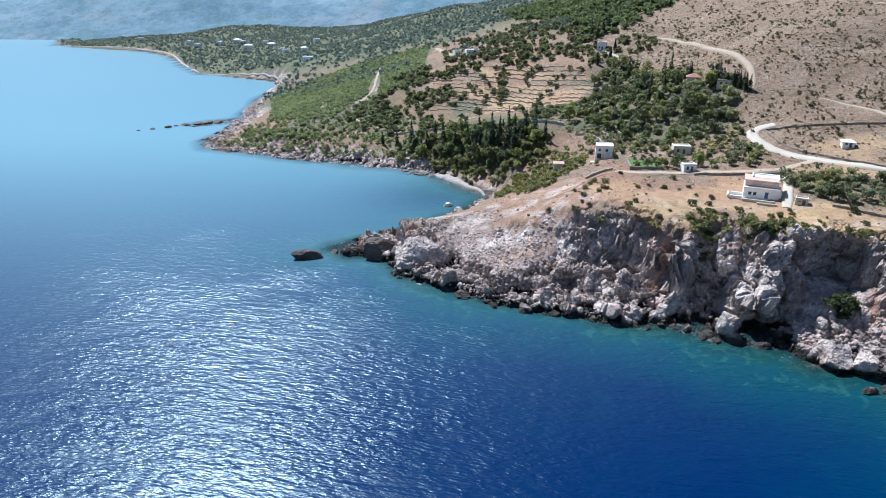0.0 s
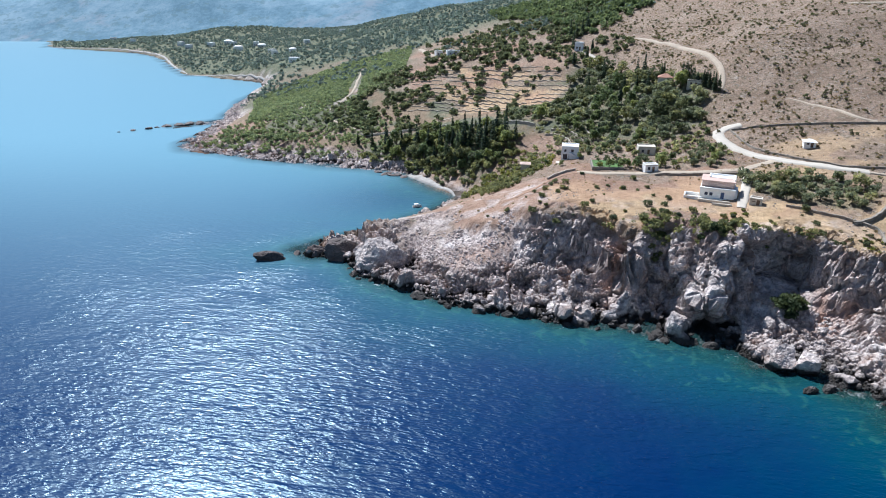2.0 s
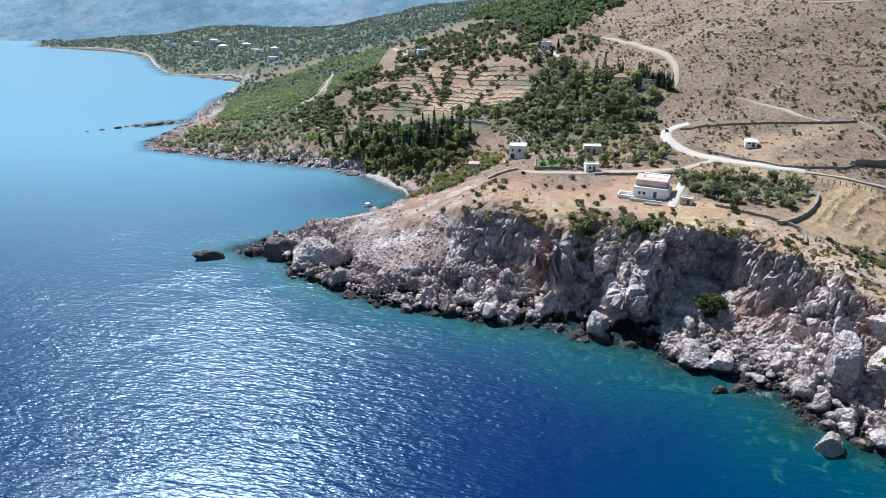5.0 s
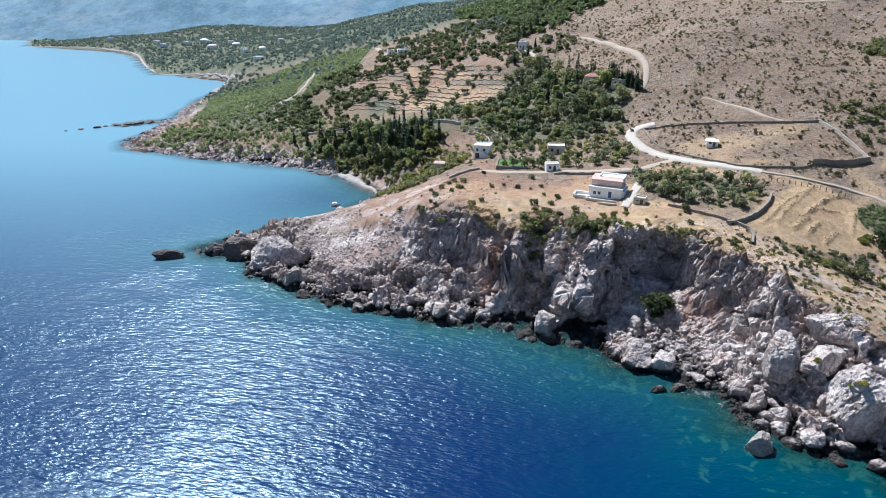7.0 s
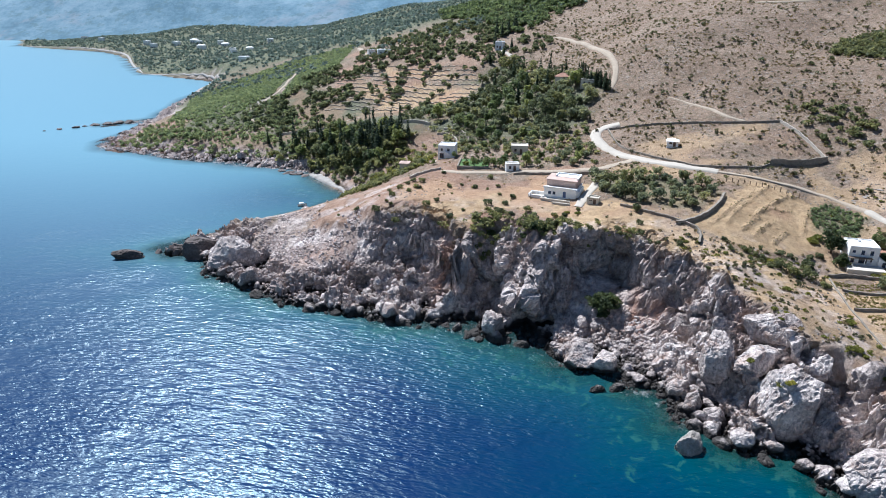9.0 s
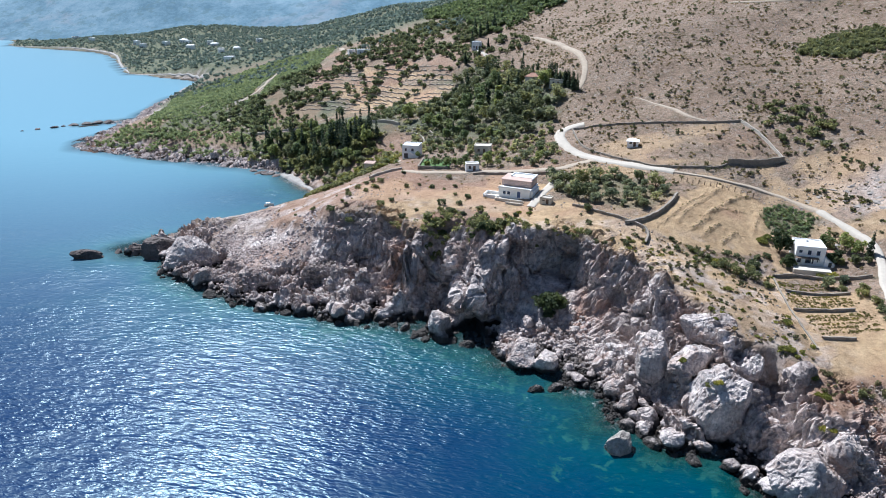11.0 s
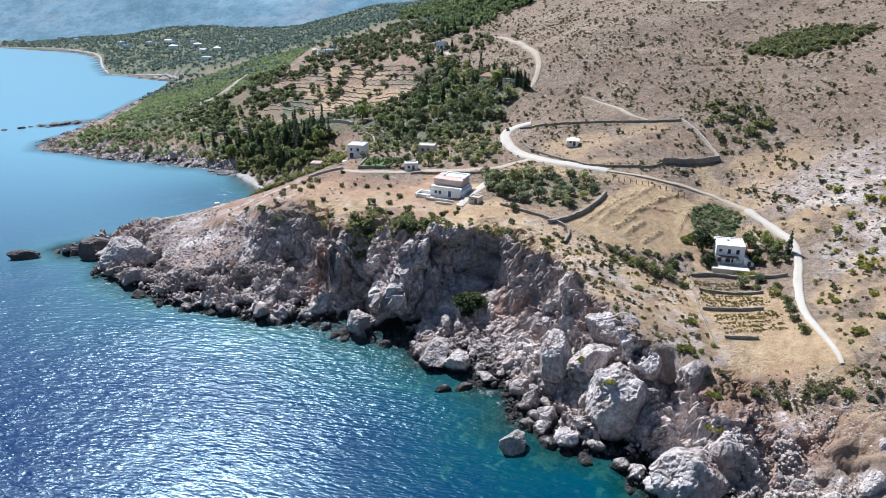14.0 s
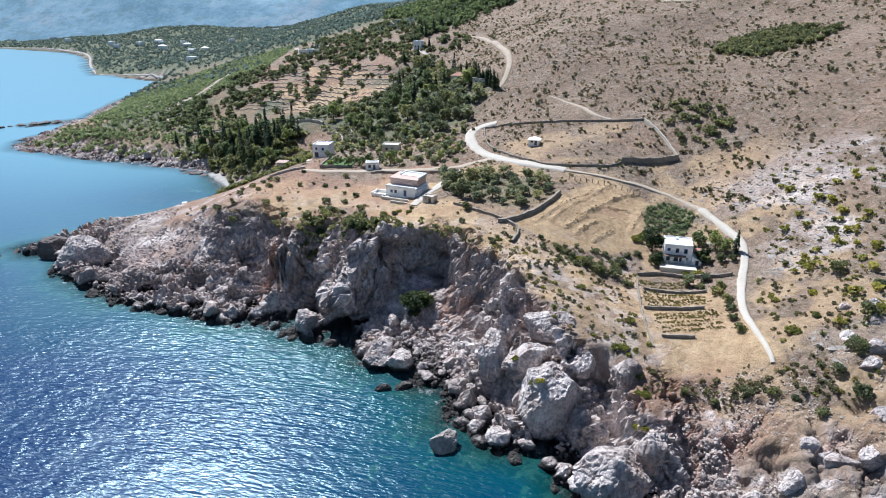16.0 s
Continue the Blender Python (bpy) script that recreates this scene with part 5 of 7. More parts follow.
def white_house():
    h = thing("house", 175.4, 152.6, -15, 17.3, "two-storey whitewashed house with dark tall windows and flat roof", "house")
    w, d = 7.0, 6.2
    low = [(-2.8, -1.9, 0.1, 1.6), (-0.9, 1.1, 0.1, 1.7), (1.8, 2.5, 0.6, 1.4)]
    high = [(-2.8, -2.0, 2.9, 3.7), (-0.7, 0.15, 2.5, 3.8), (1.4, 2.25, 2.5, 3.8)]
    walls_with_openings("wall", h, w, d, -1.6, 4.3, WHITE, low + high)
    flat_roof(h, w, d, 4.3, WHITE, WHITE, 0.22)
    for o in high + low:
        window_in(h, *o, -d / 2, SHUTTER if o in high else TIMBER)
    porch = box("porch", h, -3.5, 2.0, -d / 2 - 1.3, -d / 2, 1.85, 1.97, TIMBER, "dark shaded porch roof")
    for x in (-3.4, -1.6, 0.2, 1.9):
        part("porch_post", box_mesh("porch_post", x - 0.09, x + 0.09, -d / 2 - 1.25, -d / 2 - 1.1, 0, 1.85, WHITE), porch)
    stair = part("outer_stair", mesh_of("outer_stair", [(w / 2, -d / 2 - 0.9, -1.2), (w / 2 + 2.4, -d / 2 - 0.9, -1.2), (w / 2 + 2.4, -d / 2 - 0.9, 0.8), (w / 2, -d / 2 - 0.9, 2.3),
                 (w / 2, -d / 2 + 2.2, -1.2), (w / 2 + 2.4, -d / 2 + 2.2, -1.2), (w / 2 + 2.4, -d / 2 + 2.2, 0.8), (w / 2, -d / 2 + 2.2, 2.3)],
                 [(0, 1, 2, 3), (5, 4, 7, 6), (1, 5, 6, 2), (3, 2, 6, 7), (4, 0, 3, 7)], WHITE), h, "sloping whitewashed stair wing")
    part("door", box_mesh("door", w / 2 + 0.9, w / 2 + 1.7, -d / 2 - 0.93, -d / 2 - 0.89, -0.2, 1.2, GLASS, 0.01), stair, "dark doorway")
    box("chimney", h, -0.6, 0.1, 1.2, 1.8, 4.5, 5.2, WHITE)
    box("terrace", h, -4.4, 4.6, -d / 2 - 4.4, -d / 2 - 0.95, -2.2, -0.05, CREAM, "pale paved terrace before the house")
    box("pergola", h, w / 2 + 0.4, w / 2 + 4.0, -1.0, 2.2, 2.2, 2.35, TERRACOTTA, "reddish tiled lean-to roof")
    box("wall", h, w / 2 + 0.5, w / 2 + 3.9, 1.9, 2.2, -0.8, 2.2, TERRACOTTA)
    return h


def rosy_house():
    h = thing("house", 101.6, 187.2, -24, 24.6, "large two-storey house with white ground floor and rosy upper walls", "house")
    w, d = 10.0, 9.0
    low = [(-3.6, -2.7, 1.0, 2.0), (-2.2, -1.3, 1.0, 2.0), (1.0, 2.0, 0.3, 2.3)]
    walls_with_openings("wall", h, w, d, -2.2, 2.9, WHITE, low)
    for o in low[:2]:
        window_in(h, *o, -d / 2, SHUTTER)
    box("door", h, 1.0, 2.0, -d / 2 + 0.12, -d / 2 + 0.2, 0.3, 2.3, SHUTTER, "dark blue door")
    slab = box("balcony", h, -w / 2 - 0.2, w / 2 + 0.2, -d / 2 - 0.3, -d / 2 + 2.0, 2.9, 3.15, WHITE, "white balcony slab over the ground floor")
    part("railing", box_mesh("railing", -w / 2 - 0.2, w / 2 + 0.2, -d / 2 - 0.3, -d / 2 - 0.18, 3.15, 3.5, WHITE), slab)
    upper = box("wall", h, -w / 2 + 0.2, w / 2 - 0.5, -d / 2 + 2.4, d / 2, 2.9, 5.0, FLATROOF, "rosy rendered upper storey")
    part("roof", box_mesh("roof", -w / 2 - 0.1, w / 2 - 0.2, -d / 2 + 2.1, d / 2 + 0.3, 5.0, 5.22, FLATROOF), h, "rosy flat roof with pale rim")
    for a in ((-w / 2 + 2.0, w / 2 - 0.3, d / 2 - 0.2, d / 2 + 0.2), (-w / 2 + 2.0, -w / 2 + 2.4, 1.2, d / 2 - 0.2), (w / 2 - 0.7, w / 2 - 0.3, -1.0, d / 2 - 0.2)):
        part("parapet", box_mesh("parapet", *a, 5.22, 5.75, WHITE), upper)
    box("roof_terrace", h, -w / 2 + 2.4, w / 2 - 0.7, 1.2, d / 2 - 0.2, 5.22, 5.36, WHITE, "white upper roof terrace")
    box("side_wing", h, w / 2, w / 2 + 0.7, -d / 2 + 1.0, d / 2 - 1.0, -1.5, 2.4, WHITE, "low white side wing")
    for x0, x1, y0, y1, top in ((-9.5, -5.2, -3.0, -2.6, 1.0), (-9.5, -9.1, -6.2, -3.0, 0.9), (-8.6, -4.2, -6.4, -6.0, 0.8), (-5.2, 4.0, -7.6, -7.2, 0.5), (-5.2, -4.8, -7.2, -4.5, 0.6), (-1.0, 4.6, -9.6, -9.2, 0.3)):
        box("garden_wall", h, x0, x1, y0, y1, -2.4, top, WHITE if top > 0.7 else CREAM, "low whitewashed garden wall")
    box("terrace", h, -9.1, -5.2, -6.0, -3.0, -2.0, 0.1, CREAM, "paved terrace")
    box("terrace", h, -4.8, 4.0, -7.2, -4.55, -2.2, 0.0, CREAM, "paved terrace")
    return h


def villa():
    h = thing("house", 65.5, 242.0, -12, 22.6, "small white two-storey house with arched shady ground floor", "house")
    w, d = 6.6, 6.0
    walls_with_openings("wall", h, w, d, -2.5, 4.7, WHITE, [(-2.6, -1.0, 0.0, 2.1), (-0.4, 2.0, 0.0, 2.1), (-2.2, -1.4, 2.9, 4.0), (0.4, 1.4, 2.9, 4.0)])
    flat_roof(h, w, d, 4.7, WHITE, WHITE)
    for o in ((-2.2, -1.4, 2.9, 4.0), (0.4, 1.4, 2.9, 4.0), (-2.6, -1.0, 0.0, 2.1), (-0.4, 2.0, 0.0, 2.1)):
        window_in(h, *o, -d / 2, TIMBER)
    part("outer_stair", mesh_of("outer_stair", [(-0.2, -4.2, -1), (4.4, -4.2, -1), (4.4, -4.2, 0.2), (0.6, -4.2, 2.9), (-0.2, -4.2, 2.9), (-0.2, -3.05, -1), (4.4, -3.05, -1), (4.4, -3.05, 0.2), (0.6, -3.05, 2.9), (-0.2, -3.05, 2.9)],
         [(0, 1, 2, 3, 4), (9, 8, 7, 6, 5), (1, 6, 7, 2), (2, 7, 8, 3), (3, 8, 9, 4), (0, 4, 9, 5)], WHITE), h, "white outer stair with shaded arch")
    box("terrace", h, -5.0, 6.0, -6.5, -4.3, -2.6, -0.6, CREAM, "pale terrace")
    return h


def cottage(x, y, turn, w, d, height, roof, wall, roof_material, label, z=None, rise=1.2, doors=1):
    h = thing("house", x, y, turn, z, label, "house", "small far houses")
    holes = [(-w * 0.3, -w * 0.3 + 0.9, 0.9, min(2.0, height - 0.3))] + ([(0.2, 1.1, 0.0, 2.0)] if doors else [])
    walls_with_openings("wall", h, w, d, -1.5, height, wall, holes)
    window_in(h, *holes[0], -d / 2, TIMBER)
    if doors:
        box("door", h, *holes[1][:2], -d / 2 + 0.1, -d / 2 + 0.18, 0, 2.0, TIMBER)
    if roof == "flat":
        flat_roof(h, w, d, height, roof_material, wall)
    else:
        hip_roof(h, w, d, height, rise, roof_material)
    return h


white_house()
rosy_house()
villa()
cottage(48.3, 243.5, -8, 3.6, 3.4, 5.4, "hip", CREAM, FLATROOF, "narrow cream stone cottage with pinkish roof", 14.6, 0.6)
cottage(145.2, 218.4, -18, 3.8, 3.2, 1.9, "hip", WHITE, WHITE, "tiny whitewashed field hut with pale hipped roof", None, 0.9)
cottage(120.0, 303.0, -20, 6.4, 5.2, 5.6, "hip", CREAM, TERRACOTTA, "cream two-storey house with red tiled roof among cypresses", 40.0, 1.5)
cottage(129.5, 290.5, -25, 6.5, 3.4, 2.6, "flat", CREAM, DRYSTONE, "low stone outbuilding with terrace among cypresses")
cottage(93.0, 235.0, -8, 6.4, 4.6, 2.7, "flat", CREAM, CREAM, "low pale flat-roofed house behind trees")
cottage(88.0, 212.6, 4, 4.6, 3.0, 2.3, "flat", WHITE, CREAM, "small white outbuilding beside the track", None)
cottage(108.9, 176.8, -28, 3.4, 2.6, 1.5, "flat", CREAM, CONCRETE, "small pale flat-roofed shed beside the drive")
cottage(22.0, 452.0, 10, 9.0, 5.0, 3.0, "flat", WHITE, WHITE, "long white flat-roofed house on the far ridge")
cottage(12.0, 464.0, 20, 5.0, 4.0, 3.0, "flat", WHITE, CREAM, "small white house on the far ridge")
cottage(97.5, 396.5, -20, 5.0, 4.5, 4.0, "flat", WHITE, WHITE, "white cube house among dark trees")
_rng = np.random.default_rng(5)
for _x, _y in [(-501, 1035), (-267, 886), (-298, 888), (-245, 834), (-324, 876), (-438, 965), (-218, 845), (-180, 757), (-130, 954), (-160, 846), (-126, 618), (-770, 1280), (-700, 1250), (-280, 905), (-232, 870), (-195, 800), (-345, 905), (-150, 720)]:
    cottage(_x, _y, float(_rng.uniform(-40, 40)), float(_rng.uniform(6, 10)), 6.0, float(_rng.uniform(3, 5.5)), "flat" if _rng.random() < 0.75 else "hip", WHITE, WHITE, "far white village house near the bay", None, 1.4)

# lawn with its retaining wall
lawn = thing("lawn", 75.5, 222.0, -8, None, "small bright green watered lawn behind a stone wall", "lawn")
lawn.location.z = float(max(ground_z(np.array([70, 80, 72, 82]), np.array([216, 214, 229, 226]))) + 0.3)
box("turf", lawn, -5.5, 5.0, -6.0, 5.0, -2.5, 0.0, LAWN)
box("retaining_wall", lawn, -6.0, -5.5, -6.5, 5.0, -3.0, 0.5, DRYSTONE)
box("retaining_wall", lawn, -5.5, 5.0, -6.5, -6.0, -3.0, 0.4, DRYSTONE)

# small boat at anchor in the cove
boat = thing("motor_boat", 4.4, 248.5, 20, 0.0, "small white motor boat with a pale canopy, moored in the cove", "boat")
_hull_v, _hull_f = [], []
for _k in range(9):
    _u = _k / 8
    _w = 1.0 * math.sin(math.pi * min(1.0, 0.42 + 0.58 * (1 - _u))) ** 0.8 if _u > 0.4 else 1.0
    for _s, _q in ((-1, 0.75), (-0.75, -0.25), (0, -0.4), (0.75, -0.25), (1, 0.75)):
        _hull_v.append((-2.6 + 5.2 * _u, _s * max(_w, 0.05), _q + (0.25 * _u if _q > 0 else 0)))
for _k in range(8):
    for _j in range(4):
        _hull_f.append((_k * 5 + _j, _k * 5 + _j + 1, _k * 5 + _j + 6, _k * 5 + _j + 5))
_hull_f += [(0, 1, 2, 3, 4)]
part("hull", mesh_of("hull", _hull_v, _hull_f, WHITE), boat)
box("deck", boat, -2.4, 1.6, -0.8, 0.8, 0.3, 0.4, TIMBER)
box("canopy", boat, -1.6, 0.8, -0.9, 0.9, 1.75, 1.85, WHITE)
for _x in (-1.5, 0.7):
    for _y in (-0.8, 0.8):
        box("canopy_pole", boat, _x - 0.03, _x + 0.03, _y - 0.03, _y + 0.03, 0.35, 1.75, WHITE)

boat.scale = (0.75, 0.75, 0.75)

# posts added in place of a row of dark tufts along the straw field
for _k in range(13):
    _x, _y = 152 + 1.75 * _k, 186.6 - 0.012 * _k * _k - 0.25 * _k
    post = thing("fence_post", _x, _y, 0, None, "dark wooden post in place of a small tuft at the edge of a field", "post", "field fence posts")
    box("post", post, -0.1, 0.1, -0.1, 0.1, -0.4, 1.25 + 0.25 * math.sin(_k * 2.3), TIMBER)


# ---- boulders ----
_rng = np.random.default_rng(11)


def boulder(x, y, z, sx, sy, sz, turn=0.0, tilt=0.0, level=4, label="", seed=0, facets=18, stone=None):
    v, f = rock_shape(np.random.default_rng(seed), level, facets)
    ob = new("boulder", quick_mesh("boulder", v * (sx, sy, sz), f, stone or ROCK, level < 3))
    ob.matrix_basis = pose(x, y, z, tilt, 0, turn)
    return tagged(ob, label, "rock", "large shore boulders")


boulder(134.4, 103, 8.0, 8.3, 7.0, 10.2, 20, 8, 5, "giant rounded pale limestone boulder wedged in the cliff foot", 3, 22)
boulder(123, 114.5, 10.0, 3.6, 3.4, 6.6, 0, -6, 5, "upright grey limestone block standing on the talus", 5)
boulder(130, 111, 11.5, 6.0, 3.4, 3.4, 25, -14, 5, "leaning grey limestone slab between larger blocks", 7)
boulder(136, 117.5, 16.0, 5.4, 4.0, 5.2, -20, 0, 5, "craggy grey limestone block at the cliff edge", 9)
boulder(142.5, 107.6, 13.0, 2.8, 2.4, 3.6, 30, 6, 4, "craggy pale block on the brow above the gully", 13)
boulder(150.6, 104, 11.0, 3.6, 3.4, 5.0, 10, 0, 4, "pitted limestone block below the footpath", 12)
boulder(143, 86, 3.5, 9.0, 5.5, 6.5, 15, 4, 5, "broad pale limestone mass rising from the water", 14, 20)
boulder(152, 90, 4.5, 4.0, 4.5, 8.0, 0, 0, 5, "tall shaded limestone buttress", 16)
boulder(113.2, 98, 0.5, 3.4, 2.6, 2.9, 20, 0, 5, "lone brown rock standing in the shallows", 18, stone=GREYROCK)
boulder(133.4, 92.2, 0.8, 2.5, 1.8, 1.9, 0, 0, 4, "small pale rock in a dark inlet", 20)
boulder(109.5, 120.5, 1.4, 2.2, 1.6, 1.0, 10, 0, 4, "flat white rock at the water's edge", 22)
boulder(-4.5, 186, 2.4, 9.4, 7.0, 7.4, 15, 0, 5, "massive grey rounded headland boulder", 24, 22)
boulder(-18, 196.5, 1.6, 7.0, 4.6, 5.4, 20, 0, 5, "brown craggy rock on the headland tip", 26, stone=DARKROCK)
boulder(-28, 198.8, 0.6, 4.6, 3.0, 3.0, 0, 0, 4, "low dark rock off the headland tip", 28, stone=DARKROCK)
boulder(-43.5, 194.6, 0.3, 5.6, 2.6, 3.2, 12, 0, 5, "low dark islet off the headland", 30, stone=DARKROCK)
boulder(-35, 198.6, 0.0, 1.6, 1.2, 1.2, 0, 0, 3, "small dark rock between islet and headland", 32, stone=DARKROCK)
boulder(39.8, 158.6, 1.4, 2.0, 1.6, 2.6, 10, 5, 4, "bright white block among the shore boulders", 34)
boulder(97, 128.5, 1.6, 5.2, 3.6, 3.6, 25, 0, 5, "dark-footed grey boulder at the water's edge", 36)
boulder(103, 126, 2.2, 4.2, 3.2, 3.2, 5, 0, 5, "craggy grey boulder on the talus shore", 38)
boulder(77, 143, 2.4, 3.6, 3.0, 4.4, 10, 0, 5, "pale limestone buttress foot", 40)
boulder(99.3, 117.8, 0.2, 2.2, 1.4, 1.1, 0, 0, 4, "brown rock ringed with white water", 42)
boulder(104, 118.5, 0.2, 2.6, 1.6, 1.0, 30, 0, 4, "low brown shore ledge", 44)
boulder(62, 151.5, 0.8, 4.2, 2.4, 2.4, 10, 0, 5, "rounded grey boulder under the red cliff", 46)
boulder(24, 161, 0.7, 3.0, 2.2, 2.4, 10, 0, 4, "rounded grey shore boulder", 48)
boulder(30, 161, 0.9, 2.6, 2.0, 2.4, 40, 0, 4, "rounded grey shore boulder", 50)
boulder(121, 106, 1.5, 2.6, 2.4, 3.0, 0, 0, 4, "jagged dark shore block", 52)
boulder(118, 110, 2.0, 2.8, 2.2, 3.8, 20, 0, 4, "pale upright shore block", 54)
boulder(116.5, 115, 2.0, 2.4, 2.4, 3.0, 0, 0, 4, "pale angular block on the shore", 56)
for _k, (_x, _y, _r) in enumerate([(-167, 413, 3.0), (-172.5, 410, 1.6), (-176, 406, 2.4), (-184, 401, 2.0), (-191, 396, 0.9), (-160, 416, 3.0), (-155, 419, 3.4), (-149, 423, 3.6)]):
    boulder(_x, _y, 0.1, _r * 1.3, _r, _r * 0.55, _k * 40, 0, 3, "low dark rock of a spit running out to sea", 60 + _k, stone=DARKROCK)

for _k, (_x, _y, _r) in enumerate([(-8, 296.5, 3.2), (-13, 299, 2.6), (-4, 293.5, 2.0), (-17, 302, 2.2)]):
    boulder(_x, _y, 0.0, _r * 1.4, _r, _r * 0.3, _k * 50, 0, 4, "flat brown rock shelf at the end of the beach", 90 + _k, stone=DARKROCK)

# weathered ledges on the slope below the lane's end
for _k, (_x, _y, _a, _b, _c) in enumerate([(179, 80.5, 3.6, 2.0, 2.2), (183.5, 79.5, 3.0, 2.2, 2.6), (175.5, 83.5, 2.2, 1.6, 1.4), (171.5, 79.5, 2.6, 2.0, 2.4), (166, 79.0, 3.0, 2.2, 2.8), (162, 84, 2.2, 1.8, 2.0),
                                           (191.5, 96, 2.4, 1.8, 1.5), (194.5, 99.5, 2.8, 2.0, 2.0), (191.5, 103.5, 2.0, 1.6, 1.4), (198, 106.5, 3.0, 2.2, 2.2), (201, 111, 2.6, 1.8, 1.8), (196, 112.5, 2.0, 1.5, 1.2), (188.5, 85.5, 2.4, 1.8, 1.8)]):
    boulder(_x, _y, float(ground_z(_x, _y)) - 0.25 * _c, _a * 0.9, _b * 0.9, _c, _k * 37 % 60 - 20, _k * 11 % 14 - 7, 4, "grey weathered limestone ledge on the dry slope", 110 + _k, 11)

# loose blocks along the shore and on the talus, shared shapes
_shapes = [quick_mesh("shore_rock", *rock_shape(np.random.default_rng(100 + k), 3, 9, 0.16), ROCK) for k in range(12)]
_cand = np.c_[_rng.uniform(-20, 160, 9000), _rng.uniform(82, 200, 9000)]
_z, _rk, _d, _e, _u = land(_cand[:, 0], _cand[:, 1], False)
_talus = (np.exp(-((_cand[:, 0] - 52) / 9) ** 2) + np.exp(-((_cand[:, 0] - 106) / 14) ** 2)) * smooth(9, 5, _z)
_ok = (_d > -1.5) & ((_z < 1.8) | (_rng.random(len(_cand)) < 0.5 * _talus)) & (_e < -3) & (_cand[:, 1] < 203)
_cand, _d, _u = _cand[_ok], _d[_ok], _u[_ok]
_cand = spaced(_cand, 2.3)[:290]
for _x, _y in _cand:
    _s = float(_rng.choice([0.7, 0.95, 1.3, 1.9], p=[0.25, 0.33, 0.28, 0.14]) * _rng.uniform(0.8, 1.25))
    ob = new("shore_rock", _shapes[int(_rng.integers(12))])
    _gz = max(float(ground_z(_x, _y)), -0.6)
    ob.matrix_basis = pose(_x, _y, _gz + 0.25 * _s, _rng.uniform(-20, 20), _rng.uniform(-20, 20), _rng.uniform(0, 360)) @ Matrix.Diagonal((_s * 1.15, _s, _s * 0.85, 1))
    tagged(ob, "angular grey limestone block lying on the shore", "rock", "loose shore blocks")
# rubble too small to count
_small = [rock_shape(np.random.default_rng(200 + k), 1, 9) for k in range(8)]
_cand = np.c_[_rng.uniform(-20, 165, 60000), _rng.uniform(80, 205, 60000)]
_z, _rk, _d, _e, _u = land(_cand[:, 0], _cand[:, 1], False)
_steep = np.abs(land(_cand[:, 0], _cand[:, 1] + 1.5, False)[0] - land(_cand[:, 0], _cand[:, 1] - 1.5, False)[0]) / 3
_talus = (np.exp(-((_cand[:, 0] - 50) / 10) ** 2) + np.exp(-((_cand[:, 0] - 106) / 15) ** 2) + 0.6 * smooth(122, 135, _cand[:, 0])) * smooth(10, 5, _z) + 0.25 * smooth(2.5, 1, _z) + 0.06 * smooth(46, 36, _cand[:, 0])
_ok = (_d > -2.5) & (_steep < 0.9) & (_e < -1.5) & (_rng.random(60000) < 0.95 * _talus)
_cand = _cand[_ok][:11000]
scattered("rock_rubble", _cand, _rng.uniform(0.18, 0.62, len(_cand)), _small, ROCK, "pale broken limestone rubble on the shore and talus", "rubble", _rng, -0.2)
# broken stones over the headland's slope
_cand = np.c_[_rng.uniform(-16, 50, 30000), _rng.uniform(160, 212, 30000)]
_z, _rk, _d, _e, _u = land(_cand[:, 0], _cand[:, 1], False)
_n = fbm(_cand[:, 0] / 5, _cand[:, 1] / 5, 0, 4, 46) + 0.5 * smooth(0.75, 0.3, _u) - 0.6 * np.exp(-((_cand[:, 0] - 30) / 9) ** 2 - ((_cand[:, 1] - 178) / 7) ** 2) - 0.5 * smooth(38, 46, _cand[:, 0])
_cand = _cand[(_d > 0.5) & (_z > 0.8) & (_n + 0.3 * _rng.normal(size=30000) > 0.22) & (_u < 0.98)][:4200]
scattered("headland_stones", _cand, _rng.uniform(0.12, 0.3, len(_cand)) * _rng.uniform(0.7, 2.4, len(_cand)), _small, PINKSTONE, "pinkish broken limestone strewn over the headland's slope", "stones", _rng, 0.12)
# stones on the hill and the cliff top
_cand = np.c_[_rng.uniform(40, 260, 40000), _rng.uniform(90, 330, 40000)]
_e = inside_distance(EDGE, _cand[:, 0], _cand[:, 1])
_n = fbm(_cand[:, 0] / 13, _cand[:, 1] / 13, 0, 4, 73) + 0.5 * smooth(185, 205, _cand[:, 0]) * smooth(190, 150, _cand[:, 1]) + 0.35 * smooth(7, 1, _e)
_cand = _cand[(_e > 0.5) & (inside_distance(FIELD, _cand[:, 0], _cand[:, 1]) < 0) & (np.maximum(np.abs(_cand[:, 0] - 168) / 11, np.abs(_cand[:, 1] - 119) / 15) > 1) & (_n + 0.4 * _rng.normal(size=40000) > 0.4)][:6500]
scattered("hillside_stones", _cand, _rng.uniform(0.1, 0.38, len(_cand)), _small, GREYROCK, "grey limestone stones strewn over the dry hill", "stones", _rng, 0.1)
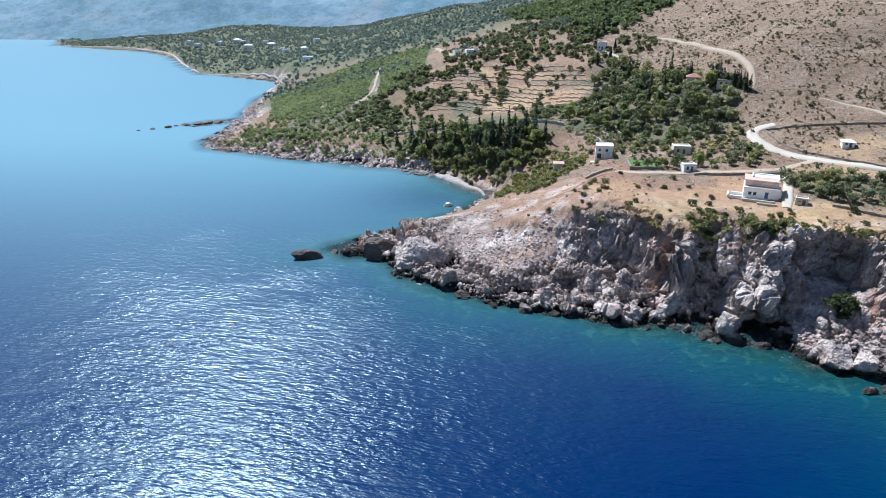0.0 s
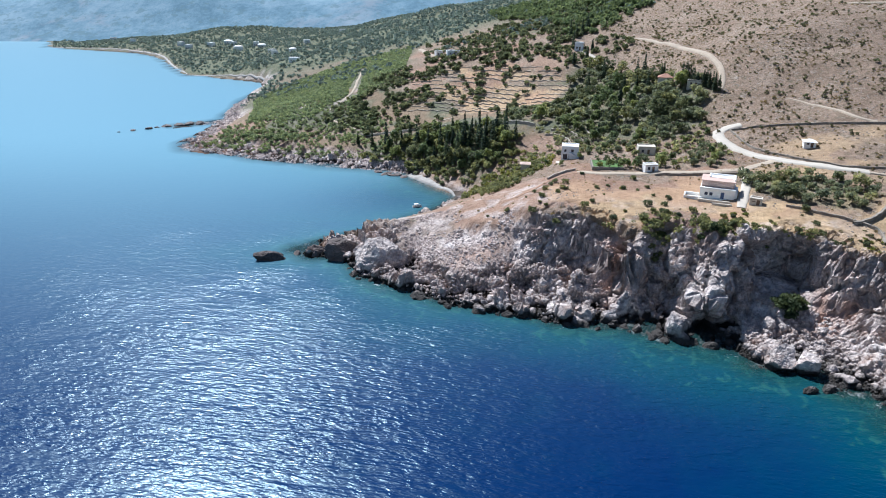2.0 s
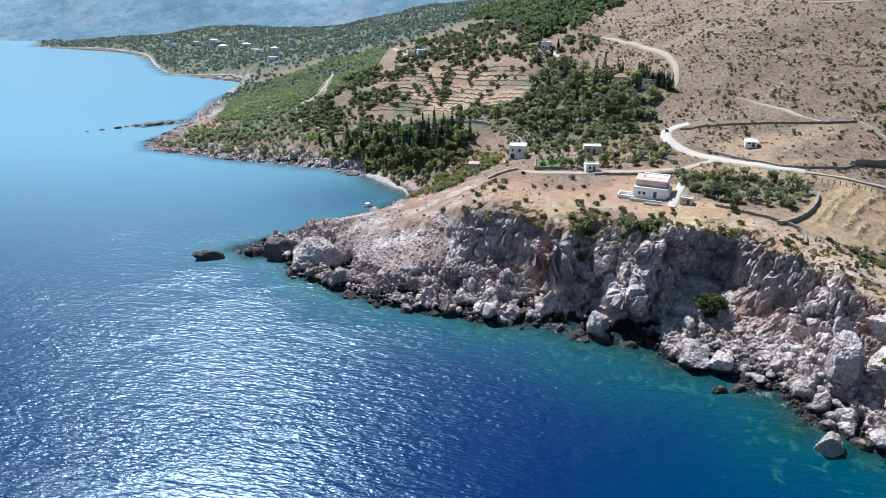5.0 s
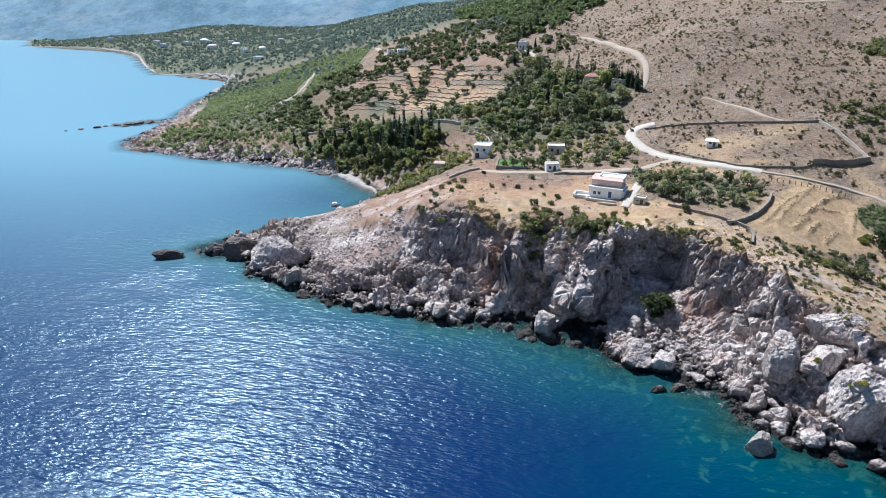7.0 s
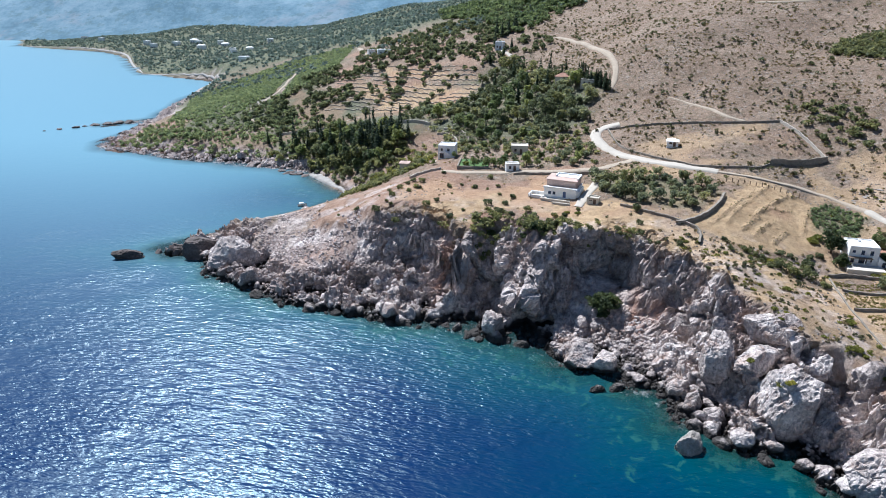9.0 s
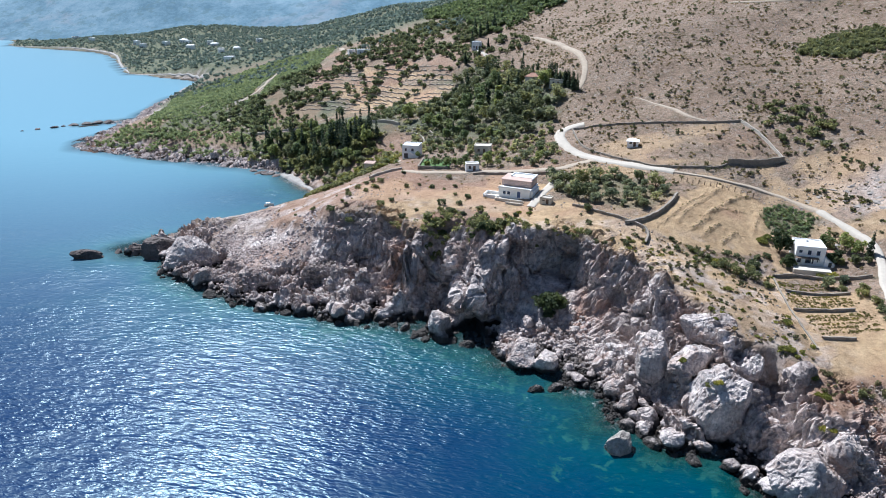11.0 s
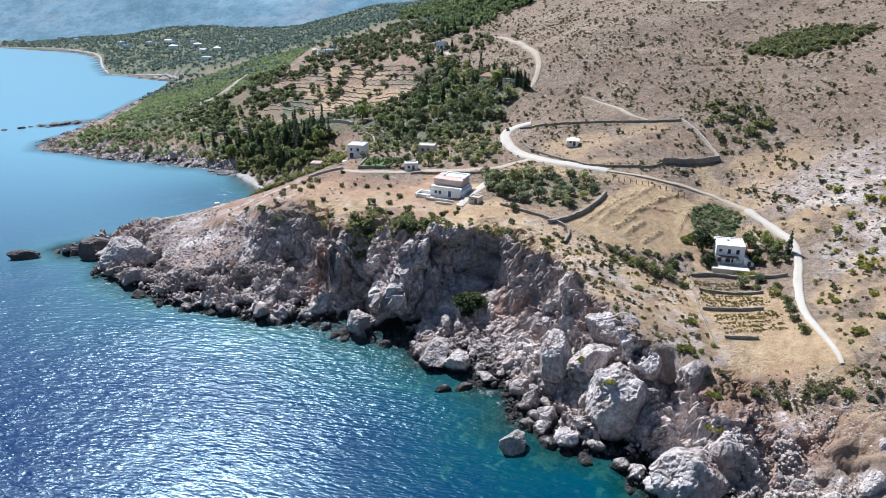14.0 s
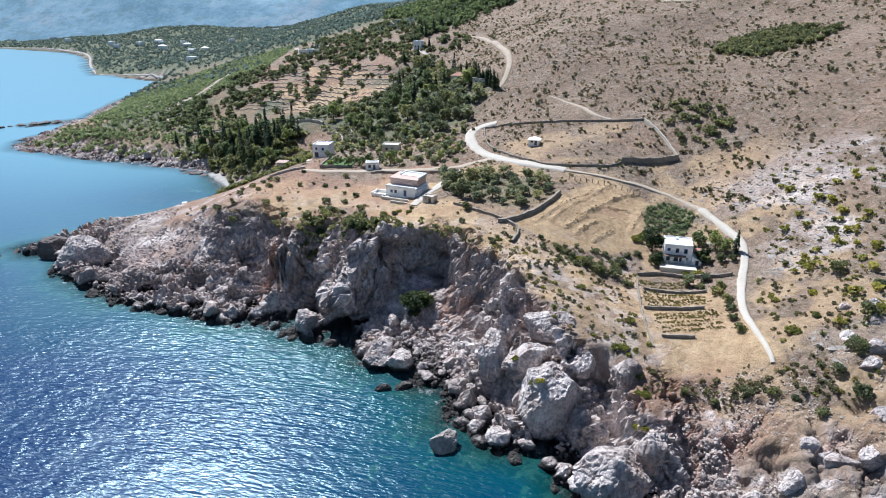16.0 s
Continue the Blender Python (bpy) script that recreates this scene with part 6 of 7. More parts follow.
# outcrops on the slope beside the lane
_cand = np.c_[_rng.uniform(186, 250, 9000), _rng.uniform(84, 182, 9000)]
_n = fbm(_cand[:, 0] / 13, _cand[:, 1] / 13, 0, 4, 73) + 0.25 * smooth(195, 215, _cand[:, 0]) * smooth(175, 150, _cand[:, 1])
_cand = _cand[(_n + 0.2 * _rng.normal(size=9000) > 0.15) & (line_distance([(177, 100), (180, 123), (190, 144), (192, 153), (188, 172)], _cand[:, 0], _cand[:, 1]) > 5)][:2400]
scattered("slope_outcrops", _cand[:1100], _rng.uniform(0.4, 2.0, len(_cand[:1100])), [(rock_shape(np.random.default_rng(240 + k), 1, 9)[0] * (1.3, 1.0, 0.6), rock_shape(np.random.default_rng(240 + k), 1, 9)[1]) for k in range(6)], GREYROCK, "grey weathered limestone outcrops on the dry slope", "rocks", _rng, 0.5)
# rubble in the gully below the plots
_cand = np.c_[_rng.uniform(150, 206, 11000), _rng.uniform(66, 102, 11000)]
_d = inside_distance(SHORE, _cand[:, 0], _cand[:, 1])
_cand = _cand[(_d > 1) & (fbm(_cand[:, 0] / 4, _cand[:, 1] / 4, 0, 3, 45) + 0.4 * _rng.normal(size=11000) > 0.1)]
scattered("gully_rubble", _cand, _rng.uniform(0.06, 0.2, len(_cand)) * _rng.uniform(0.6, 1.9, len(_cand)), _small, EARTHSTONE, "broken stones and earth strewn down the gully", "rubble", _rng, 0.1)
# submerged boulders in the shallows
_cand = np.c_[_rng.uniform(-20, 150, 9000), _rng.uniform(80, 200, 9000)]
_d = inside_distance(SHORE, _cand[:, 0], _cand[:, 1])
_cand = _cand[(_d < -4) & (_d > -15)]
_cand = spaced(_cand, 2.0)[:500]
scattered("sunken_boulders", _cand, _rng.uniform(0.4, 1.3, len(_cand)), [rock_shape(np.random.default_rng(300 + k), 2, 12) for k in range(5)], ROCK, "sunken pale boulders seen through shallow water", "rocks", _rng, 0.1)
# broken rocks along the cape and the cove
_cand = np.c_[_rng.uniform(-150, 10, 30000), _rng.uniform(296, 520, 30000)]
_d = inside_distance(SHORE, _cand[:, 0], _cand[:, 1])
_cand = _cand[(_d > -2) & (_d < 13 * _rng.random(30000) ** 1.5) & (np.hypot(_cand[:, 0] - 4, _cand[:, 1] - 285) > 16)][:1900]
scattered("cape_rocks", _cand, _rng.uniform(0.5, 1.0, len(_cand)) * _rng.uniform(0.6, 2.0, len(_cand)), [rock_shape(np.random.default_rng(320 + k), 1, 12) for k in range(6)], PINKSTONE, "weathered pinkish-grey rocks along the cape's shore", "rocks", _rng, 0.2)


# ---- plants ----
_rng = np.random.default_rng(21)
CYPRESSES = [build_tree(np.random.default_rng(400 + k), "cypress_tree", r, h, CYPRESS, 420, 0.34, "slender dark cypress tree with a pointed crown") for k, (r, h) in enumerate([(1.05, 10.5), (1.3, 13.0), (0.85, 7.5), (1.5, 11.5)])]
PINES = [build_tree(np.random.default_rng(420 + k), "pine_tree", r, h, PINE, 420, 0.34, "bushy green pine tree with a rounded crown") for k, (r, h) in enumerate([(2.2, 5.0), (1.7, 4.0), (2.6, 6.0)])]
OLIVES = [build_tree(np.random.default_rng(440 + k), "olive_tree", r, h, OLIVE, 380, 0.33, "grey-green olive tree with a broad crown") for k, (r, h) in enumerate([(2.3, 3.9), (1.8, 3.2), (2.7, 4.4)])]
DARKS = [build_tree(np.random.default_rng(460 + k), "carob_tree", r, h, SCRUB, 400, 0.36, "dense dark green evergreen tree") for k, (r, h) in enumerate([(2.6, 5.2), (2.0, 4.0), (3.1, 6.4)])]
SHRUBS = [build_tree(np.random.default_rng(480 + k), "evergreen_shrub", r, h, SCRUB, 420, 0.2, "rounded dark green shrub on dry ground", False) for k, (r, h) in enumerate([(1.5, 1.9), (1.1, 1.3), (1.9, 2.2)])]
BROOMS = [build_tree(np.random.default_rng(500 + k), "yellow_shrub", r, h, BROOM, 320, 0.19, "low yellow-green shrub on stony ground", False) for k, (r, h) in enumerate([(1.5, 1.0), (1.1, 0.8)])]
_first = set()


def plant(kinds, x, y, size=1.0, group="", which=None, sink=0.0):
    ob = kinds[int(_rng.integers(len(kinds))) if which is None else which]
    m = pose(x, y, float(ground_z(x, y)) - 0.1 - sink, 0, 0, float(_rng.uniform(0, 360))) @ Matrix.Diagonal((size, size, size * float(_rng.uniform(0.9, 1.1)), 1))
    if ob.name in _first:
        ob = copy_thing(ob, m)
    else:
        _first.add(ob.name)
    ob.matrix_basis = m
    if group:
        ob["group"] = group
    return ob


# beside the white house
HOLMS = [build_tree(np.random.default_rng(530 + k), "holm_oak_tree", r, h, LENTISK, 700, 0.34, "dense deep green evergreen oak beside the white house") for k, (r, h) in enumerate([(3.0, 6.6), (2.2, 4.6)])]
plant(HOLMS, 169.6, 155.6, 1.1, which=0)
plant(HOLMS, 169.2, 149.6, 0.85, which=1)
plant(HOLMS, 181.0, 149.0, 0.8, which=1)
plant(PINES, 182.4, 156.0, 0.95, which=0)
plant(PINES, 185.4, 153.0, 0.85, which=2)
plant(PINES, 186.6, 149.6, 0.8, which=0)
plant(DARKS, 181.4, 147.6, 0.7, which=1)
plant(DARKS, 184.4, 146.0, 0.66, which=1)
plant(DARKS, 187.0, 145.0, 0.55, which=1)
plant(CYPRESSES, 188.5, 147.6, 0.72, which=0)
plant(OLIVES, 174.0, 138.6, 0.95, which=1)
plant(OLIVES, 178.5, 139.8, 0.7, which=1)
plant(SHRUBS, 176.3, 114.8, 1.0, which=0)
plant(BROOMS, 166.5, 159.5, 1.5)
plant(BROOMS, 168.5, 161.5, 1.3)
plant(BROOMS, 175.5, 145.0, 1.1)
plant(BROOMS, 178.0, 144.0, 1.0)
for _x, _y, _s in [(178, 132, 0.9), (179, 128, 1.0), (178, 124, 0.9), (177, 120, 0.8), (180, 134.5, 0.9), (176, 136, 0.7), (162, 152, 0.9), (159, 147, 1.0), (157, 145, 0.9), (165, 153, 0.7)]:
    plant(SHRUBS, _x, _y, _s, "shrubs round the white house's plots")
# grove beside the rosy house
for _x, _y in spaced(in_region(ORCHARD, 160, _rng), 3.2)[:42]:
    plant(OLIVES if _x > 122 else DARKS if _rng.random() < 0.5 else OLIVES, _x, _y, _rng.uniform(0.6, 1.05), "trees of the olive grove")
plant(DARKS, 119.5, 168.5, 0.6, which=1)
# cypresses above the beach and in the valley
for _k, (_x, _y, _s) in enumerate([(-22, 325, 0.9), (-14, 322, 1.0), (-6, 318, 1.1), (2, 312, 1.1), (8, 305, 1.2), (14, 300, 1.0), (20, 296, 1.15), (25, 291, 1.25), (28, 288, 1.1), (32, 284, 1.3), (35, 286, 1.2), (38, 281, 1.1), (43, 279, 0.9),
                                   (47.8, 278, 0.75), (7, 320, 0.9), (13, 316, 0.8), (20, 309, 0.95), (26, 304, 0.9), (31, 300, 0.8), (36, 296, 0.75), (82, 267, 0.62), (17, 291, 1.2), (11, 297, 1.1), (40, 285, 1.1), (-2, 324, 0.9), (22, 286, 1.1),
                                   (-30, 330, 0.9), (34, 279, 1.2), (29, 294, 1.0), (44, 284, 1.0)]):
    plant(CYPRESSES, _x, _y, _s, "cypresses above the beach", _k % 4)
for _k in range(26):
    plant(CYPRESSES, 126 + 0.75 * _k * 0.55 + _rng.normal() * 0.4, 299 - 0.72 * _k + _rng.normal() * 0.8, _rng.uniform(0.55, 0.75), "dense cypress row beside the red-roofed house", int(_rng.integers(4)))
for _x, _y in [(113, 305), (109, 310), (121, 312), (105, 318), (99, 300), (112, 322), (90, 330), (101, 345), (118, 330), (124, 318), (98, 375), (104, 390), (90, 372), (95, 402), (101, 425), (106, 432), (111, 440), (98, 430)]:
    plant(CYPRESSES, _x, _y, _rng.uniform(0.8, 1.1), "dark cypresses on the far slope")
for _x, _y in spaced(in_region([(-20, 322), (4, 298), (20, 280), (36, 268), (50, 276), (34, 300), (8, 322)], 300, _rng), 3.4)[:58]:
    plant(DARKS if _rng.random() < 0.5 else PINES, _x, _y, _rng.uniform(0.8, 1.4), "trees on the slope above the beach")
for _x, _y in spaced(in_region(VALLEY, 900, _rng), 4.5)[:150]:
    if float(inside_distance(TERRACED, np.array([_x]), np.array([_y]))[0]) > 0:
        continue
    _n = float(fbm(np.array([_x / 25]), np.array([_y / 25]), 0, 2, 31)[0])
    plant(DARKS if _n > 0.35 else OLIVES if _n > -0.15 else PINES, _x, _y, _rng.uniform(0.7, 1.35), "trees of the valley")
for _x, _y in spaced(in_region([(84, 216), (120, 212), (122, 256), (96, 250), (72, 262), (58, 256), (72, 236), (90, 240)], 500, _rng), 3.6)[:60]:
    plant(OLIVES if _rng.random() < 0.6 else SHRUBS if _rng.random() < 0.5 else PINES, _x, _y, _rng.uniform(0.55, 0.85), "trees between the houses")
for _x, _y, _s in [(72, 219, 0.8), (75, 217, 0.85), (79, 217, 0.9), (82, 219, 0.9), (84, 216, 0.8), (86, 220, 0.8), (56, 238, 0.7), (53, 233, 0.7), (60, 230, 0.6), (68, 236, 0.6)]:
    plant(PINES, _x, _y, _s * 0.8, "pines by the lawn")
for _x, _y, _s in [(64, 211, 0.8), (80, 204, 0.7), (52, 203, 0.6), (56, 197, 0.6), (70, 198, 0.5), (46, 199, 0.5)]:
    plant(SHRUBS, _x, _y, _s, "shrubs on the headland")
for _x, _y in spaced(in_region([(40, 192), (50, 180), (66, 178), (84, 172), (98, 166), (122, 158), (126, 164), (108, 172), (92, 178), (84, 196), (66, 204), (48, 206)], 300, _rng), 3.8)[:26]:
    plant(SHRUBS, _x, _y, float(_rng.uniform(0.2, 1.0) ** 1.3), "shrubs on the headland")
# shrubs along the cliff edge and on its ledges
for _x, _y, _s in [(43, 182, 1.0), (49.5, 176, 0.9), (62, 184, 0.6), (76.6, 167, 1.3), (73.7, 169.5, 1.0), (83, 180, 0.7), (85.6, 185, 0.7), (87.7, 158, 1.3), (90.6, 160, 1.2), (93.5, 162, 1.1), (96, 168, 0.8), (99, 168.7, 0.8), (94.5, 160, 1.0),
                   (139, 153.4, 0.8), (146.5, 142, 0.9), (152, 141.5, 1.3), (149, 143, 1.1), (156, 140.4, 1.1), (158, 137, 0.9), (80, 172, 0.9), (84, 170, 0.8), (66, 173, 0.8), (70, 176, 0.6), (104, 158, 0.7), (111, 156, 0.8), (117, 155, 0.8), (121, 151, 0.7),
                   (126, 150, 0.6), (107, 163, 0.5), (36, 189, 0.7), (30, 190, 0.5), (46, 187, 0.6), (55, 178, 0.5)]:
    plant(SHRUBS, _x, _y, _s, "shrubs along the cliff edge")
LENTISKS = [build_tree(np.random.default_rng(520 + k), "mastic_shrub", r, h, LENTISK, 620, 0.24, "dense deep green shrub growing out of the cliff", False) for k, (r, h) in enumerate([(2.3, 2.9), (1.6, 2.0)])]
for _x, _y, _s, _k in [(106.0, 143.4, 1.5, 0), (103.6, 144.2, 1.15, 0), (108.4, 143.2, 1.0, 0), (105.2, 141.6, 1.1, 1), (107.4, 145.0, 1.3, 0), (89.5, 157.2, 0.9, 0), (91.5, 158.0, 0.9, 1), (86.5, 157.8, 0.8, 1), (77.5, 165.5, 0.9, 1), (75, 167, 0.8, 0), (93.8, 157.0, 0.8, 1)]:
    plant(LENTISKS, _x, _y, _s, "deep green shrubs on the cliff", _k)
for _x, _y, _s in [(154.4, 120, 1.1), (150, 110, 1.0), (151.2, 102.5, 0.9), (152, 98, 1.0), (133, 106.5, 0.8), (145.8, 131.5, 0.8), (91, 158.5, 0.9), (148, 146, 1.0), (100, 171, 0.9), (78, 168, 0.8), (184, 109, 1.2), (187, 122.7, 1.1), (194, 121, 1.0), (209, 143, 1.1), (198, 133, 1.0), (190, 112, 1.0), (74, 196, 0.9), (103, 170, 0.9)]:
    plant(BROOMS, _x, _y, _s, "yellow-green shrubs")
for _x, _y, _s in [(179.5, 88, 0.9), (187, 90, 1.2), (191, 99.6, 1.3), (198, 108.4, 1.4), (202, 127, 1.2), (186, 96, 0.8), (165, 97.5, 0.9), (170, 96, 0.8), (174, 94.5, 0.8), (160, 99.5, 0.8), (177, 92, 0.8), (206, 118, 1.2)]:
    plant(SHRUBS, _x, _y, _s, "shrubs on the near slope")

# cushions of scrub rooted on top of the great boulders
bpy.context.view_layer.update()
_solid = bpy.context.evaluated_depsgraph_get()
for _x, _y, _s in [(132, 100.5, 0.95), (130.6, 101.5, 0.6), (128, 109, 0.8), (150, 91.5, 1.0), (149, 92.6, 0.7), (150.5, 98, 0.8), (137, 116.5, 0.6)]:
    _hit, _spot, _up, _, _, _ = scene.ray_cast(_solid, (_x, _y, 60), (0, 0, -1))
    ob = plant(BROOMS, _x, _y, _s, "scrub cushions on the boulders")
    if _hit:
        ob.matrix_basis = Matrix.Translation((0, 0, _spot.z - 0.15 - ob.matrix_basis.translation.z)) @ ob.matrix_basis

# shrub and tree masses
def tuft(seed, r, h, n, count, size):
    g = np.random.default_rng(seed)
    return leaf_cloud(g, round_lobes(g, r, h, n, 0.25), count, size)


_low = [tuft(600 + k, 0.6, 0.55, 3, 26, 0.2) for k in range(6)]
_tiny = [tuft(660 + k, 0.6, 0.5, 3, 12, 0.27) for k in range(6)]
_wood = [tuft(680 + k, 1.0, 1.3, 5, 9, 0.6) for k in range(6)]
_fine = [tuft(700 + k, 0.9, 0.9, 4, 13, 0.34) for k in range(6)]
_mid = [tuft(620 + k, 1.0, 1.25, 5, 46, 0.27) for k in range(6)]
_far = [tuft(640 + k, 1.0, 1.3, 5, 34, 0.36) for k in range(6)]


def hill_places(count, x0, x1, y0, y1, density, keep_inland=1.5):
    q = np.c_[_rng.uniform(x0, x1, count), _rng.uniform(y0, y1, count)]
    inland = inside_distance(EDGE, q[:, 0], q[:, 1])
    clump = fbm(q[:, 0] / 9, q[:, 1] / 9, 0, 3, 47) + 0.6 * fbm(q[:, 0] / 45, q[:, 1] / 45, 0, 2, 49)
    return q[(inland > keep_inland) & (_rng.random(count) < density * (0.35 + 1.2 * smooth(-0.3, 0.7, clump)))]


ROADS = [[(177.9, 103.4), (180.1, 123.1), (190, 144.5), (191.7, 153), (188.3, 172.5), (175.6, 187), (151.7, 193.1), (131.3, 209.2), (122.8, 238), (130, 250), (139, 247)], [(139, 282), (144, 301), (142, 360), (134, 400)], [(160, 254), (168, 232), (174, 228)],
         [(50, 209), (66, 213), (104, 208), (131, 210)], [(117, 203), (104, 175)]]


def off_roads(q, gap=2.4):
    for line in ROADS:
        q = q[line_distance(line, q[:, 0], q[:, 1]) > gap]
    clear = (inside_distance(FIELD, q[:, 0], q[:, 1]) < -0.5) & (np.maximum(np.abs(q[:, 0] - 168) / 11, np.abs(q[:, 1] - 119) / 15) > 1)
    clear &= (np.hypot(q[:, 0] - 174, q[:, 1] - 151) > 8) & (np.hypot(q[:, 0] - 104, q[:, 1] - 185) > 9)
    clear &= ~((np.abs(q[:, 0] - 158) < 26) & (np.abs(q[:, 1] - 214) < 13) & (_rng.random(len(q)) < 0.6))
    return q[clear]


_q = off_roads(hill_places(60000, 120, 330, 84, 520, 0.22))
scattered("hill_scrub", _q, _rng.uniform(0.35, 1.1, len(_q)), _tiny, DRY, "dry brown thorny scrub dotted over the bare hill", "scrub", _rng)
_q = off_roads(hill_places(20000, 110, 330, 84, 520, 0.2))
_green = _rng.random(len(_q)) < 0.3
scattered("hill_thorn_bushes", _q[~_green], _rng.uniform(0.4, 1.05, int((~_green).sum())), _mid, THORN, "olive-brown thorn bushes dotted over the dry hill", "bushes", _rng)
_q = _q[_green]
scattered("hill_bushes", _q, _rng.uniform(0.35, 0.9, len(_q)) * (1 + 0.6 * (_rng.random(len(_q)) < 0.12)), _mid, SCRUB, "dark green bushes dotted over the bare hill", "bushes", _rng)
_q = off_roads(hill_places(9000, 20, 150, 110, 300, 0.09, 0.3), 1.6)
scattered("headland_scrub", _q, _rng.uniform(0.35, 0.9, len(_q)), _low, DRY, "small dry scrub on the headland", "scrub", _rng)
_q = np.concatenate([in_region([(225, 272), (240, 291), (262, 285), (274, 268), (262, 258), (236, 254)], 420, _rng), in_region([(190, 234), (208, 232), (214, 212), (204, 202), (192, 208)], 55, _rng), in_region([(228, 380), (300, 350), (310, 420), (240, 450)], 160, _rng)])
scattered("hill_thicket", _q, _rng.uniform(0.9, 1.9, len(_q)), _mid, SCRUB, "dark evergreen thicket on the bare hillside", "thicket", _rng)
_q = in_region([(172, 174), (181, 180), (187, 169), (179, 161), (171, 166)], 260, _rng)
scattered("garden_bushes", _q, _rng.uniform(0.25, 0.75, len(_q)), _mid, YOUNGPINE, "fresh green garden bushes behind the white house", "bushes", _rng)
# weeds along the field's banks and in the plots
_q = np.concatenate([np.stack([np.interp(np.linspace(0, 1, 70), np.linspace(0, 1, len(bank)), [p[i] for p in bank]) for i in (0, 1)], 1) for bank in BANKS])
_stones = _q + _rng.normal(size=_q.shape) * 0.35
scattered("bank_stones", _stones, _rng.uniform(0.04, 0.13, len(_stones)), _small, DRYSTONE, "tumbled earthy stones along the field's low banks", "stones", _rng, 0.1)
_q = (_q + _rng.normal(size=_q.shape) * 0.45)[_rng.random(len(_q)) < 0.35]
_v = np.c_[_rng.uniform(161, 175, 700), np.repeat([117.5, 119.3, 121, 122.8, 124.4, 128.5, 129.7, 130.9, 132.1, 133.2, 123.6, 137.5, 139.0, 140.2], 50) + _rng.normal(size=700) * 0.25]
scattered("plot_vines", _v, _rng.uniform(0.25, 0.6, 700), _low, VINE, "yellowing vines in rows on the small plots", "vines", _rng)
_q = np.concatenate([_q, np.c_[_rng.uniform(160, 176, 130), np.repeat([117.5, 120, 122.5, 129, 131], 26) + _rng.normal(size=130) * 0.5]])
scattered("field_weeds", _q, _rng.uniform(0.15, 0.5, len(_q)), _low, THORN, "yellowed weeds in rows on the small fields", "weeds", _rng)
# pines on the cape, woods of the far coast
_q = in_region(CAPE, 9500, _rng)
_q = _q[line_distance([(-47, 500), (-45, 450), (-43, 409), (-58, 374)], _q[:, 0], _q[:, 1]) > 3.5]
scattered("cape_pines", _q, _rng.uniform(0.7, 1.6, len(_q)), _fine, YOUNGPINE, "young bright green pines covering the cape", "pines", _rng)
_q = in_region([(-130, 360), (-60, 342), (-30, 338), (-10, 345), (-36, 390), (-70, 378), (-110, 388)], 520, _rng)
_q = np.concatenate([_q, in_region([(-128, 352), (-88, 338), (-44, 322), (-12, 312), (2, 318), (-20, 338), (-60, 352), (-110, 372)], 420, _rng)])
scattered("cape_shrubs", _q, _rng.uniform(0.45, 1.7, len(_q)), _mid, YOUNGPINE, "low green shrubs on the rocky cape", "shrubs", _rng)
_q = in_region([(-45, 350), (40, 300), (62, 292), (66, 360), (104, 368), (140, 395), (100, 430), (20, 452), (-30, 440)], 700, _rng)
_q = np.concatenate([_q, in_region([(-60, 366), (-30, 345), (0, 335), (6, 380), (20, 452), (-30, 440)], 260, _rng), in_region([(0, 400), (110, 400), (110, 520), (0, 520)], 700, _rng)])
_q = _q[(fbm(_q[:, 0] / 15, _q[:, 1] / 15, 0, 3, 55) > -0.25) & ((inside_distance(TERRACED, _q[:, 0], _q[:, 1]) < 0) | (_rng.random(len(_q)) < 0.55))]
scattered("terrace_trees", _q, _rng.uniform(0.9, 2.7, len(_q)), _far, SCRUB, "scattered dark trees on old terraces", "trees", _rng)
_q = in_region([(92, 500), (98, 424), (118, 430), (160, 470), (170, 520), (130, 640), (60, 640), (60, 560)], 900, _rng)
scattered("ridge_pines", _q, _rng.uniform(1.8, 3.4, len(_q)), _far, PINE, "green pine wood along the ridge", "pines", _rng)
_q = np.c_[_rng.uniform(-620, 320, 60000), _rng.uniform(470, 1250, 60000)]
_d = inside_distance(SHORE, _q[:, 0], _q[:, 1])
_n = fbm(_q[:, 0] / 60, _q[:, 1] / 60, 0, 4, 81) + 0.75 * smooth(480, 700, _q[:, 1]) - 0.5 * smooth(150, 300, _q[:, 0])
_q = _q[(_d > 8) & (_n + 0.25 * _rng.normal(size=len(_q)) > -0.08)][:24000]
# these leaves carry the painted haze
scattered("far_woods", _q, _rng.uniform(0.7, 2.0, len(_q)), _wood, HAZEWOOD, "dark woods on the far coast, haze tinted into their leaves", "woods", _rng)
_q = in_region(VALLEY, 190, _rng)
_q = _q[inside_distance(TERRACED, _q[:, 0], _q[:, 1]) < 0]
scattered("valley_trees", _q, _rng.uniform(1.1, 2.8, len(_q)), _far, OLIVE, "grey-green trees filling the valley", "trees", _rng)
_q = in_region([(84, 216), (120, 213), (121, 246), (124, 258), (97, 252), (60, 292), (48, 280), (52, 252), (62, 250), (76, 238), (92, 240)], 170, _rng)
_q = off_roads(_q)
scattered("garden_trees", _q, _rng.uniform(0.7, 1.5, len(_q)), _far, OLIVE, "grey-green orchard trees between the houses", "trees", _rng)
_q = in_region([(22, 238), (34, 262), (46, 274), (58, 256), (54, 236), (46, 222), (36, 214), (26, 222)], 240, _rng)
scattered("slope_shrubs", _q, _rng.uniform(0.6, 1.7, len(_q)), _mid, SCRUB, "green shrubs on the slope above the cove", "shrubs", _rng)
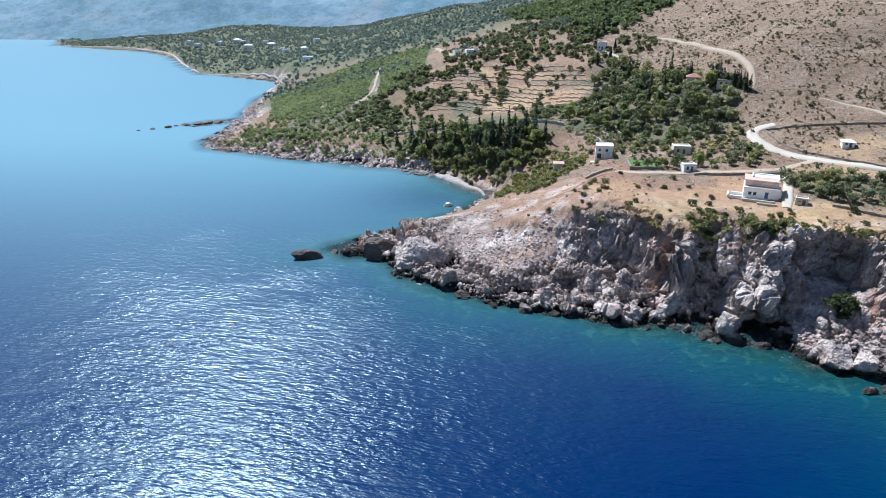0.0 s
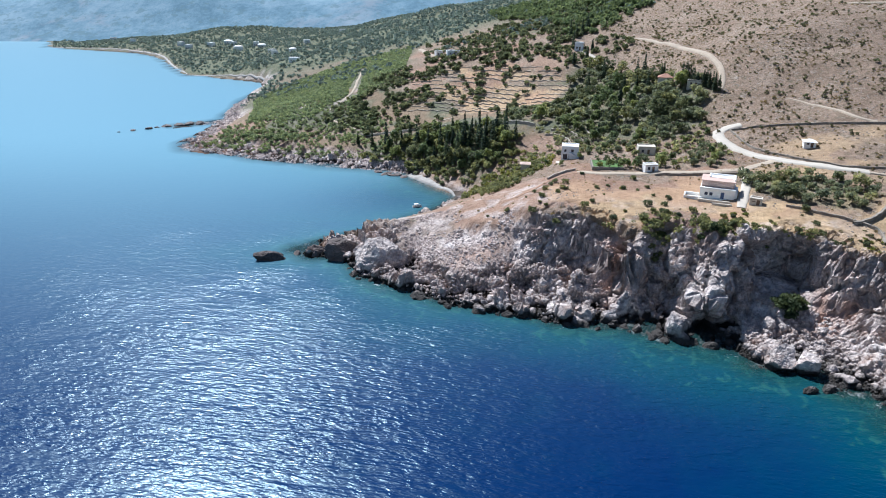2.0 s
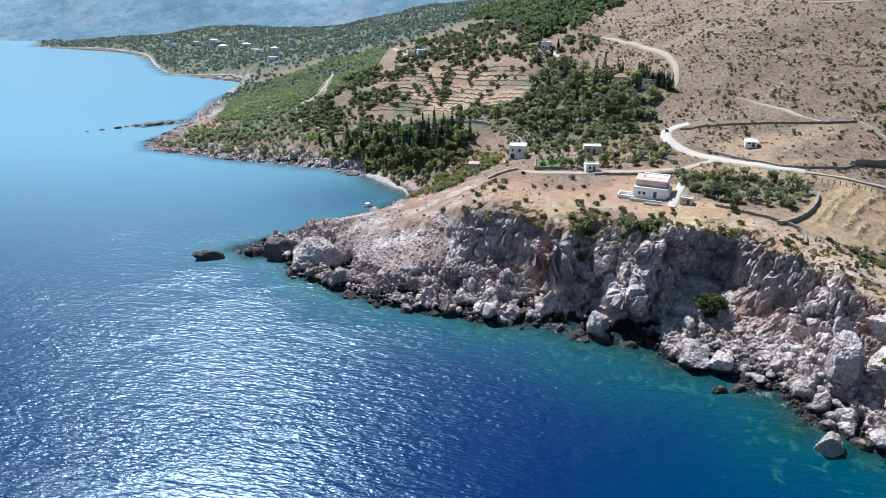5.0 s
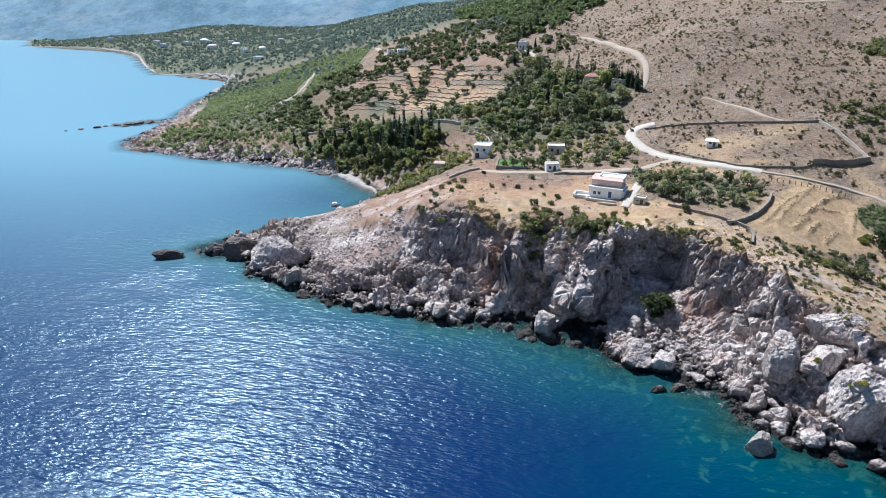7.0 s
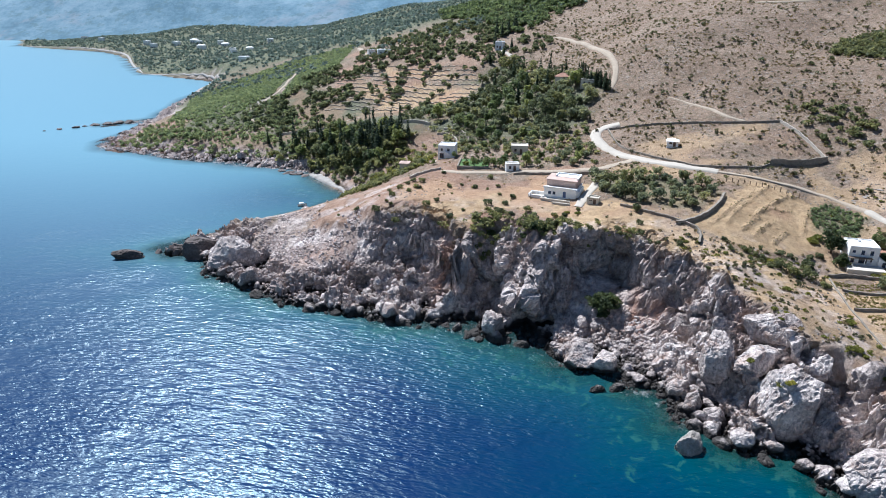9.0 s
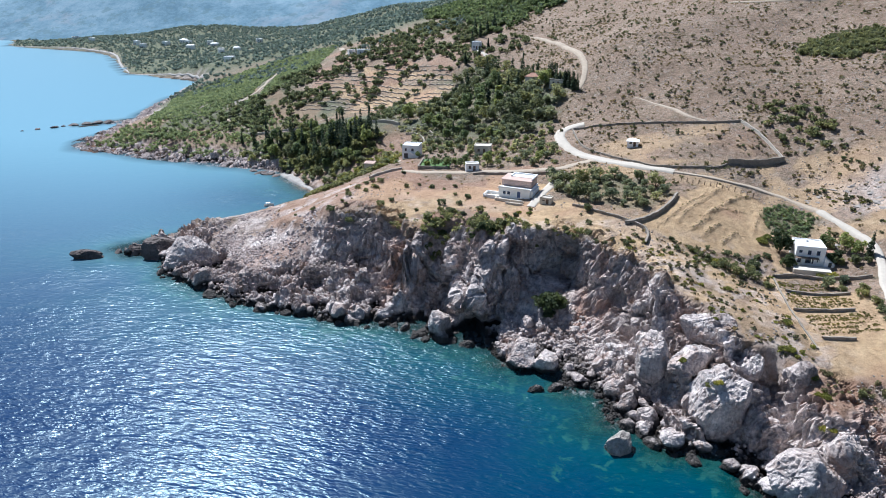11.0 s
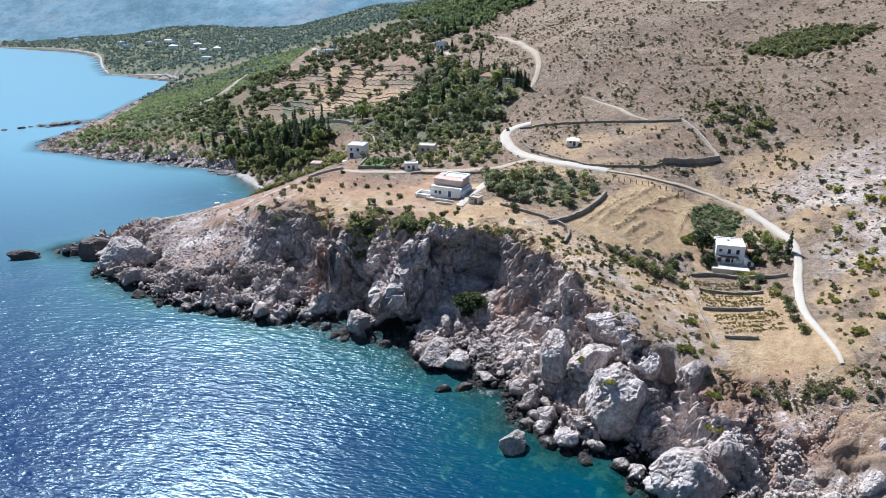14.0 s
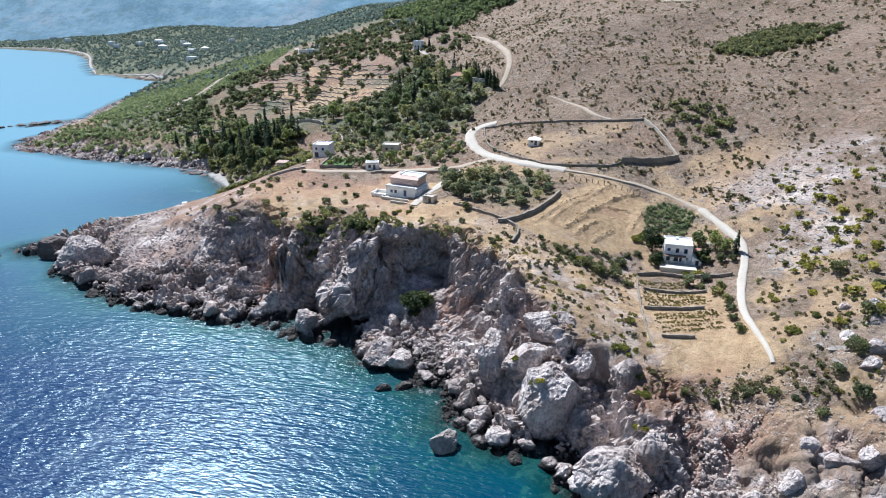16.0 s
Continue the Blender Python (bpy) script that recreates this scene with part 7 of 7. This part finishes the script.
_q = in_region([(60, 172), (78, 174), (98, 164), (118, 156), (112, 153), (98, 157), (84, 162), (76, 166), (66, 168)], 60, _rng)
_q = np.concatenate([_q, in_region([(84, 156), (96, 154), (98, 163), (86, 168)], 60, _rng), in_region([(72, 160), (80, 160), (80, 170), (72, 170)], 25, _rng)])
scattered("cliff_brow_shrubs", _q, _rng.uniform(0.5, 1.4, len(_q)), _mid, SCRUB, "green shrubs spilling over the cliff brow", "shrubs", _rng)
_q = in_region([(140, 140), (158, 142), (162, 150), (150, 152), (138, 150)], 36, _rng)
scattered("edge_shrubs", _q, _rng.uniform(0.4, 1.2, len(_q)), _mid, SCRUB, "low green shrubs beside the straw field", "shrubs", _rng)
_q = in_region([(190, 100), (230, 90), (240, 160), (212, 176), (196, 150)], 110, _rng)
scattered("outcrop_shrubs", _q, _rng.uniform(0.5, 1.6, len(_q)), _mid, BROOM, "yellow-green shrubs among grey outcrops", "shrubs", _rng)
_q = in_region([(-28, 318), (-4, 299), (10, 284), (19, 270), (30, 262), (44, 268), (50, 280), (30, 302), (4, 322)], 260, _rng)
scattered("cove_trees", _q[:140], _rng.uniform(1.1, 2.5, 140), _far, SCRUB, "dark dense trees above the cove's beach", "trees", _rng)
scattered("cove_olives", _q[160:], _rng.uniform(0.9, 1.7, len(_q) - 160), _far, OLIVE, "pale grey-green trees above the cove's beach", "trees", _rng)
_q = in_region([(24, 232), (38, 240), (56, 234), (62, 252), (50, 268), (36, 268), (24, 254)], 110, _rng)
scattered("cove_bushes", _q, _rng.uniform(0.6, 1.5, len(_q)), _mid, BROOM, "yellow-green bushes between cottage and cove", "shrubs", _rng)
_rows = np.array([(a, b) for b in np.arange(0, 16, 3.2) for a in np.arange(0, 15, 1.1)])
_q = np.c_[65 + _rows[:, 0] - 0.12 * _rows[:, 1], 277 - 0.33 * _rows[:, 0] - _rows[:, 1]] + _rng.normal(size=_rows.shape) * 0.25
scattered("garden_rows", _q, _rng.uniform(0.6, 0.95, len(_q)), _mid, OLIVE, "rows of grey-green bushes on a garden terrace", "bushes", _rng)
_q = in_region([(70, 217), (82, 215), (83, 226), (72, 228)], 34, _rng)
scattered("lawn_hedges", _q, _rng.uniform(0.4, 0.9, len(_q)), _mid, SCRUB, "clipped green shrubs round the lawn", "hedges", _rng, -2.2)
_q = in_region([(152, 99), (176, 93), (186, 88), (186, 96), (170, 101), (154, 104)], 70, _rng)
scattered("gully_shrubs", _q, _rng.uniform(0.35, 0.95, len(_q)), _mid, THORN, "olive-brown shrubs at the head of the gully", "shrubs", _rng)
# low cushions of scrub on the near slopes
_q = np.concatenate([hill_places(5000, 178, 232, 80, 178, 0.17), hill_places(3500, 125, 165, 104, 160, 0.17)])
_q = off_roads(_q)
_half = _rng.random(len(_q)) < 0.62
scattered("olive_cushions", _q[_half], _rng.uniform(0.4, 1.3, int(_half.sum())), _low, THORN, "low olive-brown cushions of scrub on stony ground", "scrub", _rng, 0.15)
scattered("green_cushions", _q[~_half], _rng.uniform(0.5, 1.5, int((~_half).sum())), _low, BROOM, "low yellow-green cushions of scrub on stony ground", "scrub", _rng, 0.2)
